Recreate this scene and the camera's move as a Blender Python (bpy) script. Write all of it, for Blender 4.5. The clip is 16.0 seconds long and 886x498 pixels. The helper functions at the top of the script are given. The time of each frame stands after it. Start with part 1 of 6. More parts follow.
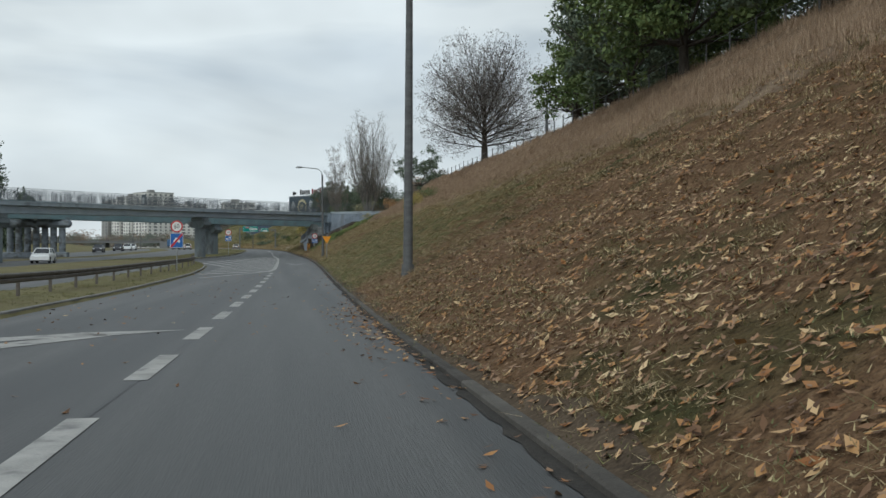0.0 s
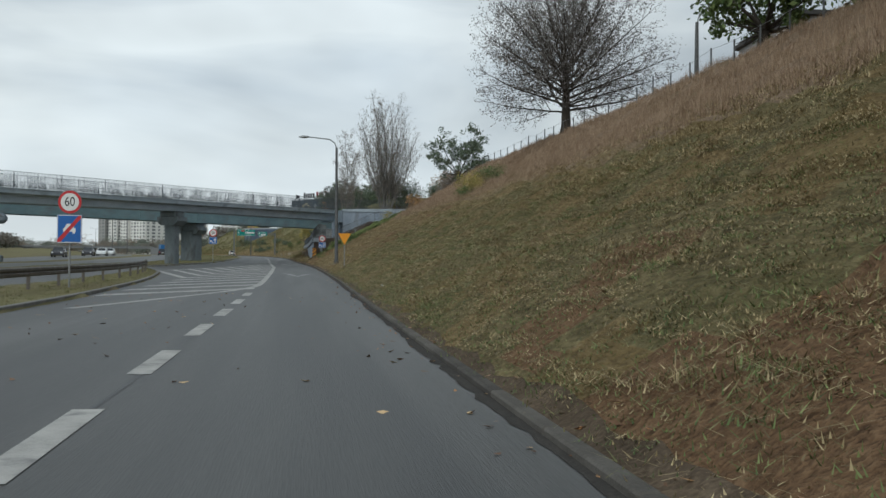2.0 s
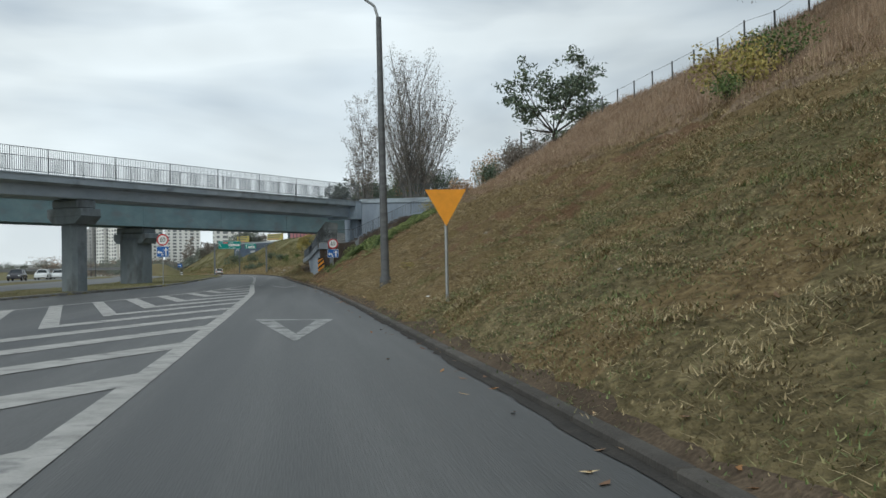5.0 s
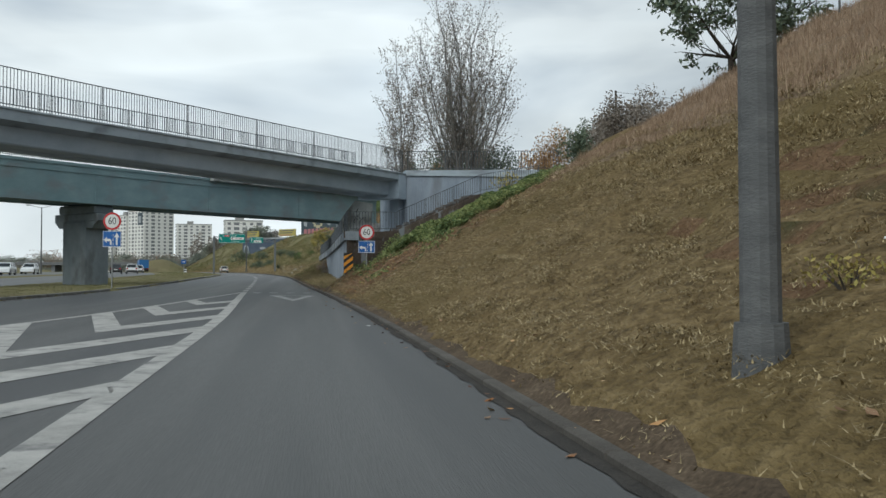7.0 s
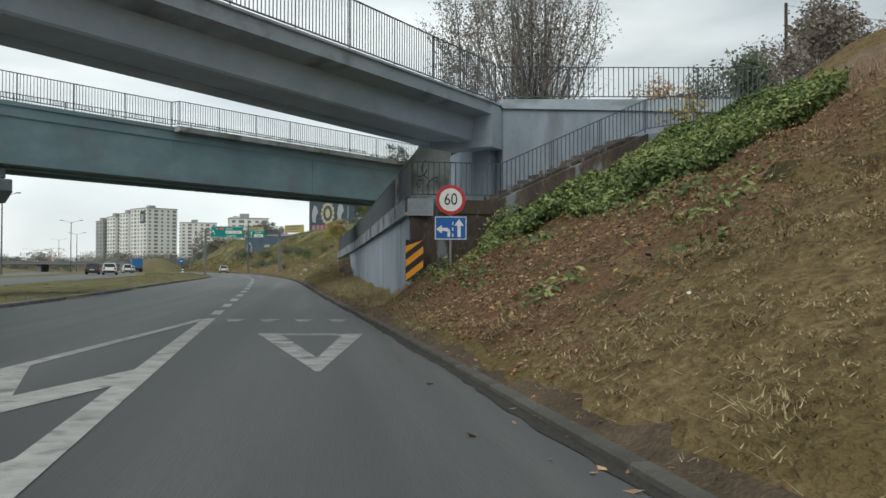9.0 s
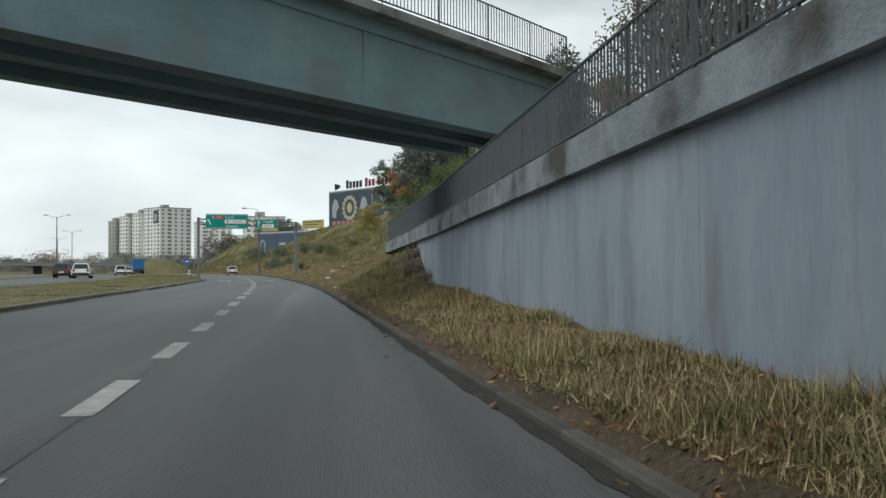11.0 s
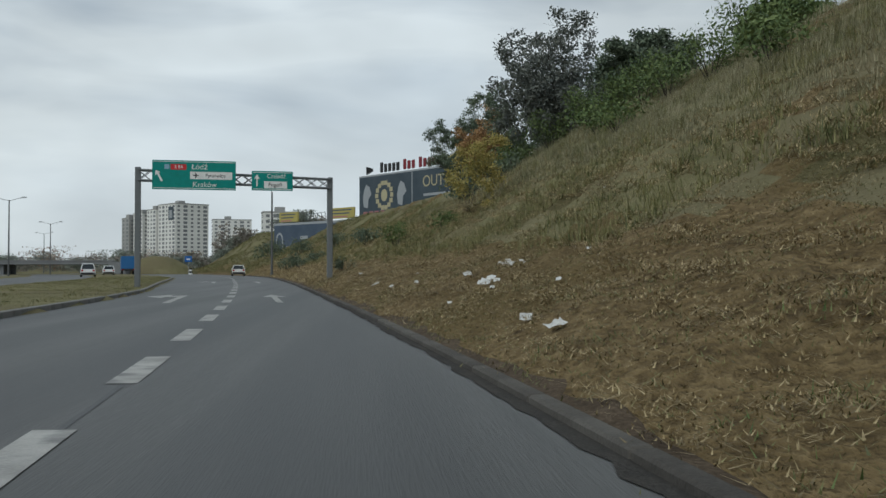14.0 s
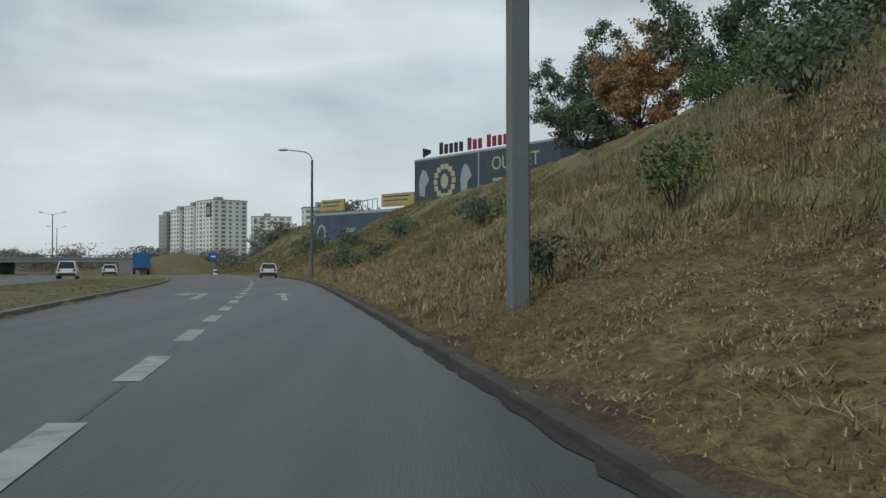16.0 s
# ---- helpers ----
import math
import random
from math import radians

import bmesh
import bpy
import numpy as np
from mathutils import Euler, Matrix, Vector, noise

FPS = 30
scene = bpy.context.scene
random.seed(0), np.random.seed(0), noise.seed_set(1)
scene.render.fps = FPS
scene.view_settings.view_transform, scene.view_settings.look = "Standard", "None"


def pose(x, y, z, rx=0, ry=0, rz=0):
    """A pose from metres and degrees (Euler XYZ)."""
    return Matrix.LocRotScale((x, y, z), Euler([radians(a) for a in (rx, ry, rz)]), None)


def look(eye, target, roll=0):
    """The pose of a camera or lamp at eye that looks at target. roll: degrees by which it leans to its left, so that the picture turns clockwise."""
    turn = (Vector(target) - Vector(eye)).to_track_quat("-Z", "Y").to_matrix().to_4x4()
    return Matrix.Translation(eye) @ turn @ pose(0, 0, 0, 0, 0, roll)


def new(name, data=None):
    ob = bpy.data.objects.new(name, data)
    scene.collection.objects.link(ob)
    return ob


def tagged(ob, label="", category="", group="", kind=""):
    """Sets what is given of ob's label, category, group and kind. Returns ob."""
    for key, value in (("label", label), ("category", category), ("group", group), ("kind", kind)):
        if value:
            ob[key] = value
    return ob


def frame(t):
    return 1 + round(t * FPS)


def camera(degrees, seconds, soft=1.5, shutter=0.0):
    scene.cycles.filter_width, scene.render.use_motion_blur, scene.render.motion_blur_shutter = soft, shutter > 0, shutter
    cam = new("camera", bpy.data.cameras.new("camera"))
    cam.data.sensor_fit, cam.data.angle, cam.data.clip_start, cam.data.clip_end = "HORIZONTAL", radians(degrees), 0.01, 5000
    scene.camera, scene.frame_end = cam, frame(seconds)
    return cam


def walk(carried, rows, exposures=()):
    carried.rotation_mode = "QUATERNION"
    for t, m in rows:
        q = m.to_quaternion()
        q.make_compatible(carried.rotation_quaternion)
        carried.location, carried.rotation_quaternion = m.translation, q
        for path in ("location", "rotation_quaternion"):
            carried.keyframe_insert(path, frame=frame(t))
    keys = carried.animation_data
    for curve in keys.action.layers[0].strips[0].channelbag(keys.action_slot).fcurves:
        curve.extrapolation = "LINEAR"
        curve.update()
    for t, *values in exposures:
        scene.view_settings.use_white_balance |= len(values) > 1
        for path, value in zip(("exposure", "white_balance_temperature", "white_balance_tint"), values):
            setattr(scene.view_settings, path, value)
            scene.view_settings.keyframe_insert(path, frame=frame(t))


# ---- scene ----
cam = camera(48.0, 16.0)
PATH = [
    (0, (0.917, 0.34, 1.278), (1.209, 2.319, 1.282), 0.0),
    (0.5, (0.875, 8.213, 1.159), (1.166, 10.192, 1.168), 1.1),
    (1, (0.918, 16.017, 1.098), (1.209, 17.996, 1.111), 0.2),
    (1.5, (0.895, 23.722, 0.974), (1.188, 25.701, 0.995), -0.2),
    (2, (0.977, 31.287, 0.987), (1.263, 33.266, 1.012), 0.6),
    (2.5, (1.033, 38.718, 0.975), (1.316, 40.698, 1.0), -0.7),
    (3, (1.02, 45.885, 0.958), (1.3, 47.865, 0.987), -0.9),
    (3.5, (0.974, 52.907, 0.964), (1.256, 54.886, 0.998), 0.2),
    (4, (0.935, 59.831, 1.024), (1.22, 61.811, 1.06), -0.1),
    (4.2, (0.906, 62.506, 1.009), (1.198, 64.484, 1.049), -1.1),
    (6.3, (0.97, 89.445, 1.198), (1.246, 91.425, 1.254), -0.5),
    (6.5, (0.923, 91.94, 1.23), (1.197, 93.92, 1.284), -0.1),
    (7, (0.824, 98.013, 1.297), (1.089, 99.995, 1.352), 0.1),
    (7.5, (0.72, 103.947, 1.372), (0.97, 105.93, 1.432), 0.2),
    (8, (0.572, 109.845, 1.467), (0.823, 111.828, 1.52), 0.1),
    (8.5, (0.383, 115.887, 1.475), (0.637, 117.87, 1.529), 0.1),
    (9, (0.218, 122.232, 1.533), (0.47, 124.215, 1.587), 0.1),
    (9.5, (0.108, 128.938, 1.544), (0.353, 130.922, 1.598), 0.2),
    (10, (-0.076, 135.825, 1.618), (0.149, 137.811, 1.67), 0.0),
    (10.2, (-0.202, 138.558, 1.629), (0.02, 140.545, 1.683), -0.1),
    (12.3, (-1.451, 167.044, 1.88), (-1.237, 169.032, 1.933), -0.3),
    (12.5, (-1.598, 169.804, 1.878), (-1.382, 171.791, 1.937), -0.9),
    (13, (-1.979, 176.832, 1.95), (-1.77, 178.82, 2.008), -0.4),
    (13.5, (-2.405, 184.015, 1.998), (-2.211, 186.005, 2.057), 0.3),
    (14, (-2.787, 191.365, 2.069), (-2.611, 193.356, 2.122), -0.1),
    (14.5, (-3.333, 198.991, 2.125), (-3.173, 200.984, 2.191), -0.1),
    (15, (-3.94, 206.921, 2.184), (-3.798, 208.915, 2.247), 0.4),
    (15.5, (-4.644, 215.156, 2.252), (-4.526, 217.152, 2.307), 0.4),
    (16, (-5.376, 223.591, 2.371), (-5.28, 225.588, 2.422), 0.0),
]
walk(cam, [(t, look(eye, target, roll)) for t, eye, target, roll in PATH], [(0, 0.0, 6000, 3), (2, 0.02, 6000, 3), (6.5, 0.2, 6000, 3), (8, 0.22, 6200, 3), (10.2, 0.4, 6300, 3), (12.3, -0.1, 5950, 3), (16, -0.18, 5950, 3)])

# ---- world, sun ----
SUN_ELEV, SUN_ROT = radians(36), radians(218)
world = bpy.data.worlds.new("overcast_sky")
scene.world = world
world.use_nodes = True
wn, wl = world.node_tree.nodes, world.node_tree.links
wn.clear()
w_out = wn.new("ShaderNodeOutputWorld")
w_bg = wn.new("ShaderNodeBackground")
w_sky = wn.new("ShaderNodeTexSky")
w_sky.sky_type, w_sky.sun_disc = "NISHITA", False
w_sky.sun_elevation, w_sky.sun_rotation = SUN_ELEV, SUN_ROT
w_sky.dust_density, w_sky.air_density = 2.0, 1.0
w_co = wn.new("ShaderNodeTexCoord")
w_map = wn.new("ShaderNodeMapping")
w_map.inputs["Scale"].default_value = (1.0, 1.0, 3.2)
w_noise = wn.new("ShaderNodeTexNoise")
w_noise.inputs["Scale"].default_value = 2.3
w_noise.inputs["Detail"].default_value = 5.0
w_noise.inputs["Roughness"].default_value = 0.48
w_noise.inputs["Distortion"].default_value = 0.5
w_ramp = wn.new("ShaderNodeValToRGB")
w_ramp.color_ramp.elements[0].position, w_ramp.color_ramp.elements[0].color = 0.37, (4.2, 4.6, 5.15, 1)
w_ramp.color_ramp.elements[1].position, w_ramp.color_ramp.elements[1].color = 0.61, (8.1, 8.15, 8.1, 1)
w_mix = wn.new("ShaderNodeMixRGB")
w_mix.inputs[0].default_value = 0.93
wl.new(w_co.outputs["Generated"], w_map.inputs["Vector"])
wl.new(w_map.outputs["Vector"], w_noise.inputs["Vector"])
wl.new(w_noise.outputs["Fac"], w_ramp.inputs["Fac"])
wl.new(w_sky.outputs["Color"], w_mix.inputs[1])
wl.new(w_ramp.outputs["Color"], w_mix.inputs[2])
# the cloud is thinner and paler towards the horizon
w_sep = wn.new("ShaderNodeSeparateXYZ")
wl.new(w_co.outputs["Generated"], w_sep.inputs[0])
w_low = wn.new("ShaderNodeMapRange")
w_low.inputs["From Min"].default_value, w_low.inputs["From Max"].default_value = 0.26, 0.0
w_low.inputs["To Max"].default_value = 0.75
w_low.interpolation_type = "SMOOTHSTEP"
wl.new(w_sep.outputs["Z"], w_low.inputs["Value"])
w_pale = wn.new("ShaderNodeMixRGB")
w_pale.inputs[2].default_value = (8.2, 8.2, 8.05, 1)
wl.new(w_low.outputs["Result"], w_pale.inputs[0])
wl.new(w_mix.outputs["Color"], w_pale.inputs[1])
# a broad thin place in the cloud low ahead, where the sun stands behind it
w_dir = wn.new("ShaderNodeVectorMath")
w_dir.operation = "DOT_PRODUCT"
w_dir.inputs[1].default_value = Vector((-0.1, 1.0, 0.14)).normalized()
wl.new(w_co.outputs["Generated"], w_dir.inputs[0])
w_glow = wn.new("ShaderNodeMapRange")
w_glow.interpolation_type = "SMOOTHSTEP"
w_glow.inputs["From Min"].default_value, w_glow.inputs["From Max"].default_value = 0.9, 1.0
w_glow.inputs["To Min"].default_value, w_glow.inputs["To Max"].default_value = 0.8, 1.06
wl.new(w_dir.outputs["Value"], w_glow.inputs["Value"])
w_soft = wn.new("ShaderNodeTexNoise")
w_soft.inputs["Scale"].default_value, w_soft.inputs["Detail"].default_value = 5.0, 3.0
w_map2 = wn.new("ShaderNodeMapping")
w_map2.inputs["Scale"].default_value = (1.0, 1.0, 2.2)
wl.new(w_co.outputs["Generated"], w_map2.inputs["Vector"])
wl.new(w_map2.outputs["Vector"], w_soft.inputs["Vector"])
w_puff = wn.new("ShaderNodeMapRange")
w_puff.inputs["From Min"].default_value, w_puff.inputs["From Max"].default_value = 0.35, 0.65
w_puff.inputs["To Min"].default_value, w_puff.inputs["To Max"].default_value = 0.9, 1.08
wl.new(w_soft.outputs["Fac"], w_puff.inputs["Value"])
w_mul = wn.new("ShaderNodeMath")
w_mul.operation = "MULTIPLY"
wl.new(w_glow.outputs["Result"], w_mul.inputs[0])
wl.new(w_puff.outputs["Result"], w_mul.inputs[1])
w_out_col = wn.new("ShaderNodeVectorMath")
w_out_col.operation = "SCALE"
wl.new(w_pale.outputs["Color"], w_out_col.inputs[0])
wl.new(w_mul.outputs[0], w_out_col.inputs["Scale"])
wl.new(w_out_col.outputs["Vector"], w_bg.inputs["Color"])
w_bg.inputs["Strength"].default_value = 0.1
wl.new(w_bg.outputs["Background"], w_out.inputs["Surface"])

sun = new("sun", bpy.data.lights.new("sun", "SUN"))
sun.data.energy, sun.data.angle, sun.data.color = 1.35, radians(45), (1.0, 0.96, 0.9)
sun.matrix_world = look((0, 0, 60), (-60 * math.sin(SUN_ROT), -60 * math.cos(SUN_ROT), 60 - 60 * math.tan(SUN_ELEV)))


# ---- materials ----
def material(name, stops, scale=3.0, detail=6.0, rough=0.85, bump=0.15, bump_scale=None, fine=0.25, metal=0.0,
             island=0.0, per_object=0.0, coords="Object", stretch=(1, 1, 1), patch=None, spec=0.35, bump_depth=0.03):
    """A surface with noise at two scales. stops: colours from dark to light. patch: a second tint in large stains."""
    m = bpy.data.materials.new(name)
    m.use_nodes = True
    n, k = m.node_tree.nodes, m.node_tree.links
    b = n["Principled BSDF"]
    b.inputs["Roughness"].default_value, b.inputs["Metallic"].default_value = rough, metal
    b.inputs["Specular IOR Level"].default_value = spec
    co = n.new("ShaderNodeTexCoord")
    mp = n.new("ShaderNodeMapping")
    mp.inputs["Scale"].default_value = stretch
    k.new(co.outputs[coords], mp.inputs["Vector"])
    big = n.new("ShaderNodeTexNoise")
    big.inputs["Scale"].default_value, big.inputs["Detail"].default_value = scale, detail
    big.inputs["Roughness"].default_value = 0.62
    k.new(mp.outputs["Vector"], big.inputs["Vector"])
    small = n.new("ShaderNodeTexNoise")
    small.inputs["Scale"].default_value, small.inputs["Detail"].default_value = bump_scale or scale * 14, 4.0
    k.new(mp.outputs["Vector"], small.inputs["Vector"])
    blend = n.new("ShaderNodeMix")
    blend.inputs["Factor"].default_value = fine
    k.new(big.outputs["Fac"], blend.inputs["A"])
    k.new(small.outputs["Fac"], blend.inputs["B"])
    value = blend.outputs["Result"]
    if island or per_object:
        add = n.new("ShaderNodeMath")
        add.operation = "MULTIPLY_ADD"
        if island:
            src = n.new("ShaderNodeNewGeometry").outputs["Random Per Island"]
        else:
            src = n.new("ShaderNodeObjectInfo").outputs["Random"]
        k.new(src, add.inputs[0])
        add.inputs[1].default_value = island or per_object
        sub = n.new("ShaderNodeMath")
        sub.operation = "SUBTRACT"
        sub.inputs[1].default_value = (island or per_object) / 2
        k.new(value, sub.inputs[0])
        k.new(sub.outputs[0], add.inputs[2])
        value = add.outputs[0]
    ramp = n.new("ShaderNodeValToRGB")
    el = ramp.color_ramp.elements
    while len(el) < len(stops):
        el.new(0.5)
    for i, c in enumerate(stops):
        el[i].position = 0.3 + 0.4 * i / max(1, len(stops) - 1)
        el[i].color = (*c, 1)
    k.new(value, ramp.inputs["Fac"])
    colour = ramp.outputs["Color"]
    if patch:
        tint, psize, low, high = patch
        pn = n.new("ShaderNodeTexNoise")
        pn.inputs["Scale"].default_value, pn.inputs["Detail"].default_value = psize, 5.0
        k.new(mp.outputs["Vector"], pn.inputs["Vector"])
        rng = n.new("ShaderNodeMapRange")
        rng.inputs["From Min"].default_value, rng.inputs["From Max"].default_value = low, high
        k.new(pn.outputs["Fac"], rng.inputs["Value"])
        mx = n.new("ShaderNodeMixRGB")
        mx.inputs[2].default_value = (*tint, 1)
        k.new(rng.outputs["Result"], mx.inputs[0])
        k.new(colour, mx.inputs[1])
        colour = mx.outputs["Color"]
    k.new(colour, b.inputs["Base Color"])
    if bump:
        bp = n.new("ShaderNodeBump")
        bp.inputs["Strength"].default_value, bp.inputs["Distance"].default_value = bump, bump_depth
        k.new(small.outputs["Fac"], bp.inputs["Height"])
        k.new(bp.outputs["Normal"], b.inputs["Normal"])
    return m


def plain(name, c, rough=0.5, metal=0.0, var=0.12, scale=6.0, bump=0.04, spec=0.4):
    lo, hi = [v * (1 - var) for v in c], [min(1, v * (1 + var)) for v in c]
    return material(name, [lo, hi], scale=scale, rough=rough, metal=metal, bump=bump, spec=spec)


ASPHALT = material("asphalt", [(0.044, 0.045, 0.044), (0.076, 0.076, 0.073), (0.122, 0.121, 0.117)], scale=0.9, rough=0.55, bump=0.25,
                   bump_scale=90, fine=0.3, stretch=(1, 0.035, 1), patch=((0.052, 0.053, 0.053), 0.6, 0.47, 0.62), spec=0.5)
TAR = material("tar_seam", [(0.012, 0.012, 0.013), (0.02, 0.02, 0.021), (0.035, 0.035, 0.036)], scale=3, rough=0.45, bump=0.2)
GUTTER = material("gutter_dirt", [(0.038, 0.036, 0.034), (0.055, 0.051, 0.046), (0.085, 0.076, 0.066)], scale=2.5, rough=0.95, bump=0.7, bump_scale=30, fine=0.5, spec=0.15)
PAINT = material("road_paint", [(0.24, 0.235, 0.22), (0.4, 0.39, 0.37), (0.52, 0.51, 0.48)], scale=2.2, rough=0.7, bump=0.2, bump_scale=60,
                 patch=((0.16, 0.16, 0.16), 3.0, 0.56, 0.74))
PAINT_FADED = material("faded_road_paint", [(0.1, 0.1, 0.1), (0.22, 0.22, 0.215), (0.36, 0.36, 0.35)], scale=2.2, rough=0.75, bump=0.2, bump_scale=60,
                       patch=((0.07, 0.07, 0.072), 2.0, 0.48, 0.62))
PAINT_WORN = material("worn_road_paint", [(0.16, 0.16, 0.155), (0.32, 0.32, 0.31), (0.46, 0.46, 0.445)], scale=2.2, rough=0.72, bump=0.2, bump_scale=60,
                      patch=((0.1, 0.1, 0.1), 2.5, 0.52, 0.7))
KERB_DIRTY = material("kerb_dirty_concrete", [(0.05, 0.045, 0.04), (0.09, 0.082, 0.072), (0.14, 0.13, 0.115)], scale=1.6, rough=0.95, bump=0.4, bump_scale=40, per_object=0.2)
KERB = material("kerb_concrete", [(0.13, 0.125, 0.115), (0.22, 0.215, 0.2), (0.3, 0.29, 0.27)], scale=1.6, rough=0.9, bump=0.3, bump_scale=40, per_object=0.15)
GRASS_GROUND = material("dry_grass_ground", [(0.046, 0.039, 0.02), (0.149, 0.121, 0.062), (0.297, 0.243, 0.128)], scale=2.6, rough=1.0, bump=1.0,
                        bump_scale=9, fine=0.5, patch=((0.12, 0.11, 0.05), 0.16, 0.48, 0.7), spec=0.1, bump_depth=0.14, stretch=(1.5, 0.7, 1.5))
TAN_GROUND = material("tan_hay_ground", [(0.063, 0.044, 0.024), (0.179, 0.129, 0.063), (0.316, 0.237, 0.124)], scale=2.6, rough=1.0, bump=1.0,
                      bump_scale=9, fine=0.5, patch=((0.14, 0.105, 0.045), 0.16, 0.48, 0.7), spec=0.1, bump_depth=0.14, stretch=(1.5, 0.7, 1.5))
UPPER_GROUND = material("rusty_grass_ground", [(0.1, 0.072, 0.05), (0.2, 0.145, 0.1), (0.3, 0.225, 0.155)], scale=1.6, rough=1.0, bump=1.0,
                        bump_scale=8, fine=0.4, patch=((0.2, 0.15, 0.08), 0.2, 0.5, 0.7), spec=0.1, bump_depth=0.1)
LEAF_GROUND = material("leaf_litter_ground", [(0.084, 0.05, 0.03), (0.168, 0.103, 0.058), (0.269, 0.174, 0.101)], scale=5.0, rough=1.0, bump=1.0,
                       bump_scale=16, fine=0.5, patch=((0.07, 0.07, 0.03), 0.5, 0.52, 0.7), spec=0.1, bump_depth=0.1)
GREEN_GROUND = material("verge_grass_ground", [(0.11, 0.103, 0.05), (0.185, 0.17, 0.088), (0.28, 0.25, 0.145)], scale=0.8, rough=1.0, bump=0.8,
                        bump_scale=18, fine=0.45, patch=((0.17, 0.145, 0.085), 0.1, 0.45, 0.65), spec=0.1)
CONCRETE = material("bridge_concrete", [(0.24, 0.255, 0.265), (0.36, 0.375, 0.38), (0.48, 0.49, 0.485)], scale=0.5, rough=0.88, bump=0.25, bump_scale=22,
                    fine=0.2, stretch=(1, 1, 2.2), patch=((0.17, 0.175, 0.175), 0.8, 0.52, 0.72))
# bridge concrete made darker and bluer, for the shade on the piers
PIER_CONCRETE = material("shaded_pier_concrete", [(0.14, 0.165, 0.18), (0.22, 0.25, 0.265), (0.31, 0.335, 0.345)], scale=0.7, rough=0.88, bump=0.3, bump_scale=20,
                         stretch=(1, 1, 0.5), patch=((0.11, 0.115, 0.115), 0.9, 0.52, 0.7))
WALL_BLUE = material("painted_concrete_blue_grey", [(0.21, 0.25, 0.3), (0.29, 0.335, 0.395), (0.37, 0.415, 0.475)], scale=0.9, rough=0.8, bump=0.2,
                     bump_scale=18, fine=0.18, stretch=(1, 1, 0.3), patch=((0.19, 0.205, 0.225), 1.3, 0.55, 0.75))
GIRDER_DARK = material("girder_blue_grey", [(0.34, 0.405, 0.475), (0.43, 0.5, 0.57), (0.52, 0.59, 0.65)], scale=0.6, rough=0.75, bump=0.15, bump_scale=20,
                       stretch=(1, 1, 2))
GIRDER_GREEN = material("girder_weathered_green", [(0.15, 0.235, 0.255), (0.2, 0.29, 0.31), (0.26, 0.36, 0.375)], scale=0.45, rough=0.7, bump=0.15,
                        bump_scale=16, stretch=(1, 1, 2), patch=((0.2, 0.23, 0.24), 0.5, 0.5, 0.7))
LANDING = material("pale_weathered_concrete", [(0.16, 0.17, 0.168), (0.27, 0.285, 0.275), (0.4, 0.41, 0.395)], scale=0.9, rough=0.9, bump=0.3, bump_scale=18, patch=((0.12, 0.12, 0.11), 1.1, 0.5, 0.66))
RAIL = plain("railing_steel_dark", (0.085, 0.095, 0.105), rough=0.6, metal=0.0)
GANTRY_STEEL = plain("gantry_grey_paint", (0.15, 0.16, 0.165), rough=0.6)
SLAB_BLUE = material("deck_concrete_blue_grey", [(0.3, 0.35, 0.395), (0.39, 0.445, 0.49), (0.48, 0.53, 0.57)], scale=0.5, rough=0.85, bump=0.25, bump_scale=20,
                     stretch=(1, 1, 1.6), patch=((0.2, 0.22, 0.24), 0.7, 0.52, 0.72))
GALV = plain("galvanised_steel", (0.34, 0.35, 0.35), rough=0.5, metal=0.6)
PARAPET = material("weathered_parapet_concrete", [(0.14, 0.158, 0.178), (0.245, 0.275, 0.305), (0.36, 0.395, 0.425)], scale=0.8, rough=0.92, bump=0.45, bump_scale=16,
                   stretch=(1, 1, 1.5), patch=((0.09, 0.085, 0.078), 0.9, 0.5, 0.68))
STAINED = material("stained_old_concrete", [(0.045, 0.036, 0.03), (0.1, 0.078, 0.062), (0.22, 0.185, 0.155)], scale=0.9, rough=0.95, bump=0.5, bump_scale=14,
                   stretch=(1.4, 1.4, 0.5), patch=((0.25, 0.265, 0.28), 1.6, 0.56, 0.64))
POLE = material("lamp_pole_concrete", [(0.075, 0.078, 0.08), (0.115, 0.118, 0.12), (0.165, 0.168, 0.168)], scale=2.5, rough=0.85, bump=0.35, bump_scale=30, stretch=(1, 1, 3))
BARK_PALE = material("bark_pale_grey", [(0.11, 0.105, 0.1), (0.18, 0.172, 0.16), (0.26, 0.25, 0.235)], scale=4, rough=0.95, bump=0.5, stretch=(1, 1, 0.3))
BARK = material("bark", [(0.035, 0.03, 0.026), (0.07, 0.06, 0.05), (0.12, 0.105, 0.09)], scale=5, rough=0.95, bump=0.6, stretch=(1, 1, 0.3))


def leaf_mat(name, stops, scale=0.35):
    m = material(name, stops, scale=scale, rough=0.6, bump=0, island=0.35, spec=0.25)
    m.node_tree.nodes["Principled BSDF"].inputs["Transmission Weight"].default_value = 0.0
    return m


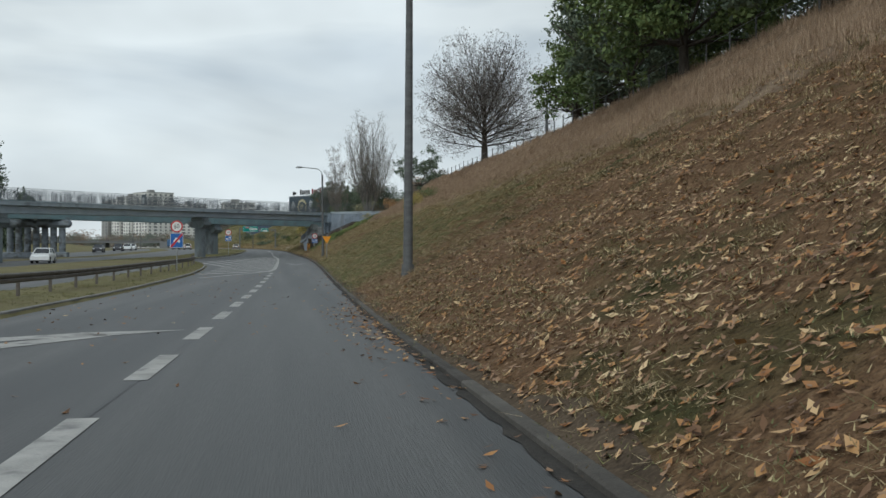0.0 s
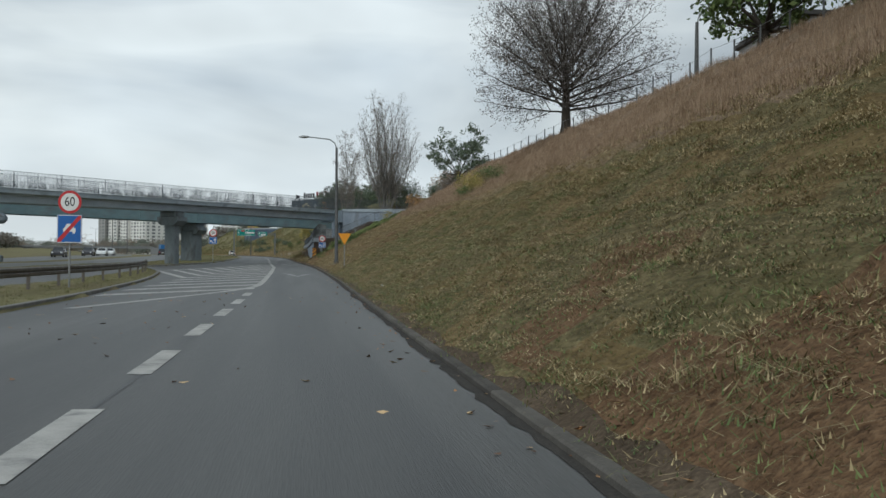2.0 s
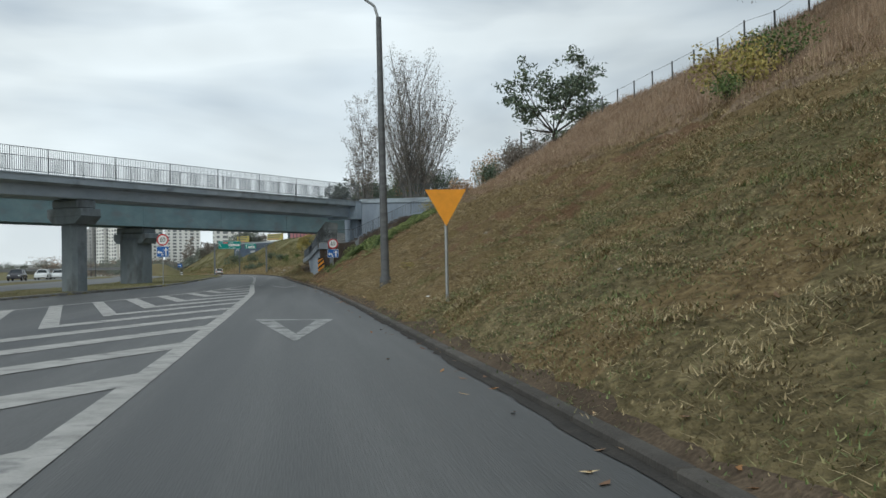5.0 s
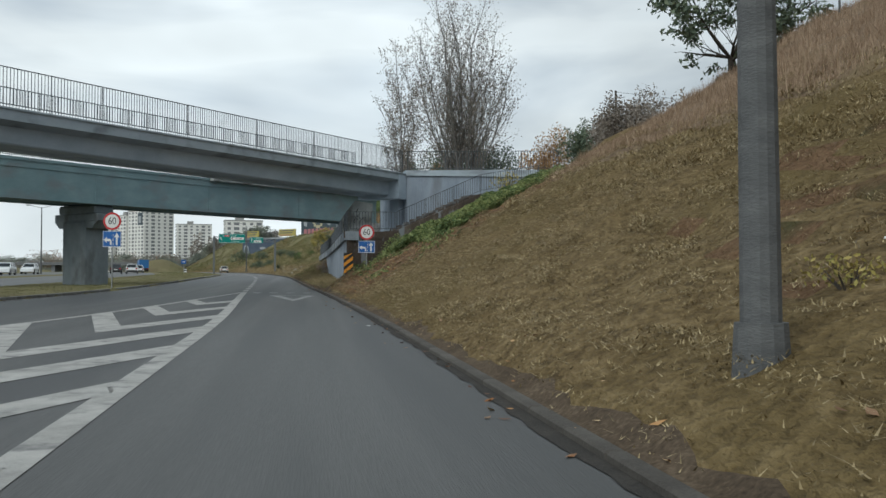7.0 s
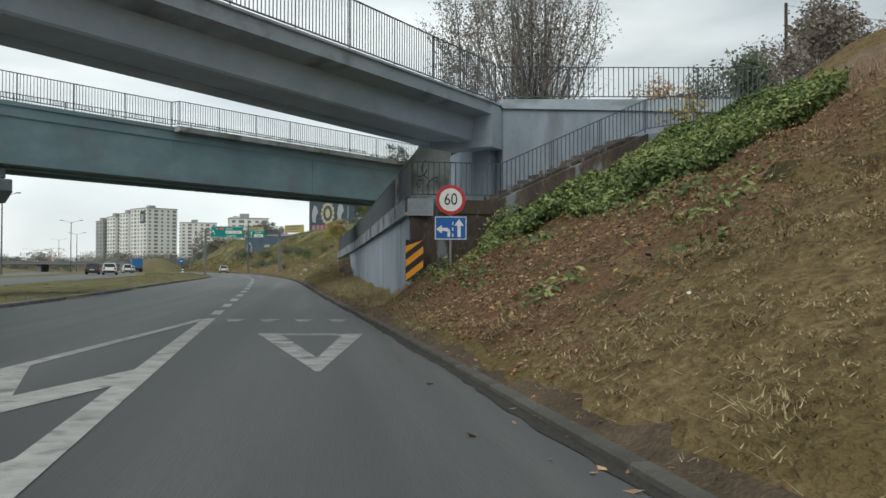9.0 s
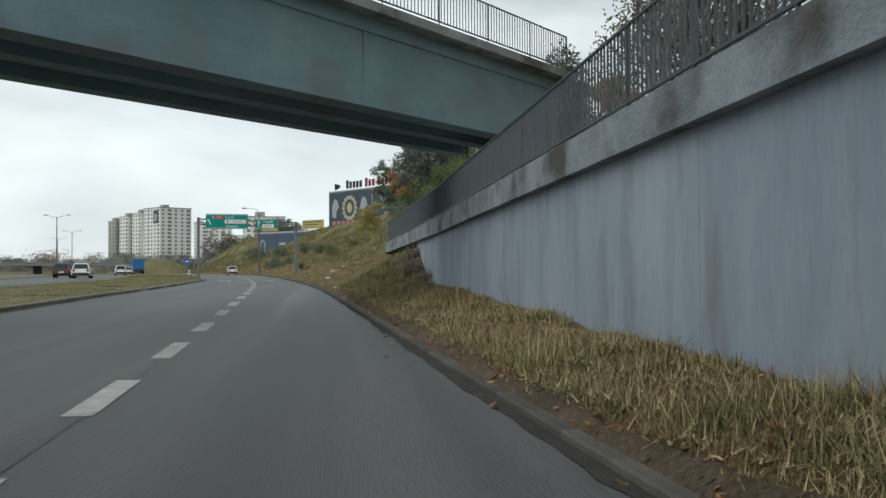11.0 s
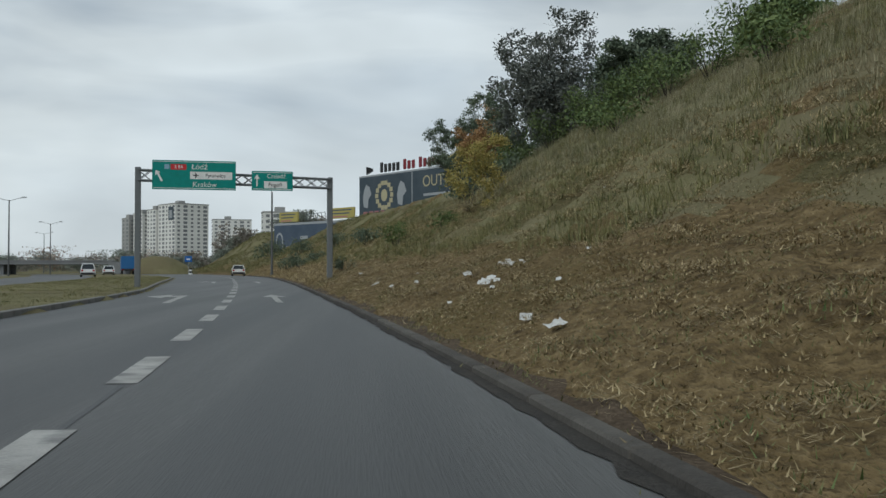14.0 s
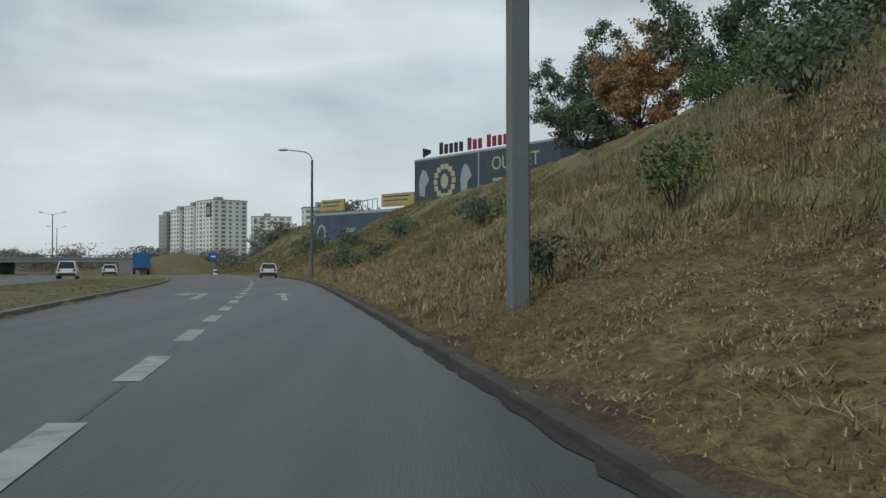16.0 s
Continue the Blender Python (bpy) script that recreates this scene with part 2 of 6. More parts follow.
LEAF_DARK = leaf_mat("leaves_dark_green", [(0.075, 0.105, 0.075), (0.12, 0.15, 0.1), (0.175, 0.205, 0.13)])
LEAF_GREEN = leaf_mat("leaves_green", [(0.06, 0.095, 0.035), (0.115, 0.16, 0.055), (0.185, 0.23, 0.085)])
LEAF_BROWN = leaf_mat("leaves_grey_brown", [(0.15, 0.13, 0.11), (0.22, 0.19, 0.16), (0.3, 0.26, 0.215)])
LEAF_TWIG = leaf_mat("leaves_withered_grey", [(0.12, 0.108, 0.1), (0.19, 0.172, 0.16), (0.28, 0.255, 0.235)])
LEAF_GREY = leaf_mat("leaves_dull_grey_green", [(0.085, 0.098, 0.09), (0.13, 0.142, 0.125), (0.19, 0.197, 0.17)])
LEAF_ORANGE = leaf_mat("leaves_orange", [(0.24, 0.135, 0.065), (0.36, 0.21, 0.095), (0.47, 0.31, 0.15)])
LEAF_YELLOW = leaf_mat("leaves_yellow", [(0.22, 0.205, 0.06), (0.36, 0.3, 0.09), (0.49, 0.39, 0.14)])
STRAW = leaf_mat("dry_grass_blades", [(0.117, 0.088, 0.044), (0.277, 0.216, 0.111), (0.522, 0.421, 0.239)], 1.3)
BLADE = leaf_mat("green_grass_blades", [(0.071, 0.083, 0.033), (0.165, 0.163, 0.065), (0.295, 0.266, 0.124)], 1.0)
GREEN_BLADE = leaf_mat("fresh_green_grass_blades", [(0.057, 0.092, 0.029), (0.115, 0.161, 0.052), (0.218, 0.253, 0.098)], 1.0)
PALE_GRASS = leaf_mat("pale_green_dry_grass", [(0.127, 0.121, 0.069), (0.23, 0.218, 0.127), (0.391, 0.356, 0.23)], 0.8)
STRAW_RED = leaf_mat("rusty_grass_blades", [(0.2, 0.135, 0.088), (0.32, 0.225, 0.15), (0.45, 0.34, 0.235)], 0.7)
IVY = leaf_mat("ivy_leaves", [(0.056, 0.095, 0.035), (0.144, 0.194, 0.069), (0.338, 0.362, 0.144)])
MOULD = leaf_mat("brown_leaf_mould", [(0.099, 0.055, 0.031), (0.198, 0.11, 0.059), (0.363, 0.231, 0.138)])
FALLEN = leaf_mat("fallen_leaves", [(0.26, 0.11, 0.04), (0.46, 0.25, 0.1), (0.68, 0.52, 0.3)])
DIRT = material("roadside_dirt", [(0.045, 0.034, 0.025), (0.1, 0.075, 0.052), (0.19, 0.145, 0.1)], scale=1.5, rough=1.0, bump=0.8, bump_scale=25, fine=0.5, spec=0.1)
WHITE = plain("sign_white", (0.75, 0.75, 0.73), rough=0.45)
RED = plain("sign_red", (0.5, 0.03, 0.035), rough=0.45)
BLACK = plain("sign_black", (0.02, 0.02, 0.02), rough=0.5)
BLUE = plain("sign_blue", (0.02, 0.12, 0.4), rough=0.45)
GREEN = plain("sign_green", (0.006, 0.235, 0.2), rough=0.45)
AMBER = plain("sign_amber", (0.75, 0.3, 0.02), rough=0.5)
LITTER = plain("litter_white", (0.62, 0.62, 0.6), rough=0.7)


# ---- plan curves along the road (y in metres) ----
GRID = np.arange(-120.0, 620.0, 1.0)


def curve(points, width=11):
    ys, vs = zip(*points)
    v = np.interp(GRID, ys, vs)
    lo, hi = v[1] - v[0], v[-1] - v[-2]
    pad = np.r_[v[0] + lo * np.arange(-30, 0), v, v[-1] + hi * np.arange(1, 31)]
    ker = np.hanning(2 * width + 3)
    ker /= ker.sum()
    sm = np.convolve(pad, ker, "same")[30:-30]
    return lambda y: float(np.interp(y, GRID, sm))


zr = curve([(-120, 0.75), (-40, 0.25), (0, 0), (40, -0.24), (80, -0.07), (120, 0.3), (145, 0.5), (160, 0.66), (170, 0.84), (182, 1.06), (200, 1.22), (240, 1.52), (280, 1.76), (320, 1.98),
            (360, 2.21), (450, 2.66), (620, 3.26)], 12)
LINE = curve([(-120, -0.8), (0, -0.8), (20, -0.68), (60, -0.64), (80, -0.71), (100, -0.88), (110, -1.04), (116, -1.11), (122, -1.24), (130, -1.58), (140, -2.02), (150, -2.42), (160, -2.74),
              (170, -3.1), (180, -3.52), (190, -4.03), (200, -4.65), (210, -5.44), (220, -6.36), (230, -7.41), (240, -8.52), (250, -9.69), (260, -10.91), (275, -12.8), (290, -14.79), (305, -17.09),
              (320, -19.92), (340, -24.2), (365, -30), (390, -37), (420, -48), (450, -62), (620, -152)], 6)
EDGE = curve([(-120, 2.6), (0, 2.55), (20, 2.45), (40, 2.66), (60, 2.74), (80, 2.88), (100, 2.69), (120, 2.33), (140, 1.62), (150, 1.15), (160, 0.6), (170, 0.05), (180, -0.53), (190, -1.11),
              (200, -1.78), (210, -2.6), (220, -3.51), (230, -4.46), (240, -5.42), (250, -6.43), (260, -7.49), (275, -9.15), (290, -10.97), (305, -13.11), (320, -15.8), (340, -19.6), (365, -25),
              (390, -32), (420, -43), (450, -57), (620, -147)], 6)
KERB_L = curve([(-120, -5.2), (45, -5.2), (60, -5.15), (75, -5.8), (84, -6.4), (97, -7.8), (106, -9.9), (110, -10.5)], 5)
MERGE = curve([(-120, -9.3), (80, -9.3), (95, -9.6), (106, -9.95), (112, -10.4)], 5)
MEDIAN = curve([(-120, -14.6), (60, -14.6), (90, -13.8), (110, -12.4), (127, -10.6), (140, -9.3), (150, -8.8), (160, -8.6), (175, -8.25), (190, -8.27), (200, -8.69), (210, -9.2), (220, -9.81),
                (230, -10.7), (240, -12.36), (250, -13.98), (260, -15.54), (275, -17.86), (290, -20.41), (305, -23.63), (320, -27.29), (350, -36), (390, -49), (450, -76), (620, -172)], 6)
BLINE = curve([(100, -9.2), (106, -7.9), (112, -6.7), (117, -5.6), (122, -4.7), (128, -3.98), (132, -3.62), (136, -3.28), (140, -2.92), (146, -2.36)], 3)


def hump(x, y, f, a, seed=0.0):
    return a * noise.noise((x * f + seed, y * f, seed))


PROFILE = [(-0.2, -0.1), (0.0, -0.05), (0.2, 0.02), (0.5, 0.24), (1.0, 0.56), (2.5, 1.38), (4.3, 2.28), (14.5, 8.2), (17.6, 10.4), (19.5, 10.8), (60, 11.6), (400, 16)]
PX, PZ = zip(*PROFILE)
WALL_Y0, WALL_Y1 = 148.2, 184.4


def wall_x(y):
    return float(np.interp(y, [148.2, 178, 196], [2.5, 2.3, 1.7]))


def ground(x, y):
    """Height of the ground, roads not counted."""
    base = zr(y)
    if x >= EDGE(y):
        s = x - EDGE(y)
        far = min(1.0, max(0.0, (y - 150) / 32))
        base_up = base - 0.26 * far * min(1.0, s / 4)
        sb = s - 0.5 * far * min(1.0, s / 3)
        dip = 1 - 0.13 * min(1.0, max(0.0, (y - 133) / 12)) * min(1.0, max(0.0, (200 - y) / 10)) * min(1.0, max(0.0, (s - 4) / 6)) * (1 + min(1.0, max(0.0, (y - 153.5) / 3)))
        z = base_up + dip * float(np.interp(sb, PX, PZ)) * (1 + (min(1.0, max(0.12, (x + 50) / 25)) - 1) * min(1.0, max(0.0, (y - 330) / 40)))
        z -= 1.35 * min(1.0, max(0.0, (y - 246) / 28)) * min(1.0, max(0.0, (s - 5) / 9))
        rough = min(1.0, s / 4)
        if WALL_Y0 - 3 < y < WALL_Y1 and x < wall_x(y) + 0.43:
            low = base - 0.04 + min(0.14, 0.45 * s) + 0.12 * s
            f = min(1.0, max(0.0, (WALL_Y1 - y) / 3.4), max(0.0, (y - WALL_Y0 + 3) / 3))
            z = max(z, base_up + min(2.0, 0.8 * sb))
            z += (min(low, z) - z) * f
            rough = min(0.3, 0.25 * s)
        elif WALL_Y1 - 0.1 < y < 197 and x < wall_x(y) + 1.5:
            z = max(z, base_up + min(2.0, 0.8 * (sb - 0.3))) - 0.25 * min(1.0, s / 1.5)
        elif WALL_Y0 + 1.4 < y < WALL_Y1 and x < wall_x(y) + 5.0:
            z = max(z, 3.0)
        return z + rough * (hump(x, y, 0.35, 0.22) + 0.2 * noise.noise((x * 1.9, y * 0.62, 3.0)) + 0.13 * noise.noise((x * 2.7, y * 0.9, 9.0))) + 0.02
    if x > MEDIAN(y) or y < 106 and x > MERGE(y):
        if y < 106 and MERGE(y) < x < KERB_L(y):
            return base + 0.1 + hump(x, y, 0.8, 0.04)
        return base - 0.12
    m = MEDIAN(y) - x
    z = base + 0.1 + hump(x, y, 0.5, 0.06)
    if 7.0 < m < 33.0:
        z = base - 0.12 if (8 < m < 16.5 or 20 < m < 29) else base + 0.05
    if m > 33:
        far = max(0.0, y - 240) * 0.01 + max(0.0, m - 60) * 0.008
        z = base + min(far, 12.0) + hump(x, y, 0.03, 0.5)
    return z


def leafy(x, y):
    """How far the bank lies under leaf mould, 0 to 1: round the stairs and under the first trees."""
    s = x - EDGE(min(max(y, -100), 600))
    if s < 0.4:
        return 0.0
    a = min(1.0, max(0.0, (y - 129.5 - 0.5 * s) / 5)) * min(1.0, max(0.0, (153 - y) / 1.0)) * min(1.0, max(0.0, (11.5 - s) / 2))
    b = min(1.0, max(0.0, (33 - y) / 9)) * min(1.0, max(0.0, (11 - s) / 3)) * 0.75
    c = 0.8 * min(1.0, max(0.0, (y - 92) / 4)) * min(1.0, max(0.0, (113 - y) / 5)) * min(1.0, max(0.0, (s - 1.5) / 2)) * min(1.0, max(0.0, (9.5 - s) / 2))
    return max(a, b, c * (0.5 + 0.9 * noise.noise((x * 0.5, y * 0.5, 6.0))))


# ---- mesh helpers ----
def mesh_object(name, verts, faces, mat, parent=None, smooth=False, label=""):
    me = bpy.data.meshes.new(name)
    me.from_pydata([tuple(v) for v in verts], [], [tuple(f) for f in faces])
    me.materials.append(mat)
    if smooth:
        me.shade_smooth()
    ob = new(name, me)
    ob.parent = parent
    return tagged(ob, label) if label else ob


def part(name, bm, mat, parent, label=""):
    me = bpy.data.meshes.new(name)
    bm.normal_update()
    bm.to_mesh(me)
    bm.free()
    me.materials.append(mat)
    ob = new(name, me)
    ob.parent = parent
    return tagged(ob, label) if label else ob


def thing(name, m, label, category, group="", kind=""):
    ob = new(name)
    ob.matrix_world = m
    ob.empty_display_size = 0.3
    return tagged(ob, label, category, group, kind)


def add_box(bm, size, m=None, bevel=0.0):
    r = bmesh.ops.create_cube(bm, size=1.0, matrix=(m or Matrix()) @ Matrix.Diagonal((*size, 1)))
    if bevel:
        es = list({e for v in r["verts"] for e in v.link_edges})
        bmesh.ops.bevel(bm, geom=es, offset=bevel, segments=1, affect="EDGES")
    return bm


def box(size, at=(0, 0, 0), rot=(0, 0, 0), bevel=0.0):
    return add_box(bmesh.new(), size, pose(*at, *rot), bevel)


def add_tube(bm, a, b, r0, r1=None, seg=8):
    a, b = Vector(a), Vector(b)
    d = b - a
    m = Matrix.Translation((a + b) / 2) @ d.to_track_quat("Z", "Y").to_matrix().to_4x4()
    bmesh.ops.create_cone(bm, cap_ends=True, segments=seg, radius1=r0, radius2=r0 if r1 is None else r1, depth=d.length, matrix=m)
    return bm


def tube(a, b, r0, r1=None, seg=8):
    return add_tube(bmesh.new(), a, b, r0, r1, seg)


def prism(poly, z0, z1):
    """An upright block over a plan polygon; z0 and z1 are numbers or one height a corner."""
    n = len(poly)
    z0 = [z0] * n if isinstance(z0, (int, float)) else z0
    z1 = [z1] * n if isinstance(z1, (int, float)) else z1
    bm = bmesh.new()
    lo = [bm.verts.new((x, y, z)) for (x, y), z in zip(poly, z0)]
    hi = [bm.verts.new((x, y, z)) for (x, y), z in zip(poly, z1)]
    bm.faces.new(lo[::-1])
    bm.faces.new(hi)
    for i in range(n):
        j = (i + 1) % n
        bm.faces.new((lo[i], lo[j], hi[j], hi[i]))
    bmesh.ops.recalc_face_normals(bm, faces=bm.faces)
    return bm


def ribbon(name, left, right, y0, y1, dz, mat, step=2.0, parent=None, cols=2):
    ys = np.arange(y0, y1 + step * 0.5, step)
    verts, faces = [], []
    for y in ys:
        a, b = left(y), right(y)
        for c in range(cols):
            x = a + (b - a) * c / (cols - 1)
            verts.append((x, y, zr(y) + dz))
    for i in range(len(ys) - 1):
        for c in range(cols - 1):
            q = i * cols + c
            faces.append((q, q + 1, q + cols + 1, q + cols))
    return mesh_object(name, verts, faces, mat, parent)


# ---- ground and roads ----
def ground_sheet():
    xs = np.r_[-1500, -900, -500, -320, np.arange(-220, -60, 10), np.arange(-60, -22, 1.6), np.arange(-22, -12, 0.5), np.arange(-12, 9, 0.26), np.arange(9, 26, 0.7),
               np.arange(26, 70, 5), 90, 130, 200, 400, 900, 1500]
    ys = np.r_[-600, -300, -120, np.arange(-60, -4, 4), np.arange(-4, 250, 0.8), np.arange(250, 340, 2.0), np.arange(340, 600, 9), 640, 720, 850, 1000, 1300, 1700, 2200]
    verts = [(x, y, ground(x, y)) for y in ys for x in xs]
    nx = len(xs)
    faces = [(j * nx + i, j * nx + i + 1, (j + 1) * nx + i + 1, (j + 1) * nx + i) for j in range(len(ys) - 1) for i in range(nx - 1)]
    ob = mesh_object("ground", verts, faces, GRASS_GROUND, smooth=True)
    for m in (GREEN_GROUND, UPPER_GROUND, LEAF_GROUND, TAN_GROUND):
        ob.data.materials.append(m)

    def kind(x, y):
        if x < MEDIAN(min(y, 600)) + 0.5 or x < -4 and y < 110:
            return 1
        s = x - EDGE(min(y, 600))
        if WALL_Y0 - 3 < y < WALL_Y1 + 2 and s < 4.5:
            return 3
        if y < 40 + 6 * noise.noise((x * 0.3, y * 0.3, 2.0)):
            return 3 if s < 8.5 + 2 * noise.noise((x * 0.4, y * 0.3, 5.0)) else 2
        if leafy(x, y) > rnd0.random():
            return 3
        if y > 196 and s > 3.5 and noise.noise((x * 0.25, y * 0.2, 8.0)) > -0.15:
            return 1
        if s > 8.2 + 1.6 * noise.noise((y * 0.15, x * 0.3, 4.0)) and y < 150:
            return 2
        tan = noise.noise((x * 0.3, y * 0.3, 15.0))
        if y > 190:
            return 4 if s < 4.5 + 3 * tan or tan > 0.1 else 0
        return 4 if 92 + 8 * tan < y or tan > 0.05 else 0
    rnd0 = random.Random(3)
    idx = [kind(xs[i], ys[j]) for j in range(len(ys) - 1) for i in range(nx - 1)]
    ob.data.polygons.foreach_set("material_index", idx)
    return tagged(ob, "brown dry grass bank and flat verges beside the road", "ground", kind="structure")


ground_sheet()


def dirt_strip():
    """The bare soil between the kerb and the grass, with an uneven outer edge."""
    verts, faces = [], []
    ys = np.arange(0, 330, 0.35)
    for y in ys:
        w = 0.26 + 0.26 * noise.noise((0.0, y * 0.35, 1.0)) + 0.16 * noise.noise((3.0, y * 1.7, 1.0))
        for c in range(4):
            x = EDGE(y) + 0.13 + max(0.12, w) * c / 3
            verts.append((x, y, zr(y) + 0.055 if c == 0 else max(ground(x, y) + (0.03 if c < 3 else -0.03), zr(y) + (0.05, 0.045, 0.02, -0.1)[c])))
    for i in range(len(ys) - 1):
        for c in range(3):
            q = 4 * i + c
            faces.append((q, q + 1, q + 5, q + 4))
    verts2, faces2 = [], []
    for i, y in enumerate(ys):
        w = 0.1 + 0.1 * noise.noise((0.0, y * 0.28, 8.0)) + 0.08 * noise.noise((3.0, y * 2.4, 8.0))
        verts2 += [(EDGE(y) - max(0.04, w), y, zr(y) + 0.007), (EDGE(y) + 0.03, y, zr(y) + 0.012)]
        if i:
            faces2.append((2 * i - 2, 2 * i - 1, 2 * i + 1, 2 * i))
    tagged(mesh_object("gutter", verts2, faces2, GUTTER), "dark strip of wet dirt along the road's edge", "dirt", kind="structure")
    tagged(mesh_object("verge", verts, faces, DIRT, smooth=True), "strip of bare brown soil and leaf mould beside the kerb", "soil", kind="structure")


dirt_strip()


def road_left(y):
    return KERB_L(y) if y < 106 else MEDIAN(y)


road = ribbon("road", lambda y: road_left(y) - 0.02, lambda y: EDGE(y) + 0.04, -120, 520, 0.0, ASPHALT, 1.0, cols=6)
tagged(road, "worn grey asphalt road with a dashed lane line", "road", kind="structure")
slip = ribbon("road_merging", lambda y: MEDIAN(y), lambda y: MERGE(y), -120, 107, -0.004, ASPHALT, 2.0)
tagged(slip, "grey asphalt road joining behind the crash barrier", "road", kind="structure")
for off0, off1, nm in ((8, 16.5, "road_main_near"), (20, 29, "road_main_far")):
    r = ribbon(nm, lambda y: MEDIAN(y) - off1, lambda y: MEDIAN(y) - off0, -120, 560, 0.0, ASPHALT, 4.0)
    tagged(r, "grey asphalt carriageway of the main road beyond the verge", "road", kind="structure")


def decal(name, polys, parent=road, mat=PAINT, dz=0.006):
    verts, faces = [], []
    for poly in polys:
        faces.append(range(len(verts), len(verts) + len(poly)))
        verts += [(x, y, zr(y) + dz) for x, y in poly]
    return mesh_object(name, verts, faces, mat, parent)


def band(f, y0, y1, w, n=8):
    ys = np.linspace(y0, y1, n)
    return [[(f(a) - w / 2, a), (f(a) + w / 2, a), (f(b) + w / 2, b), (f(b) - w / 2, b)] for a, b in zip(ys, ys[1:])]


for k in range(-6, 10):
    decal("lane_dash", band(LINE, 18.87 + 5.16 * k - 2.7, 18.87 + 5.16 * k, 0.25, 2))
for k in range(0, 40):
    decal("lane_dash", band(LINE, 150.47 + 4.672 * k - 2.4, 150.47 + 4.672 * k, 0.25, 2))
for a, b in ((-20, 66), (150, 340)):
    decal("tar_seam", band(lambda y: LINE(y) + 0.02 + 0.03 * noise.noise((y * 0.2, 0.0, 0.0)), a, b, 0.05, 60), mat=TAR, dz=0.003)
decal("edge_line", band(LINE, 74.5, 146.2, 0.27, 42))
decal("edge_line", band(BLINE, 104, 145.9, 0.2, 26))
decal("edge_line", band(lambda y: MEDIAN(y) + 0.4, 112, 172, 0.12, 30), mat=PAINT_FADED)
bend = [(-0.69, 74.5), (-0.76, 72.0), (-0.95, 69.8), (-1.35, 67.2), (-2.0, 64.0), (-3.0, 59.8), (-4.2, 55.0)]
decal("edge_line", [[(a - 0.14, b), (a + 0.14, b), (c + 0.14, d), (c - 0.14, d)] for (a, b), (c, d) in zip(bend, bend[1:])])


def hatch():
    """Stripes that run back and left from the edge line; the later ones turn forwards again to the other lane's line."""
    def to_line(x, y):
        while x > (BLINE(y) if y > 104 else KERB_L(y) + 0.2):
            x, y = x - 0.1, y + 0.46
        return x, y
    y = 70.4
    while y < 136:
        rise = float(np.interp(y, [70, 84, 95, 118, 135], [1.6, 1.8, 2.2, 2.8, 3.4]))
        apex = float(np.interp(y, [70, 90, 94, 118, 123, 129, 135], [-5.0, -4.95, -4.95, -3.45, -2.95, -2.85, -2.6]))
        w = 1.4 if y < 110 else 1.9
        xr = LINE(y)
        y2 = y - rise * (xr - apex)
        polys = [[(xr, y), (xr, y - w), (apex - 0.06, y2 - w - 0.2), (apex, y2)]]
        if y > 92:
            polys.append([(apex, y2), (apex - 0.06, y2 - w - 0.2), to_line(apex - 0.1, y2 - w - 0.1), to_line(apex, y2)])
        decal("hatch_stripe", polys)
        y += 4.84 if y < 116 else (4.8 if y < 122 else 5.6)


hatch()
decal("give_way_triangle", [[(-0.84, 140.9), (1.06, 140.5), (1.02, 140.0), (-0.8, 140.4)], [(-0.84, 140.7), (-0.42, 140.5), (0.36, 134.8), (0.22, 133.9)],
                            [(1.06, 140.4), (0.7, 140.4), (0.12, 134.6), (0.26, 133.9)]], mat=PAINT_WORN)
decal("give_way_triangle", [[(-0.03, 96.3), (1.72, 95.6), (1.68, 95.2), (0.0, 95.85)], [(-0.03, 96.2), (0.38, 95.9), (0.98, 90.0), (0.86, 89.1)],
                            [(1.72, 95.6), (1.36, 95.6), (0.8, 90.0), (0.9, 89.1)]], mat=PAINT_WORN)
for i in range(5):
    x = -1.87 + i * 0.78
    y = 145.95 - 0.13 * i * 0.78
    decal("give_way_tooth", [[(x, y), (x + 0.14, y - 1.05), (x + 0.33, y - 1.07), (x + 0.46, y - 0.06)]], mat=PAINT_WORN)


def arrow_mark(tail, tip, turn=False):
    """A straight arrow, or one whose head bends off to the left."""
    t, h = Vector(tail), Vector(tip)
    d = (h - t)
    ln = d.length
    d.normalize()
    n = Vector((-d.y, d.x))

    def p(a, b):
        q = t + d * a * ln + n * b
        return (q.x, q.y)
    if not turn:
        decal("lane_arrow", [[p(0, -0.09), p(0.66, -0.09), p(0.66, 0.09), p(0, 0.09)], [p(0.66, -0.38), p(1, 0), p(0.66, 0.38)]])
    else:
        decal("lane_arrow", [[p(0, -0.1), p(0.97, -0.1), p(0.72, 0.1), p(0, 0.1)], [p(0.72, 0.1), p(0.97, -0.1), p(0.86, 0.4), p(0.74, 0.55)],
                             [p(0.56, 0.52), p(1.06, 0.38), p(0.82, 1.15)]])


arrow_mark((-4.76, 218.0), (-5.65, 225.9))
arrow_mark((-8.63, 253.3), (-9.7, 262.1))
arrow_mark((-7.73, 218.0), (-8.5, 225.8), True)
arrow_mark((-11.6, 254.5), (-12.6, 262.3), True)
decal("merge_arrow", [[(-0.99, 18.3), (-2.7, 17.9), (-2.3, 17.0)], [(-2.3, 17.75), (-2.05, 17.1), (-4.6, 12.4), (-5.0, 13.2)], [(-2.6, 17.9), (-2.2, 17.3), (-3.9, 16.0), (-4.2, 16.6)]])


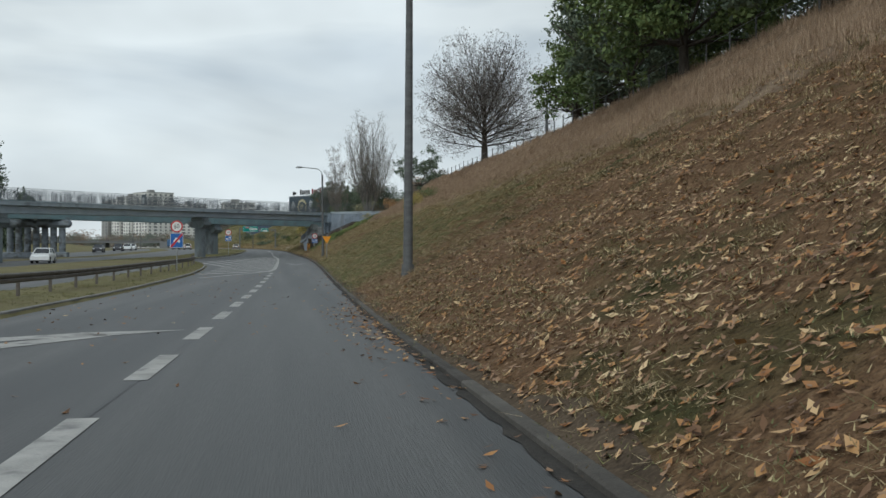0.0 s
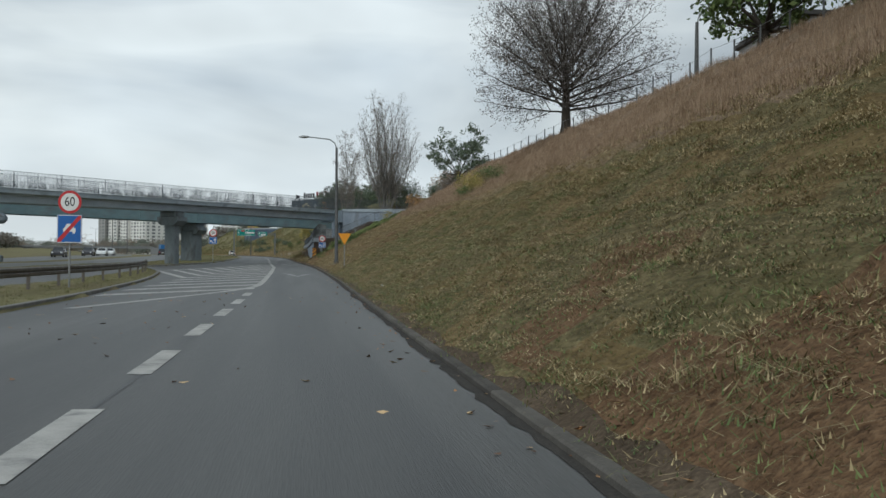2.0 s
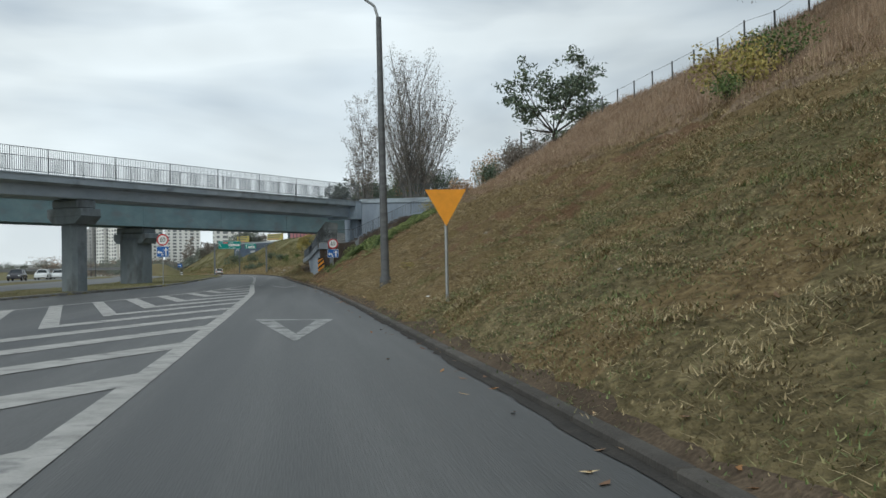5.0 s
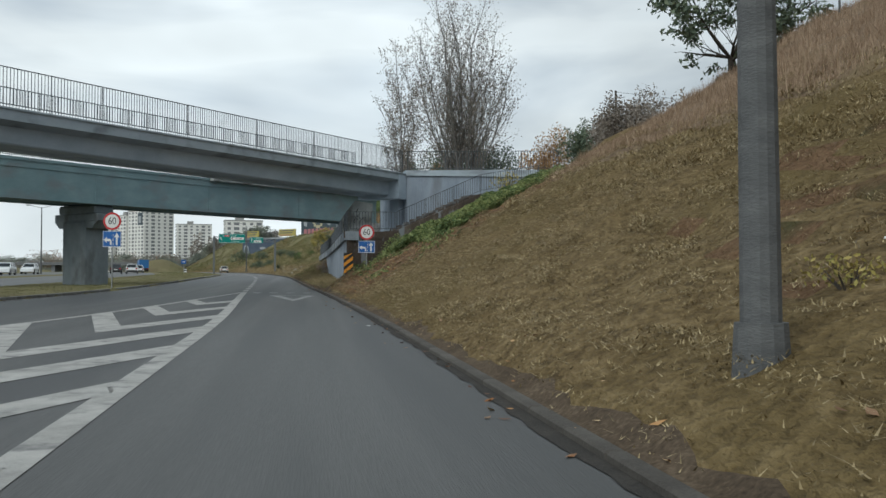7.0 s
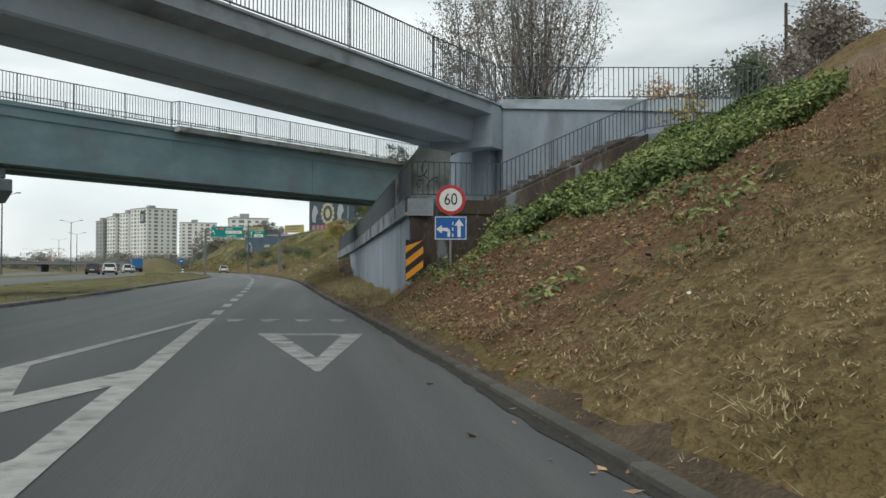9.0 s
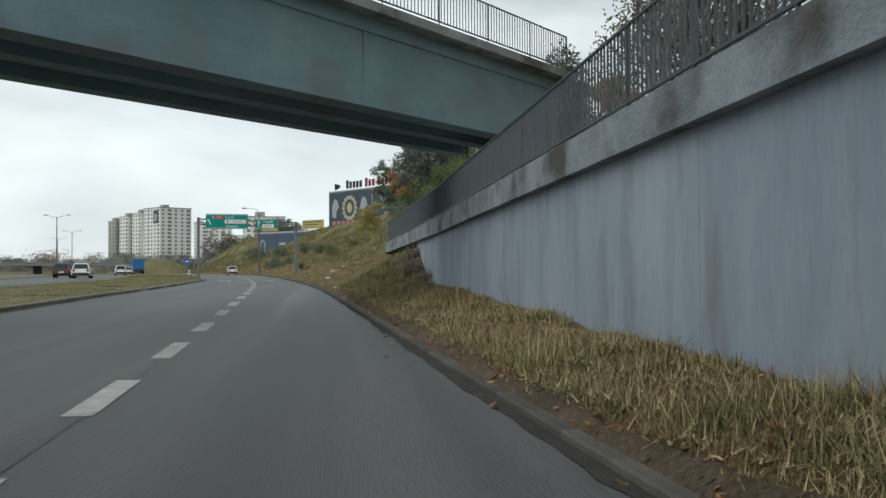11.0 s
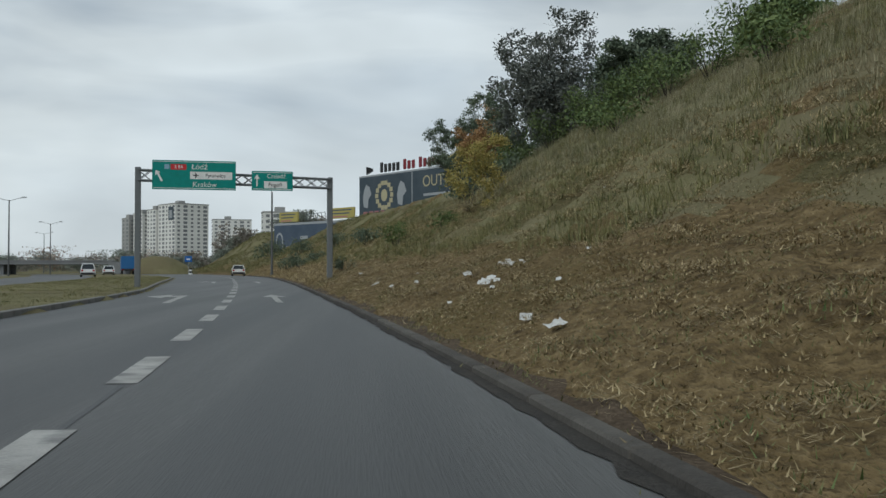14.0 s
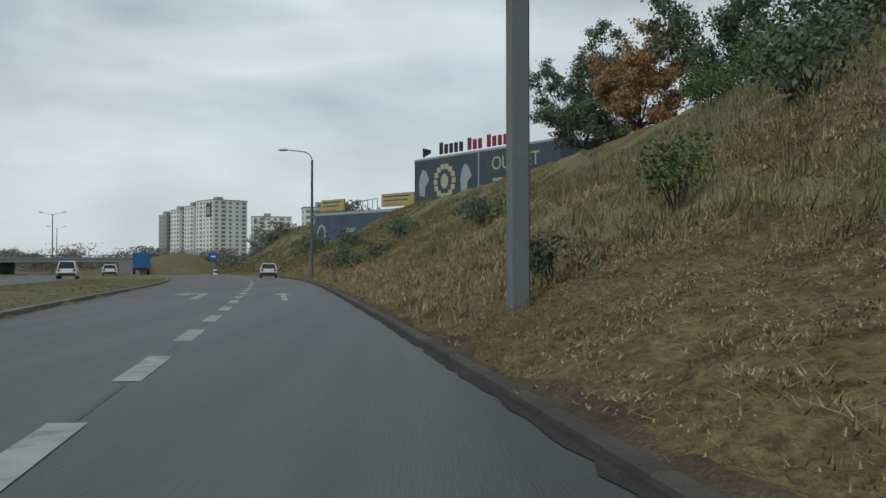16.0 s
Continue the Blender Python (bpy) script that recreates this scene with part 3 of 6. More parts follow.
def kerb_run(name, f, y0, y1, w, h, label, mat=None):
    th = tagged(new(name), label, "kerb", kind="structure")
    base = None
    y = y0
    while y < y1:
        a, b = Vector((f(y), y, zr(y))), Vector((f(y + 2), y + 2, zr(y + 2)))
        if base is None:
            bm = box((w, 1.985, h + 0.25), (0, 0, h / 2 - 0.125), bevel=0.018)
            me = bpy.data.meshes.new("kerb_stone")
            bm.to_mesh(me)
            bm.free()
            me.materials.append(mat or KERB)
            base = me
        ob = new("kerb_stone", base)
        ob.parent = th
        mid = (a + b) / 2
        ob.matrix_world = Matrix.Translation(mid) @ (b - a).to_track_quat("Y", "Z").to_matrix().to_4x4()
        y += 2
    return th


kerb_run("kerb", lambda y: EDGE(y) + 0.09, 0, 330, 0.14, 0.07, "low dirty concrete kerb half buried under grass and leaves", KERB_DIRTY)
kerb_run("kerb", lambda y: MEDIAN(y) - 0.08, 108, 330, 0.15, 0.12, "pale concrete kerb along the grass median")
kerb_run("kerb", lambda y: KERB_L(y) - 0.08, 0, 106, 0.15, 0.12, "pale concrete kerb along the grass strip with the barrier")


# ---- bridges ----
def railing(parent, a, b, height, gap=0.14, post_gap=2.0, mat=RAIL, r=0.011):
    """A steel railing from a to b: posts, rails and thin bars. Heights follow the ends."""
    a, b = Vector(a), Vector(b)
    d = b - a
    n = max(1, round(d.length / post_gap))
    up = Vector((0, 0, height))
    yaw = math.degrees(math.atan2(d.y, d.x))
    tilt = -math.degrees(math.asin(d.z / d.length))
    inv = parent.matrix_world.inverted()
    post_me = None
    for i in range(n + 1):
        p = a + d * i / n
        if post_me is None:
            bm = box((0.03, 0.03, height), (0, 0, height / 2))
            ob = part("post", bm, mat, parent)
            post_me = ob.data
        else:
            ob = new("post", post_me)
            ob.parent = parent
        ob.matrix_basis = inv @ Matrix.Translation(p)
    for z in (height, 0.12):
        ob = part("handrail" if z > 0.5 else "bottom_rail", box((d.length, 0.04, 0.028)), mat, parent)
        ob.matrix_basis = inv @ Matrix.Translation((a + b) / 2 + Vector((0, 0, z))) @ pose(0, 0, 0, 0, tilt, yaw)
    cnt = int(d.length / gap)
    verts, faces = [], []
    for i in range(cnt):
        p = inv @ (a + d * (i + 0.5) / cnt)
        q = len(verts)
        for z in (0.12, height):
            verts += [(p.x - r, p.y - r, p.z + z), (p.x + r, p.y - r, p.z + z), (p.x + r, p.y + r, p.z + z), (p.x - r, p.y + r, p.z + z)]
        faces += [(q, q + 1, q + 5, q + 4), (q + 1, q + 2, q + 6, q + 5), (q + 2, q + 3, q + 7, q + 6), (q + 3, q, q + 4, q + 7)]
    ob = mesh_object("infill", verts, faces, mat, parent)
    tagged(ob, kind="stuff")


def fallen_to(fall, u):
    return float(np.interp(u, *zip(*fall)))


def bridge(name, start, heading, length, width, soffit, top, fall, slab, girder_mat, slab_mat, label, rail_h=1.1, inset=0.45, jog=0.0, low_fall=()):
    """A deck that runs from its right end away to the left and falls as given by pairs of distance and height.
    Local x runs along the deck from the right end, y across it."""
    m = pose(start[0], start[1], 0, 0, 0, heading)
    th = thing(name, m, label, "bridge")
    L = length
    us, fs = zip(*fall)

    def along(u0, u1, v0, v1, za, zb):
        st = [u0] + [u for u in us if u0 < u < u1] + [u1]
        verts, faces = [], []
        for u in st:
            f = float(np.interp(u, us, fs))
            verts += [(u, -v0, za + f), (u, -v1, za + f), (u, -v1, zb + f), (u, -v0, zb + f)]
        for i in range(len(st) - 1):
            for k in range(4):
                a, b = 4 * i + k, 4 * i + (k + 1) % 4
                faces.append((a, b, b + 4, a + 4))
        faces += [(3, 2, 1, 0), tuple(len(verts) - 4 + k for k in range(4))]
        me = bpy.data.meshes.new("tmp")
        me.from_pydata(verts, [], faces)
        bm = bmesh.new()
        bm.from_mesh(me)
        bpy.data.meshes.remove(me)
        bmesh.ops.recalc_face_normals(bm, faces=bm.faces)
        return bm

    def sweep(poly, low=0):
        """The outline poly, drawn along the deck; its points below the slab follow the lower fall."""
        bm = bmesh.new()
        rows = []
        for (u, f), (_, g) in zip(fall, low_fall):
            rows.append([bm.verts.new((min(u, L), -v, z + (g if low and z < soffit + 0.4 else f))) for v, z in poly])
        n = len(poly)
        for a, b in zip(rows, rows[1:]):
            for i in range(n):
                j = (i + 1) % n
                bm.faces.new((a[i], a[j], b[j], b[i]))
        bm.faces.new(rows[0])
        bm.faces.new(rows[-1][::-1])
        bmesh.ops.recalc_face_normals(bm, faces=bm.faces)
        return bm
    if low_fall:
        # an edge slab over two deep girders close under it
        part("deck_slab", sweep([(0, top), (0, top - slab), (inset - 0.1, top - slab - 0.12), (width - inset + 0.1, top - slab - 0.12), (width, top - slab), (width, top)]), slab_mat, th, "weathered concrete deck with a pale edge")
        for v in (inset, width - inset - 0.55):
            part("girder", sweep([(v - 0.08, top - slab - 0.1), (v, soffit + 0.05), (v + 0.05, soffit), (v + 0.5, soffit), (v + 0.55, soffit + 0.05), (v + 0.63, top - slab - 0.1)], 4), girder_mat, th)
        part("soffit_panel", sweep([(inset + 0.4, soffit + 0.3), (inset + 0.4, soffit + 0.08), (width - inset - 0.4, soffit + 0.08), (width - inset - 0.4, soffit + 0.3)], 3), girder_mat, th)
        kerb_top = 0.04
    else:
        part("deck_slab", along(0, L, 0, width, top - slab, top), slab_mat, th, "weathered concrete deck edge")
        for i in range(3):
            v = inset + i * (width - 2 * inset - 0.5) / 2
            part("girder", along(0, L, v, v + 0.5, soffit, top - slab + 0.01), girder_mat, th)
        part("soffit_panel", along(0, L, 0.5, width - 0.5, soffit + 0.25, soffit + 0.4), girder_mat, th)
        part("bottom_flange", along(0, L, inset - 0.07, inset + 0.6, soffit - 0.05, soffit + 0.03), girder_mat, th)
        for u in np.arange(9.5, L, 9.0):
            part("stiffener", along(u, u + 0.12, inset - 0.03, inset + 0.02, soffit, top - slab), girder_mat, th)
        kerb_top = 0.14
    for v0, v1 in ((-0.06, 0.34), (width - 0.34, width + 0.06)):
        part("edge_beam", along(0, L, v0, v1, top - 0.02, top + kerb_top), slab_mat, th)
    if jog:
        part("landing_slab", along(0, jog, -0.42, 0.0, top - 0.06, top + kerb_top + 0.02), LANDING, th, "pale weathered concrete landing edge")
        a, b = (m @ Vector((jog, v, top + kerb_top + fallen_to(fall, jog))) for v in (0.34, -0.12))
        railing(th, a, b, rail_h, gap=0.15, post_gap=2.4, r=0.009)
    for v in (0.12, width - 0.12):
        for (u0, f0), (u1, f1) in zip(fall, fall[1:]):
            out = -0.34 if jog and v < 1 and u1 <= jog else v
            railing(th, m @ Vector((max(0.2, u0), -out, top + kerb_top + f0)), m @ Vector((u1, -out, top + kerb_top + f1)), rail_h, gap=0.14, post_gap=2.4, r=0.009)
    return th, m


H1, H2 = math.degrees(math.atan2(-0.841, -0.541)), math.degrees(math.atan2(-0.766, -0.643))
B1, B2 = (6.2, 154.2), (6.2, 179.1)
FALL1 = [(0, 0.05), (28, -0.45), (50, -0.76), (60, -0.87), (95, -1.2)]
LOW1 = [(0, 0.05), (28, -0.24), (50, -0.62), (60, -0.8), (95, -1.15)]
FALL2 = [(0, 0.0), (18.6, -0.12), (102.5, -0.3)]
bridge1, M1 = bridge("bridge", B1, H1, 95.0, 3.3, 5.8, 7.05, FALL1, 0.36, GIRDER_DARK, SLAB_BLUE, "blue-grey concrete bridge with girders and a steel railing", rail_h=1.3, inset=0.65, low_fall=LOW1)
bridge2, M2 = bridge("bridge", B2, H2, 102.5, 4.0, 5.66, 7.72, FALL2, 0.4, GIRDER_GREEN, GIRDER_GREEN, "weathered blue-green steel girder bridge with a thin railing", rail_h=1.06, inset=0.05, jog=18.6)


def pier(x, y, top, heading, wide, label, col=(1.3, 1.2)):
    base = ground(x, y) - 0.3
    th = thing("bridge_pier", pose(x, y, base, 0, 0, heading), label, "bridge pier", "piers under the bridges")
    h = top - base
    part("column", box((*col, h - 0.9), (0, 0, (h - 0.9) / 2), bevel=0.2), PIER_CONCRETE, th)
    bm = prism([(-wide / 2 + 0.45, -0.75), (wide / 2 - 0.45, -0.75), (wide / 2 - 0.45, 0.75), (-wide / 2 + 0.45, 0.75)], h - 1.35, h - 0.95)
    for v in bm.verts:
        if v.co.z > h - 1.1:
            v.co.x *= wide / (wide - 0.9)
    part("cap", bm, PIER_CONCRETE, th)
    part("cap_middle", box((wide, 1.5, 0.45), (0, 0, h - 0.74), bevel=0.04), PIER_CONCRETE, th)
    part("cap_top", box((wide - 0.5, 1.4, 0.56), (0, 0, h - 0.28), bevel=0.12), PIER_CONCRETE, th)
    return th


def on_deck(m, u, v):
    p = m @ Vector((u, -v, 0))
    return p.x, p.y


for u, v in ((29.6, 1.65), (61.3, 1.65)):
    pier(*on_deck(M1, u, v), 5.8 + fallen_to(LOW1, u), H1 + 90, 2.5, "weathered concrete bridge pier with a flared cap", (1.15, 1.1))
for u, v in ((26.7, 2.0), (84.5, 2.0)):
    pier(*on_deck(M2, u, v), 5.6 + fallen_to(FALL2, u), H2 + 90, 3.9, "weathered concrete bridge pier with a flared cap", (2.0, 2.0))


def column_pier(x0, x1, y, z1, n):
    """A dark row of round columns under a long rounded cap."""
    z0 = zr(y) - 0.2
    th = thing("bridge_pier", pose((x0 + x1) / 2, y, z0), "dark weathered pier of round columns under a long rounded cap", "bridge pier", "piers under the bridges")
    w, h = x1 - x0, z1 - z0
    for i in range(n):
        x = -w / 2 + w * (i + 0.5) / n
        part("column", tube((x, 0, 0), (x, 0, h - 1.0), 0.42, None, 14), PARAPET, th)
    part("cap", box((w + 1.2, 1.7, 1.05), (0, 0, h - 0.525), bevel=0.34), PARAPET, th)
    part("plinth", box((w + 0.4, 1.5, 0.9), (0, 0, 0.45), bevel=0.08), PARAPET, th)


column_pier(-36.6, -29.0, 137.2, 5.4, 7)

# abutments and wing walls at the right ends
ab1 = thing("bridge_abutment", Matrix(), "blue-grey painted concrete abutment with a long wing wall", "abutment", kind="structure")
d1 = Vector((0.541, 0.841))
n1 = Vector((-0.841, 0.541))


def q1(u, v):
    p = Vector(B1) + d1 * u + n1 * v
    return (p.x, p.y)


part("end_block", prism([q1(-0.9, -0.03), q1(0.06, -0.03), q1(0.06, 2.6), q1(-0.9, 2.6)], 5.66, 7.0), GIRDER_DARK, ab1)
part("abutment_wall", prism([q1(-0.3, 0.3), q1(12, 0.3), q1(12, 3.3), q1(3.0, 3.3), q1(0.2, 1.15)], 0.5, 5.9), WALL_BLUE, ab1)
wing = [(6.25, 154.15), (15.0, 153.8), (15.0, 154.3), (6.1, 154.65)]
part("wing_wall", prism(wing, 2.0, 7.0), WALL_BLUE, ab1)
part("coping", prism([(6.2, 154.05), (15.1, 153.7), (15.1, 154.4), (6.1, 154.75)], 7.0, [7.3, 7.45, 7.45, 7.3]), SLAB_BLUE, ab1)
part("path_slab", prism([(6.3, 154.7), (15, 154.35), (15, 166), (11, 163)], 6.5, 7.2), CONCRETE, ab1)
bm = bmesh.new()
for vy in (151.4, 151.9):
    bm.faces.new([bm.verts.new((vx, vy, vz)) for vx, vz in ((2.55, 3.2), (2.55, 4.5), (3.2, 5.35), (4.15, 5.2), (4.05, 3.2))])
bmesh.ops.bridge_loops(bm, edges=bm.edges[:])
bmesh.ops.recalc_face_normals(bm, faces=bm.faces)
part("buttress", bm, LANDING, ab1, "pale concrete buttress with black graffiti")
loops = []
for cx, cz, r0, r1, a0, a1 in ((3.6, 4.7, 0.3, 0.33, 2.2, 4.4), (3.25, 4.25, 0.1, 0.13, 0.5, 4.5), (3.8, 4.1, 0.34, 0.37, 1.6, 3.0), (3.2, 4.7, 0.22, 0.25, 4.6, 6.2)):
    for i in range(10):
        t0, t1 = a0 + (a1 - a0) * i / 10, a0 + (a1 - a0) * (i + 1) / 10
        loops.append([(cx + r * math.cos(t), 151.394, cz + r * math.sin(t)) for r, t in ((r0, t0), (r1, t0), (r1, t1), (r0, t1))])
mesh_object("graffiti", [p for q in loops for p in q], [range(4 * i, 4 * i + 4) for i in range(len(loops))], BLACK, ab1, label="black painted graffiti curves")
railing(ab1, (6.3, 154.25, 7.3), (15.0, 153.95, 7.45), 1.1, gap=0.17, post_gap=2.4)

ab2 = thing("bridge_abutment", Matrix(), "pale concrete abutment covered in black graffiti", "abutment", kind="structure")
part("abutment_wall", prism([(4.1, 176.6), (7.0, 179.5), (9.0, 187.0), (5.6, 184.6), (4.1, 182.4)], 0.8, 5.6), CONCRETE, ab2)
part("wing_wall", prism([(4.1, 182.4), (4.5, 182.4), (5.3, 188.5), (4.9, 188.5)], 1.0, [7.6, 7.6, 5.0, 5.0]), CONCRETE, ab2)

gw = []
for cx, cz, r0, r1, a0, a1 in ((178.2, 3.9, 1.25, 1.6, 0.1, 3.0), (180.6, 4.0, 1.0, 1.35, 0.3, 3.3), (179.6, 4.6, 0.35, 0.6, 0, 6.2), (181.7, 4.7, 0.5, 0.75, 1.0, 5.0)):
    for i in range(12):
        t0, t1 = a0 + (a1 - a0) * i / 12, a0 + (a1 - a0) * (i + 1) / 12
        gw.append([(cx + r * math.cos(t), cz + r * math.sin(t)) for r, t in ((r0, t0), (r1, t0), (r1, t1), (r0, t1))])
gr = mesh_object("graffiti", [(4.09, py, pz) for q in gw for py, pz in q], [range(4 * i, 4 * i + 4) for i in range(len(gw))], BLACK, ab2, label="black painted graffiti curves")

# retaining wall with parapet and railing beside the road
rw = thing("retaining_wall", Matrix(), "blue-grey painted retaining wall with a concrete parapet beam and railing", "wall", kind="structure")
WT = lambda y: float(np.interp(y, [148, 174, 196], [3.56, 3.45, 3.24]))
ys = [148.46, 153, 158, 163, 168, 173, 178, 184.4]
for a, b in zip(ys, ys[1:]):
    part("wall_panel", prism([(wall_x(a) + 0.15, a), (wall_x(b) + 0.15, b - 0.015), (wall_x(b) + 0.6, b - 0.015), (wall_x(a) + 0.6, a)], 0.3,
                             [WT(a) - 0.42, WT(b) - 0.42, WT(b) - 0.42, WT(a) - 0.42]), WALL_BLUE, rw)
ys = [148.1, 154, 160, 166, 172, 178, 184, 190, 195.8]
for a, b in zip(ys, ys[1:]):
    part("parapet_beam", prism([(wall_x(a), a), (wall_x(b), b - 0.02), (wall_x(b) + 0.75, b - 0.02), (wall_x(a) + 0.75, a)],
                               [WT(a) - 0.45, WT(b) - 0.45, WT(b) - 0.45, WT(a) - 0.45], [WT(a), WT(b), WT(b), WT(a)]), PARAPET, rw)
    railing(rw, (wall_x(a) + 0.14, a + 0.05, WT(a)), (wall_x(b) + 0.14, b + 0.05, WT(b)), 0.98, gap=0.14, post_gap=2.0)
part("path_slab", prism([(3.05, 148.62), (5.0, 149.22), (6.2, 150.4), (6.0, 180), (3.0, 196), (2.4, 196), (2.95, 178)], 2.9, [3.4, 3.4, 3.4, 3.3, 3.15, 3.15, 3.3]), CONCRETE, rw)
part("landing_beam", prism([(2.5, 148.08), (5.15, 148.86), (5.05, 149.26), (2.5, 148.5)], 3.2, 3.57), STAINED, rw, "dark weathered concrete beam")
part("landing_wall", prism([(2.66, 148.14), (5.3, 148.95), (5.2, 149.4), (2.66, 148.5)], 0.3, 3.2), STAINED, rw, "old brown-stained concrete end wall")
railing(rw, (2.62, 148.25, 3.56), (5.2, 149.0, 3.62), 0.98, gap=0.15, post_gap=1.3)
railing(rw, (5.2, 149.0, 3.62), (9.9, 150.75, 5.8), 0.98, gap=0.15, post_gap=1.8)
railing(rw, (9.9, 150.75, 5.8), (13.4, 152.0, 6.5), 0.98, gap=0.15, post_gap=1.8)
st = thing("staircase", Matrix(), "old brown-stained concrete staircase up the bank", "staircase", kind="structure")
sd = (Vector((9.9, 150.75)) - Vector((5.2, 149.0)))
nn = Vector((-sd.y, sd.x)).normalized() * 1.6
for i in range(13):
    p, q = Vector((5.2, 149.0)) + sd * (i / 13), Vector((5.2, 149.0)) + sd * ((i + 1) / 13)
    part("step", prism([p, q, q + nn, p + nn], 2.6 + 2.2 * i / 13, 3.56 + 2.18 * (i + 1) / 13 - 0.06), STAINED, st)
part("side_beam", prism([(5.15, 148.85), (9.95, 150.6), (9.9, 150.8), (5.05, 149.05)], [3.1, 5.3, 5.3, 3.1], [3.6, 5.76, 5.76, 3.6]), STAINED, st)
part("upper_path", prism([(9.9, 150.7), (13.5, 151.9), (13.2, 153.4), (9.3, 152.3)], 4.6, [5.74, 6.44, 6.44, 5.74]), PARAPET, st, "grey concrete path above the steps")


# ---- lamps, signs, barrier, gantry ----
def lamp_post(x, y, reach, height, label, lean=0.0):
    z = ground(x, y) - 0.1
    th = thing("street_lamp", pose(x, y, z, 0, lean, 0), label, "street lamp", "lamps along the road")
    part("pole", tube((0, 0, 0), (0, 0, height - 0.6), 0.135, 0.085, 14), POLE, th)
    part("collar", tube((0, 0, 0), (0, 0, 0.35), 0.19, 0.17, 14), POLE, th)
    bm = bmesh.new()
    sgn = 1 if reach > 0 else -1
    pts = [(0, 0, height - 0.7), (0.12 * sgn, 0, height - 0.25), (0.5 * sgn, 0, height + 0.02), (abs(reach) * sgn, 0, height + 0.18)]
    for a, b in zip(pts, pts[1:]):
        add_tube(bm, a, b, 0.045, 0.04, 8)
    part("arm", bm, GALV, th)
    bm = bmesh.new()
    bmesh.ops.create_uvsphere(bm, u_segments=12, v_segments=8, radius=1, matrix=pose(reach + 0.25 * sgn, 0, height + 0.17) @ Matrix.Diagonal((0.4, 0.15, 0.1, 1)))
    part("lamp_head", bm, GALV, th)
    return th


lamp_post(3.94, 27.4, -2.4, 9.6, "grey concrete street lamp on the leaf-strewn bank", 0.3)
lamp_post(3.66, 104.0, -2.1, 9.1, "ribbed grey concrete street lamp at the foot of the bank", -0.5)
lamp_post(-11.74, 300.0, -1.95, 9.7, "grey street lamp beside bushes at the foot of the bank")
lamp_post(21.6, 81.2, 0.6, 3.9, "thin street lamp on top of the bank behind the fence")
for i, (x, y) in enumerate(((-38.4, 251), (-47.6, 325), (-61, 388), (-80, 447))):
    z = ground(x, y)
    th = thing("street_lamp", pose(x, y, z - 0.1, 0, 0, -8), "double-armed street lamp on the main road's median", "street lamp", "lamps along the road")
    part("pole", tube((0, 0, 0), (0, 0, 10), 0.12, 0.07, 10), POLE, th)
    for sgn in (-1, 1):
        part("arm", tube((0, 0, 9.9), (1.7 * sgn, 0, 10.3), 0.04, 0.035, 6), GALV, th)
        bm = bmesh.new()
        bmesh.ops.create_uvsphere(bm, u_segments=10, v_segments=6, radius=1, matrix=pose(2.0 * sgn, 0, 10.35) @ Matrix.Diagonal((0.4, 0.15, 0.09, 1)))
        part("lamp_head", bm, GALV, th)


def text_part(body, size, at, mat, parent, name="lettering", align="CENTER", squeeze=1.0):
    cu = bpy.data.curves.new(name, "FONT")
    cu.body, cu.size, cu.align_x, cu.align_y, cu.extrude = body, size, align, "CENTER", 0.002
    tmp = bpy.data.objects.new("tmp", cu)
    dg = bpy.context.evaluated_depsgraph_get()
    scene.collection.objects.link(tmp)
    dg.update()
    me = bpy.data.meshes.new_from_object(tmp.evaluated_get(dg))
    bpy.data.objects.remove(tmp)
    me.materials.clear()
    me.materials.append(mat)
    ob = new(name, me)
    ob.parent = parent
    ob.matrix_basis = pose(*at, 90, 0, 0) @ Matrix.Diagonal((squeeze, 1, 1, 1))
    return ob


def disc(bm, r, y0, y1, seg=40, at=(0, 0)):
    bmesh.ops.create_cone(bm, cap_ends=True, segments=seg, radius1=r, radius2=r, depth=abs(y1 - y0), matrix=pose(at[0], (y0 + y1) / 2, at[1], 90, 0, 0))
    return bm


def flat(polys, y, mat, parent, name, label=""):
    """Flat shapes on a sign face, in its x and z."""
    bm = bmesh.new()
    for poly in polys:
        vs = [bm.verts.new((px, y, pz)) for px, pz in poly]
        bm.faces.new(vs)
    bmesh.ops.recalc_face_normals(bm, faces=bm.faces)
    for f in bm.faces:
        if f.normal.y > 0:
            f.normal_flip()
    return part(name, bm, mat, parent, label)


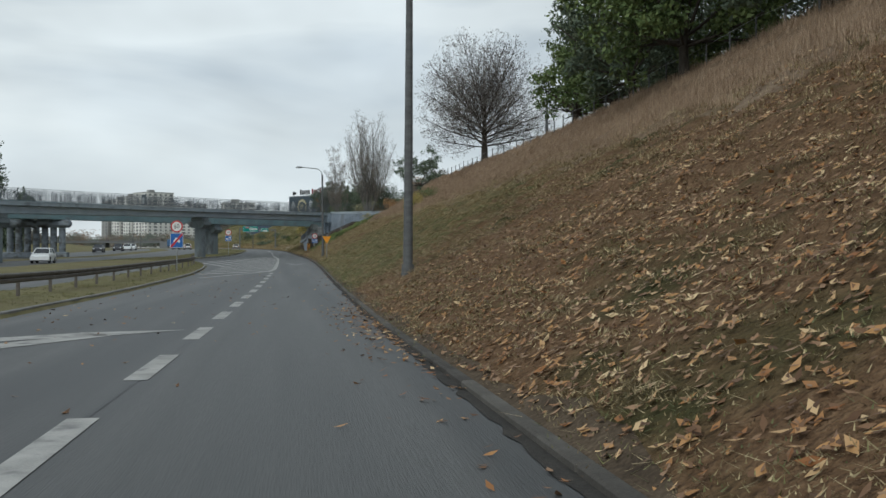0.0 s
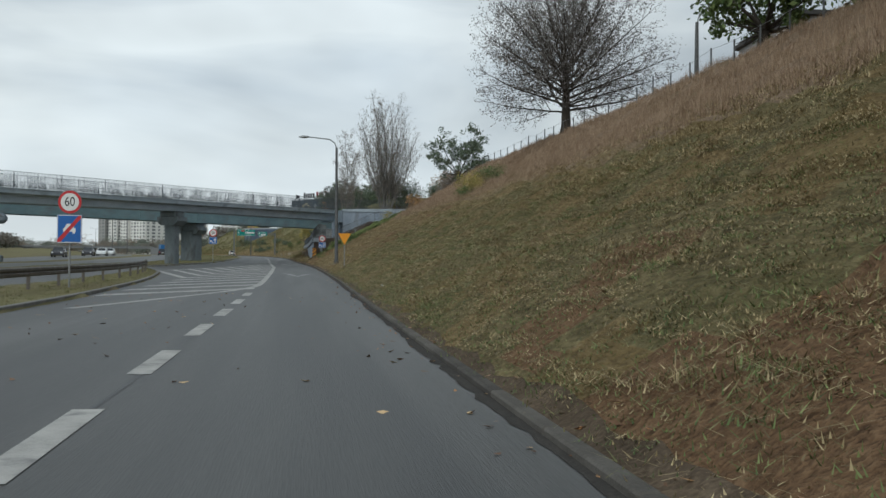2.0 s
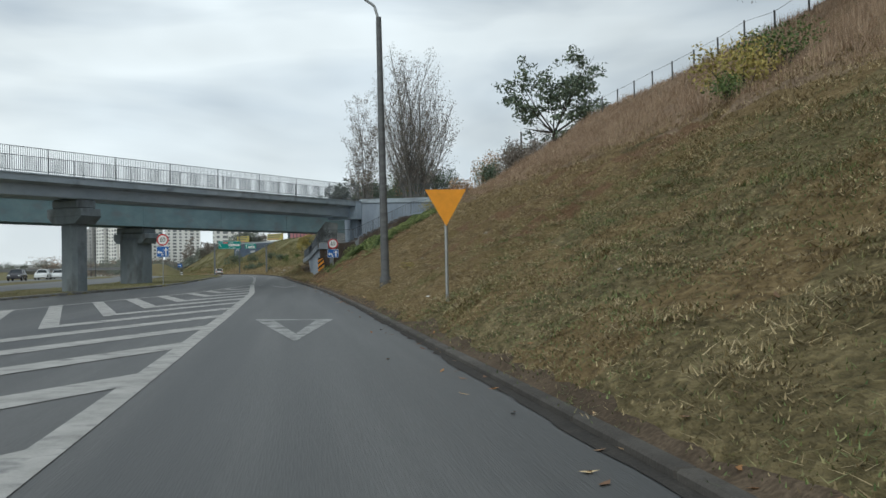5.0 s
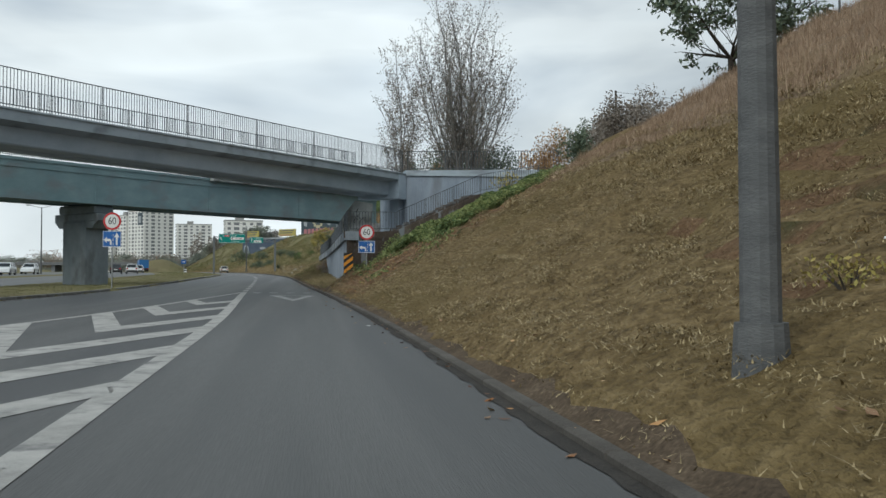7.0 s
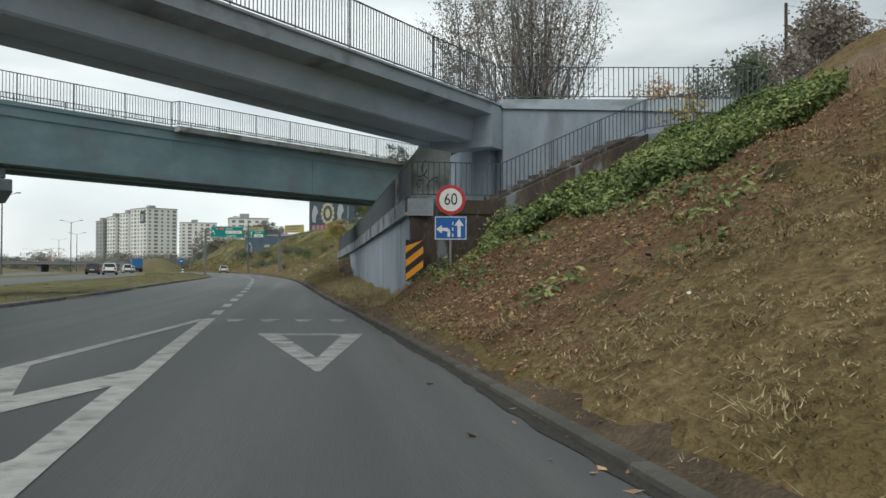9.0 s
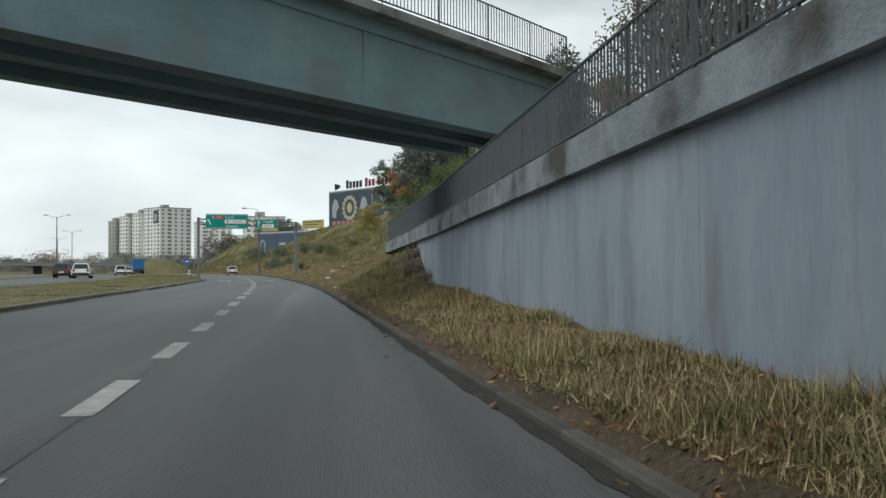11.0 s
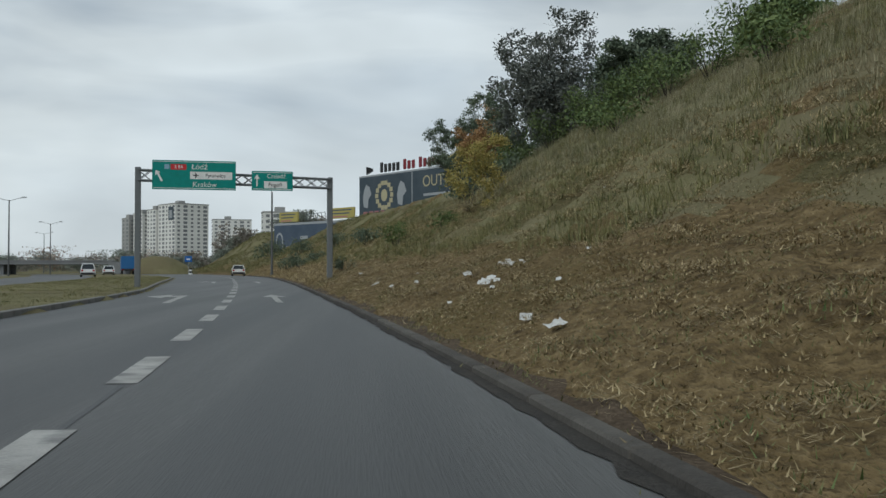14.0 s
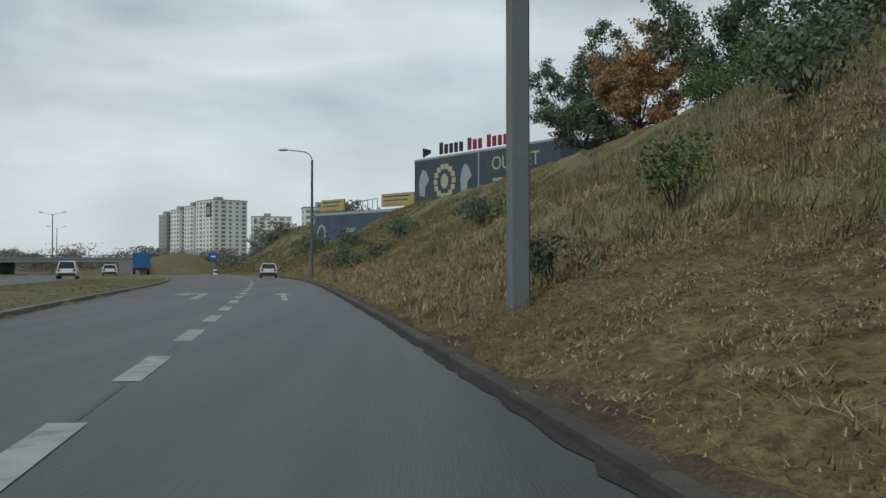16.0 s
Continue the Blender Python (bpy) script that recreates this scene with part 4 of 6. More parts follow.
def speed_sign(x, y, zc, dia, heading, plate, label, foot=None):
    z0 = ground(x, y) - 0.1 if foot is None else foot
    th = thing("speed_limit_sign", pose(x, y, z0, 0, 0, heading), label, "road sign", "speed limit signs")
    h = zc - z0
    part("pole", tube((0, 0.06, 0), (0, 0.06, h + dia * 0.4), 0.032, None, 10), GALV, th)
    part("backing", disc(bmesh.new(), dia / 2, 0, 0.02, at=(0, h)), GALV, th)
    part("red_ring", disc(bmesh.new(), dia / 2 - 0.003, -0.006, 0.001, at=(0, h)), RED, th)
    part("white_face", disc(bmesh.new(), dia * 0.385, -0.01, -0.001, at=(0, h)), WHITE, th)
    text_part("60", dia * 0.56, (0, -0.013, h), BLACK, th, "numerals", squeeze=0.82)
    pw, ph, kind = plate
    zc2 = h - dia / 2 - ph / 2 - 0.04
    part("blue_plate", box((pw, 0.02, ph), (0, 0.0, zc2), bevel=0.004), BLUE, th)
    e = 0.03
    flat([[(-pw / 2 + e * 0.3, zc2 + s * (ph / 2 - e * 0.3)), (pw / 2 - e * 0.3, zc2 + s * (ph / 2 - e * 0.3)), (pw / 2 - e * 0.3, zc2 + s * (ph / 2 - e)), (-pw / 2 + e * 0.3, zc2 + s * (ph / 2 - e))]
          for s in (1, -1)] + [[(s * (pw / 2 - e * 0.3), zc2 - ph / 2 + e), (s * (pw / 2 - e * 0.3), zc2 + ph / 2 - e), (s * (pw / 2 - e), zc2 + ph / 2 - e), (s * (pw / 2 - e), zc2 - ph / 2 + e)] for s in (1, -1)],
         -0.012, WHITE, th, "white_border")
    a, b = pw / 2, ph / 2
    if kind == "lanes":
        flat([[(0.42 * a, zc2 - 0.75 * b), (0.62 * a, zc2 - 0.75 * b), (0.62 * a, zc2 + 0.2 * b), (0.42 * a, zc2 + 0.2 * b)], [(0.22 * a, zc2 + 0.2 * b), (0.82 * a, zc2 + 0.2 * b), (0.52 * a, zc2 + 0.78 * b)]],
             -0.014, WHITE, th, "arrow")
        flat([[(-0.2 * a, zc2 - 0.75 * b), (-0.04 * a, zc2 - 0.75 * b), (-0.04 * a, zc2 - 0.2 * b), (-0.2 * a, zc2 - 0.35 * b)], [(-0.04 * a, zc2 - 0.2 * b), (-0.2 * a, zc2 + 0.02 * b), (-0.55 * a, zc2 + 0.02 * b), (-0.55 * a, zc2 - 0.25 * b), (-0.2 * a, zc2 - 0.3 * b)],
              [(-0.55 * a, zc2 + 0.25 * b), (-0.9 * a, zc2 - 0.1 * b), (-0.55 * a, zc2 - 0.48 * b)]], -0.014, WHITE, th, "turn_arrow")
        flat([[(0.1 * a, zc2 + q * b), (0.16 * a, zc2 + q * b), (0.16 * a, zc2 + (q + 0.3) * b), (0.1 * a, zc2 + (q + 0.3) * b)] for q in (-0.75, -0.25, 0.25)], -0.014, WHITE, th, "dash_marks")
    else:
        flat([[(-0.5 * a, zc2 - 0.2 * b), (0.5 * a, zc2 - 0.2 * b), (0.5 * a, zc2 + 0.02 * b), (0.36 * a, zc2 + 0.1 * b), (0.22 * a, zc2 + 0.36 * b), (-0.22 * a, zc2 + 0.36 * b), (-0.36 * a, zc2 + 0.1 * b), (-0.5 * a, zc2 + 0.02 * b)],
              [(-0.44 * a, zc2 - 0.34 * b), (-0.26 * a, zc2 - 0.34 * b), (-0.26 * a, zc2 - 0.2 * b), (-0.44 * a, zc2 - 0.2 * b)], [(0.26 * a, zc2 - 0.34 * b), (0.44 * a, zc2 - 0.34 * b), (0.44 * a, zc2 - 0.2 * b), (0.26 * a, zc2 - 0.2 * b)]],
             -0.0135, WHITE, th, "car_symbol")
        flat([[(-0.95 * a, zc2 - 0.95 * b), (-0.72 * a, zc2 - 0.95 * b), (0.95 * a, zc2 + 0.78 * b), (0.95 * a, zc2 + 0.95 * b), (0.74 * a, zc2 + 0.95 * b), (-0.95 * a, zc2 - 0.76 * b)]], -0.0145, RED, th, "red_bar")
    return th


speed_sign(3.6, 147.3, 3.47, 0.76, -4, (0.82, 0.6, "lanes"), "round 60 sign over a blue lane sign on one pole")
speed_sign(-6.7, 66.3, 2.86, 0.78, -4, (0.82, 0.95, "end"), "round 60 sign over a blue motor road end sign")
speed_sign(-8.9, 149.0, 4.0, 0.88, -4, (0.9, 0.8, "lanes"), "round 60 sign over a blue lane sign beside a pier")

hz = thing("hazard_board", pose(2.72, 147.75, 0, 0, 0, -4), "orange and black striped hazard board on two posts by the wall", "hazard board")
for sx in (-0.09, 0.07):
    part("post", tube((sx, 0.03, 0.6), (sx, 0.03, 2.3), 0.025, None, 8), GALV, hz)
part("board", box((0.46, 0.02, 1.06), (0, 0, 1.93)), BLACK, hz)
stripes = []
for k in range(-1, 4):
    z0 = 1.40 + k * 0.36
    pts = [(-0.225, z0), (0.225, z0 + 0.36), (0.225, z0 + 0.54), (-0.225, z0 + 0.18)]
    pts = [(px, min(2.455, max(1.405, pz))) for px, pz in pts]
    if len({p[1] for p in pts}) > 2:
        stripes.append(pts)
for sp in stripes:
    flat([sp], -0.012, AMBER, hz, "stripe", "orange stripe")

ys_ = thing("yield_sign", pose(3.65, 91.0, ground(3.65, 91.0) - 0.1, 0, 0, -4), "yellow inverted triangle give-way sign at the foot of the bank", "road sign")
hh = 2.6 - (ground(3.65, 91.0) - 0.1)
part("pole", tube((0, 0.05, 0), (0, 0.05, hh), 0.03, None, 8), GALV, ys_)
flat([[(-0.38, hh), (0.38, hh), (0, hh - 0.68)]], 0.0, AMBER, ys_, "face", "orange-yellow face")
flat([[(-0.38, hh), (0.38, hh), (0, hh - 0.68)]], 0.012, GALV, ys_, "backing")


def barrier():
    pts = [(-7.35, y) for y in range(-20, 81, 4)] + [(-7.5, 84), (-7.75, 88), (-8.1, 92), (-8.55, 96), (-9.1, 100), (-9.7, 103.5)]
    th = thing("crash_barrier", Matrix(), "rusty grey steel crash barrier on the grass strip", "crash barrier")
    post = None
    prof = [(0, 0.42), (0.05, 0.46), (0.05, 0.53), (0.0, 0.57), (0.05, 0.61), (0.05, 0.68), (0, 0.72)]
    verts, faces = [], []
    for i, (x, y) in enumerate(pts):
        g = zr(y) + 0.1
        drop = 0.0 if i < len(pts) - 2 else (-0.12 if i == len(pts) - 2 else -0.4)
        verts += [(x + px, y, g + pz + drop) for px, pz in prof]
        if i:
            for k in range(len(prof) - 1):
                a, b = (i - 1) * len(prof) + k, i * len(prof) + k
                faces.append((a, a + 1, b + 1, b))
        if i < len(pts) - 1:
            if post is None:
                post = part("post", box((0.1, 0.06, 1.0), (-0.06, 0, 0.2)), BARRIER, th).data
                th.children[0].matrix_basis = Matrix.Translation((x, y, g))
            else:
                ob = new("post", post)
                ob.parent = th
                ob.matrix_basis = Matrix.Translation((x, y, g))
    mesh_object("rail_beam", verts, faces, BARRIER, th)


BARRIER = material("barrier_steel", [(0.07, 0.06, 0.055), (0.13, 0.115, 0.1), (0.19, 0.18, 0.17)], scale=2.0, rough=0.6, metal=0.3, bump=0.1)
barrier()


PLATE_BLUE = plain("pale_blue_field", (0.25, 0.4, 0.5), rough=0.5)


def gantry():
    a, b = Vector((-11.95, 234.4)), Vector((-3.9, 235.5))
    d = b - a
    th = thing("sign_gantry", pose(a.x, a.y, 0, 0, 0, math.degrees(math.atan2(d.y, d.x))), "grey steel sign gantry across two lanes with green direction signs", "sign gantry")
    w = d.length
    for u, top in ((0, 6.68), (w, 6.4)):
        part("post", box((0.24, 0.24, top - 1.0), (u, 0, (top + 1.0) / 2), bevel=0.02), GANTRY_STEEL, th)
    zt = lambda u: 6.56 - 0.25 * u / w
    zb = lambda u: 6.12 - 0.2 * u / w
    for zf in (zt, zb):
        for v in (-0.2, 0.2):
            part("chord", tube((0, v, zf(0)), (w, v, zf(w)), 0.04, None, 6), GANTRY_STEEL, th)
    n = 15
    for i in range(n):
        for v in (-0.2, 0.2):
            u0, u1 = w * i / n, w * (i + 1) / n
            part("brace", tube((u0, v, zb(u0)), (u1, v, zt(u1)), 0.018, None, 5), GANTRY_STEEL, th)
            part("brace", tube((u0, v, zt(u0)), (u1, v, zb(u1)), 0.018, None, 5), GANTRY_STEEL, th)
    for (u0, u1, z0, z1), lines in (((0.6, 4.05, 5.72, 6.96), "big"), ((4.72, 6.47, 5.74, 6.58), "small")):
        uc, zc = (u0 + u1) / 2, (z0 + z1) / 2
        sw, sh = u1 - u0, z1 - z0
        sg = part("sign_panel", box((sw, 0.05, sh), (uc, -0.42, zc), bevel=0.01), GREEN, th, "green direction sign")
        e = 0.045
        flat([[(u0 + e, z1 - e), (u1 - e, z1 - e), (u1 - e, z1 - 1.6 * e), (u0 + e, z1 - 1.6 * e)], [(u0 + e, z0 + e), (u1 - e, z0 + e), (u1 - e, z0 + 1.6 * e), (u0 + e, z0 + 1.6 * e)]], -0.449, WHITE, th, "sign_border")
        if lines == "big":
            text_part("Łódź", 0.33, (u0 + 1.95, -0.45, z1 - 0.27), WHITE, th)
            text_part("Kraków", 0.31, (u0 + 2.15, -0.45, z0 + 0.22), WHITE, th)
            flat([[(u0 + 1.55, zc - 0.17), (u0 + 3.3, zc - 0.17), (u0 + 3.3, zc + 0.15), (u0 + 1.55, zc + 0.15)]], -0.45, WHITE, th, "white_field")
            text_part("Pyrzowice", 0.22, (u0 + 2.6, -0.454, zc - 0.01), BLACK, th, squeeze=0.9)
            px, pz = u0 + 1.78, zc - 0.01
            flat([[(px - 0.12, pz - 0.02), (px + 0.12, pz - 0.02), (px + 0.12, pz + 0.02), (px - 0.12, pz + 0.02)], [(px - 0.04, pz - 0.11), (px + 0.02, pz - 0.11), (px + 0.05, pz), (px + 0.02, pz + 0.11), (px - 0.04, pz + 0.11), (px, pz)]],
                 -0.454, BLACK, th, "plane_symbol")
            flat([[(u0 + 0.5, z1 - 0.38), (u0 + 0.7, z1 - 0.38), (u0 + 0.7, z1 - 0.18), (u0 + 0.5, z1 - 0.18)]], -0.45, PLATE_BLUE, th, "pale_blue_symbol")
            flat([[(u0 + 0.75, z1 - 0.4), (u0 + 1.4, z1 - 0.4), (u0 + 1.4, z1 - 0.16), (u0 + 0.75, z1 - 0.16)]], -0.45, RED, th, "road_number_field")
            text_part("S 86", 0.2, (u0 + 1.08, -0.454, z1 - 0.28), WHITE, th)
            ax, az = u0 + 0.3, zc - 0.05
            flat([[(ax + 0.06, az - 0.25), (ax + 0.14, az - 0.2), (ax - 0.05, az + 0.14), (ax - 0.1, az + 0.08)], [(ax - 0.18, az + 0.02), (ax - 0.16, az + 0.24), (ax + 0.04, az + 0.16)]], -0.45, WHITE, th, "arrow")
        else:
            text_part("Czeladź", 0.27, (u0 + 1.05, -0.45, z1 - 0.22), WHITE, th, squeeze=0.92)
            flat([[(u0 + 0.52, z0 + 0.1), (u0 + 1.5, z0 + 0.1), (u0 + 1.5, z0 + 0.4), (u0 + 0.52, z0 + 0.4)]], -0.45, WHITE, th, "white_field")
            text_part("Pogoń", 0.23, (u0 + 1.0, -0.454, z0 + 0.25), BLACK, th)
            flat([[(u0 + 0.19, zc - 0.25), (u0 + 0.25, zc - 0.25), (u0 + 0.25, zc + 0.1), (u0 + 0.19, zc + 0.1)], [(u0 + 0.1, zc + 0.08), (u0 + 0.34, zc + 0.08), (u0 + 0.22, zc + 0.28)]], -0.45, WHITE, th, "arrow")


gantry()


# ---- trees and bushes ----
rnd = random.Random(7)
npr = np.random.RandomState(11)


def limb_mesh(segs, name, parent, mat=BARK):
    """Tapered limbs in one mesh: segs of (a, b, r0, r1)."""
    verts, faces = [], []
    for a, b, r0, r1 in segs:
        n = 7 if r0 > 0.12 else (5 if r0 > 0.04 else 3)
        d = (b - a).normalized()
        u = d.orthogonal().normalized()
        v = d.cross(u)
        q = len(verts)
        for c, r in ((a, r0), (b, r1)):
            for i in range(n):
                t = 2 * math.pi * i / n
                verts.append(tuple(c + u * (r * math.cos(t)) + v * (r * math.sin(t))))
        faces += [(q + i, q + (i + 1) % n, q + n + (i + 1) % n, q + n + i) for i in range(n)]
    return mesh_object(name, verts, faces, mat, parent, smooth=True)


def leaf_cards(points, size, mat, parent, name="crown", flat_z=1.0, label="", lie=None):
    """Small bent leaves, two triangles each, at the points. lie: the normal of a slope that the leaves lie on, more or less flat."""
    p = np.asarray(points, float)
    n = len(p)
    a = npr.normal(size=(n, 3))
    a[:, 2] *= flat_z
    a /= np.linalg.norm(a, axis=1)[:, None]
    up = npr.normal(size=(n, 3)) if lie is None else np.array(lie) + npr.normal(0, 0.22, (n, 3))
    if lie is not None:
        a -= up * (a * up).sum(1)[:, None] / (up * up).sum(1)[:, None]
        a /= np.linalg.norm(a, axis=1)[:, None]
    b = np.cross(a, up)
    b /= np.linalg.norm(b, axis=1)[:, None] + 1e-9
    s = (size * npr.uniform(0.6, 1.3, n))[:, None]
    c = np.cross(a, b)
    quad = np.stack([p - a * s, p + b * s * 0.45 + c * s * 0.12, p + a * s, p - b * s * 0.45 + c * s * 0.12], 1).reshape(-1, 3)
    me = bpy.data.meshes.new(name)
    me.vertices.add(4 * n)
    me.vertices.foreach_set("co", quad.ravel())
    me.loops.add(4 * n)
    me.loops.foreach_set("vertex_index", np.arange(4 * n))
    me.polygons.add(n)
    me.polygons.foreach_set("loop_start", np.arange(0, 4 * n, 4))
    me.update()
    me.validate()
    me.materials.append(mat)
    ob = new(name, me)
    ob.parent = parent
    if label:
        tagged(ob, label)
    return ob


def tree(x, y, height, crown_r, mat, label, leaves=3500, size=0.16, trunk=0.22, clear=0.2, low=0.3, z=None, stems=1, limbs=15, shape=1.0, fill=0.3, name="tree", bark=BARK, dense=1.0, gaps=0.0, inner=0.22, slim=1.0, leader=0.0):
    """A tree: a trunk with limbs, or upright stems, that send out side branches and twigs as far as an uneven crown, with leaves about the twigs.
    low: where the crown begins, as a share of the height. shape: over 1 the crown is widest lower down. gaps: how far the leaves leave holes.
    leader: how high the trunk runs on through the crown, as a share of the height."""
    z = ground(x, y) - 0.15 if z is None else z
    th = thing(name, pose(x, y, z), label, "tree")
    c0, c1 = height * low, height
    lump = rnd.uniform(0, 50)
    upright = stems > 1
    segs, twig_ends = [], []

    def out(p):
        f = (p.z - c0) / (c1 - c0)
        if f > 1:
            return True
        f = max(0.02, f)
        if p.z < 0.4:
            return True
        a = math.atan2(p.y, p.x)
        rr = crown_r * math.sin(math.pi * (0.06 + 0.9 * f ** (1 / shape))) ** 0.6 * (0.9 + 0.34 * noise.noise((math.cos(a) * 1.6 + lump, math.sin(a) * 1.6, f * 4)))
        return math.hypot(p.x, p.y) > rr

    def reach(p, d, most):
        t = 0.3
        while t < most and not out(p + d * t):
            t += 0.3
        return t

    def grow(p, d, length, r, level):
        step = (0.75, 0.45, 0.3)[level]
        n = max(2, int(length / step))
        turn = rnd.uniform(0, 6.28)
        gap = (0.5, 0.34)[level] / dense if level < 2 else 0
        since = 0.0
        for i in range(n):
            q = p + d * (length / n)
            ra, rb = r * (1 - 0.8 * i / n), r * (1 - 0.8 * (i + 1) / n)
            segs.append((p, q, max(0.006, ra), max(0.005, rb)))
            p = q
            if level == 0 and i > 2 and out(p):
                break
            d = (d + Vector((rnd.gauss(0, 0.07), rnd.gauss(0, 0.07), rnd.gauss(0.02, 0.05)))).normalized()
            if level == 2:
                twig_ends.append(p)
                continue
            since += length / n
            left = length * (1 - (i + 1) / n)
            while since > gap and (i + 1) / n > (inner if level == 0 else 0.12):
                since -= gap
                turn += 2.4 + rnd.gauss(0, 0.3)
                u = d.orthogonal().normalized()
                side = u * math.cos(turn) + d.cross(u) * math.sin(turn)
                spread = rnd.uniform(0.32, 0.6) if upright else rnd.uniform(0.55, 1.0)
                e = (d * math.cos(spread) + side * math.sin(spread) + Vector((0, 0, 0.12))).normalized()
                most = (0.42 * left + 1.0) if level == 0 else rnd.uniform(0.4, 0.95)
                ln = min(most, reach(p, e, most))
                grow(p, e, ln, max(0.008, rb * (0.5 if level == 0 else 0.45)), level + 1)

    if upright:
        for k in range(stems):
            a = 2.4 * k
            lean = rnd.uniform(0.0, 0.05) + 1.0 * crown_r / height * math.sqrt(k / stems)
            p = Vector((math.cos(a), math.sin(a), 0)) * 0.12 * math.sqrt(k)
            d = Vector((math.cos(a) * lean, math.sin(a) * lean, 1)).normalized()
            grow(p, d, reach(p + d * c0, d, height) + c0, trunk * rnd.uniform(0.6, 1.0), 0)
    else:
        top = Vector((rnd.gauss(0, 0.1), rnd.gauss(0, 0.1), height * clear))
        mid = top * 0.5 + Vector((rnd.gauss(0, 0.04), rnd.gauss(0, 0.04), 0))
        segs += [(Vector(), mid, trunk * 1.25, trunk), (mid, top, trunk, trunk * 0.95)]
        if leader:
            segs.append((top, Vector((top.x, top.y, height * leader)), trunk * 0.92, trunk * 0.4))
        for k in range(limbs):
            share = (k + 0.3) / limbs
            polar = 0.1 + (1.28 if leader else 1.55) * math.sqrt(share)
            a = 2.4 * k + rnd.gauss(0, 0.2)
            d = Vector((math.sin(polar) * math.cos(a), math.sin(polar) * math.sin(a), math.cos(polar)))
            p = top - Vector((0, 0, rnd.uniform(0, 0.25) * height * clear))
            if leader:
                p = top + Vector((0, 0, (leader - clear) * height * (1 - share)))
            grow(p, d, reach(p, d, height), trunk * slim * rnd.uniform(0.32, 0.5), 0)
    limb_mesh(segs, "trunk", th, bark)
    e = np.array(twig_ends)
    if gaps:
        keep = np.array([noise.noise((p[0] * 0.55 + lump, p[1] * 0.55, p[2] * 0.7)) > gaps - 0.5 for p in e])
        e = e[keep] if keep.sum() > 20 else e
    pts = e[npr.randint(0, len(e), leaves)] + npr.normal(0, fill, (leaves, 3)) * (1, 1, 0.75)
    leaf_cards(pts, size, mat, th)
    return th


def bush(x, y, r, h, mat, label, leaves=900, size=0.09, z=None, name="bush", category="bush"):
    z = ground(x, y) if z is None else z
    th = thing(name, pose(x, y, z - 0.05), label, category)
    segs, pts = [], []
    lobes = [(rnd.uniform(-0.6, 0.6) * r, rnd.uniform(-0.6, 0.6) * r, rnd.uniform(0.4, 0.85) * h, rnd.uniform(0.35, 0.6)) for _ in range(9)]
    for lx, ly, lz, k in lobes:
        a = Vector((lx * 0.2, ly * 0.2, 0))
        m = Vector((lx * 0.6, ly * 0.6, lz * 0.55))
        q = min(1.0, 0.25 + 0.5 * h)
        segs += [(a, m, 0.03 * q, 0.02 * q), (m, Vector((lx, ly, lz)), 0.02 * q, 0.006 * q)]
    for i in range(leaves):
        lx, ly, lz, k = lobes[i % len(lobes)]
        d = Vector((rnd.gauss(0, 1), rnd.gauss(0, 1), rnd.gauss(0, 1)))
        d = d.normalized() * (rnd.random() ** 0.4)
        pts.append((lx + d.x * r * k, ly + d.y * r * k, max(0.03, lz + d.z * h * 0.42)))
    limb_mesh(segs, "stem", th)
    leaf_cards(pts, size, mat, th, "foliage")
    return th


# on top of the first bank
tree(20.4, 103.0, 13.8, 8.3, LEAF_TWIG, "round chestnut tree with thin grey-brown autumn leaves", leaves=34000, size=0.08, trunk=0.36, clear=0.12, low=-0.14, limbs=36, fill=0.18, shape=1.0, dense=1.25, inner=0.16, slim=0.62, leader=0.4)
for x, y, h, r, m, lab, lf, gap in ((19.6, 46.5, 15.0, 7.6, LEAF_GREEN, "broad green tree with gaps in its crown on the bank", 26000, 0.4), (20.5, 35.0, 14.0, 6.8, LEAF_DARK, "broad dark green tree on top of the bank", 24000, 0.25),
                                    (21.0, 58.0, 11.5, 5.0, LEAF_DARK, "dark green tree on top of the bank", 15000, 0.25), (22.2, 75.0, 10.5, 3.6, LEAF_GREEN, "green tree with gaps in its crown on the bank", 8000, 0.4),
                                    (22.5, 66.5, 10.5, 4.4, LEAF_GREEN, "green tree with gaps in its crown on the bank", 10000, 0.36), (28.0, 66.0, 13.0, 5.5, LEAF_DARK, "dark green tree on top of the bank", 14000, 0.2),
                                    (28.5, 52.0, 14.0, 5.8, LEAF_DARK, "dark green tree on top of the bank", 15000, 0.2), (27.5, 40.0, 14.0, 5.8, LEAF_DARK, "dark green tree on top of the bank", 15000, 0.2),
                                    (22.0, 25.0, 12.5, 5.8, LEAF_DARK, "dark green tree on top of the bank", 14000, 0.2), (33.0, 80.0, 10.5, 4.5, LEAF_GREEN, "green tree behind the house on the bank", 6000, 0.3)):
    tree(x, y, h, r, m, lab, leaves=lf, size=0.16, trunk=0.24, clear=0.14, low=0.04, limbs=15, fill=0.26, gaps=gap, dense=0.85)
tree(24.6, 170.5, 6.6, 2.6, LEAF_BROWN, "thin brown autumn tree on the bank's crest", leaves=2600, size=0.11, trunk=0.09, clear=0.2, low=0.2, limbs=9, fill=0.2)
tree(17.9, 136.5, 6.6, 3.6, LEAF_DARK, "dark green broad-leaved tree on the bank's edge", leaves=4600, size=0.14, trunk=0.16, clear=0.14, low=0.1, limbs=13, fill=0.2, gaps=0.36)
tree(14.3, 187.0, 21.8, 5.8, LEAF_BROWN, "tall upright poplar with thin grey leaves", leaves=20000, size=0.09, trunk=0.14, low=0.1, stems=12, fill=0.24, bark=BARK_PALE, dense=0.75, inner=0.2)
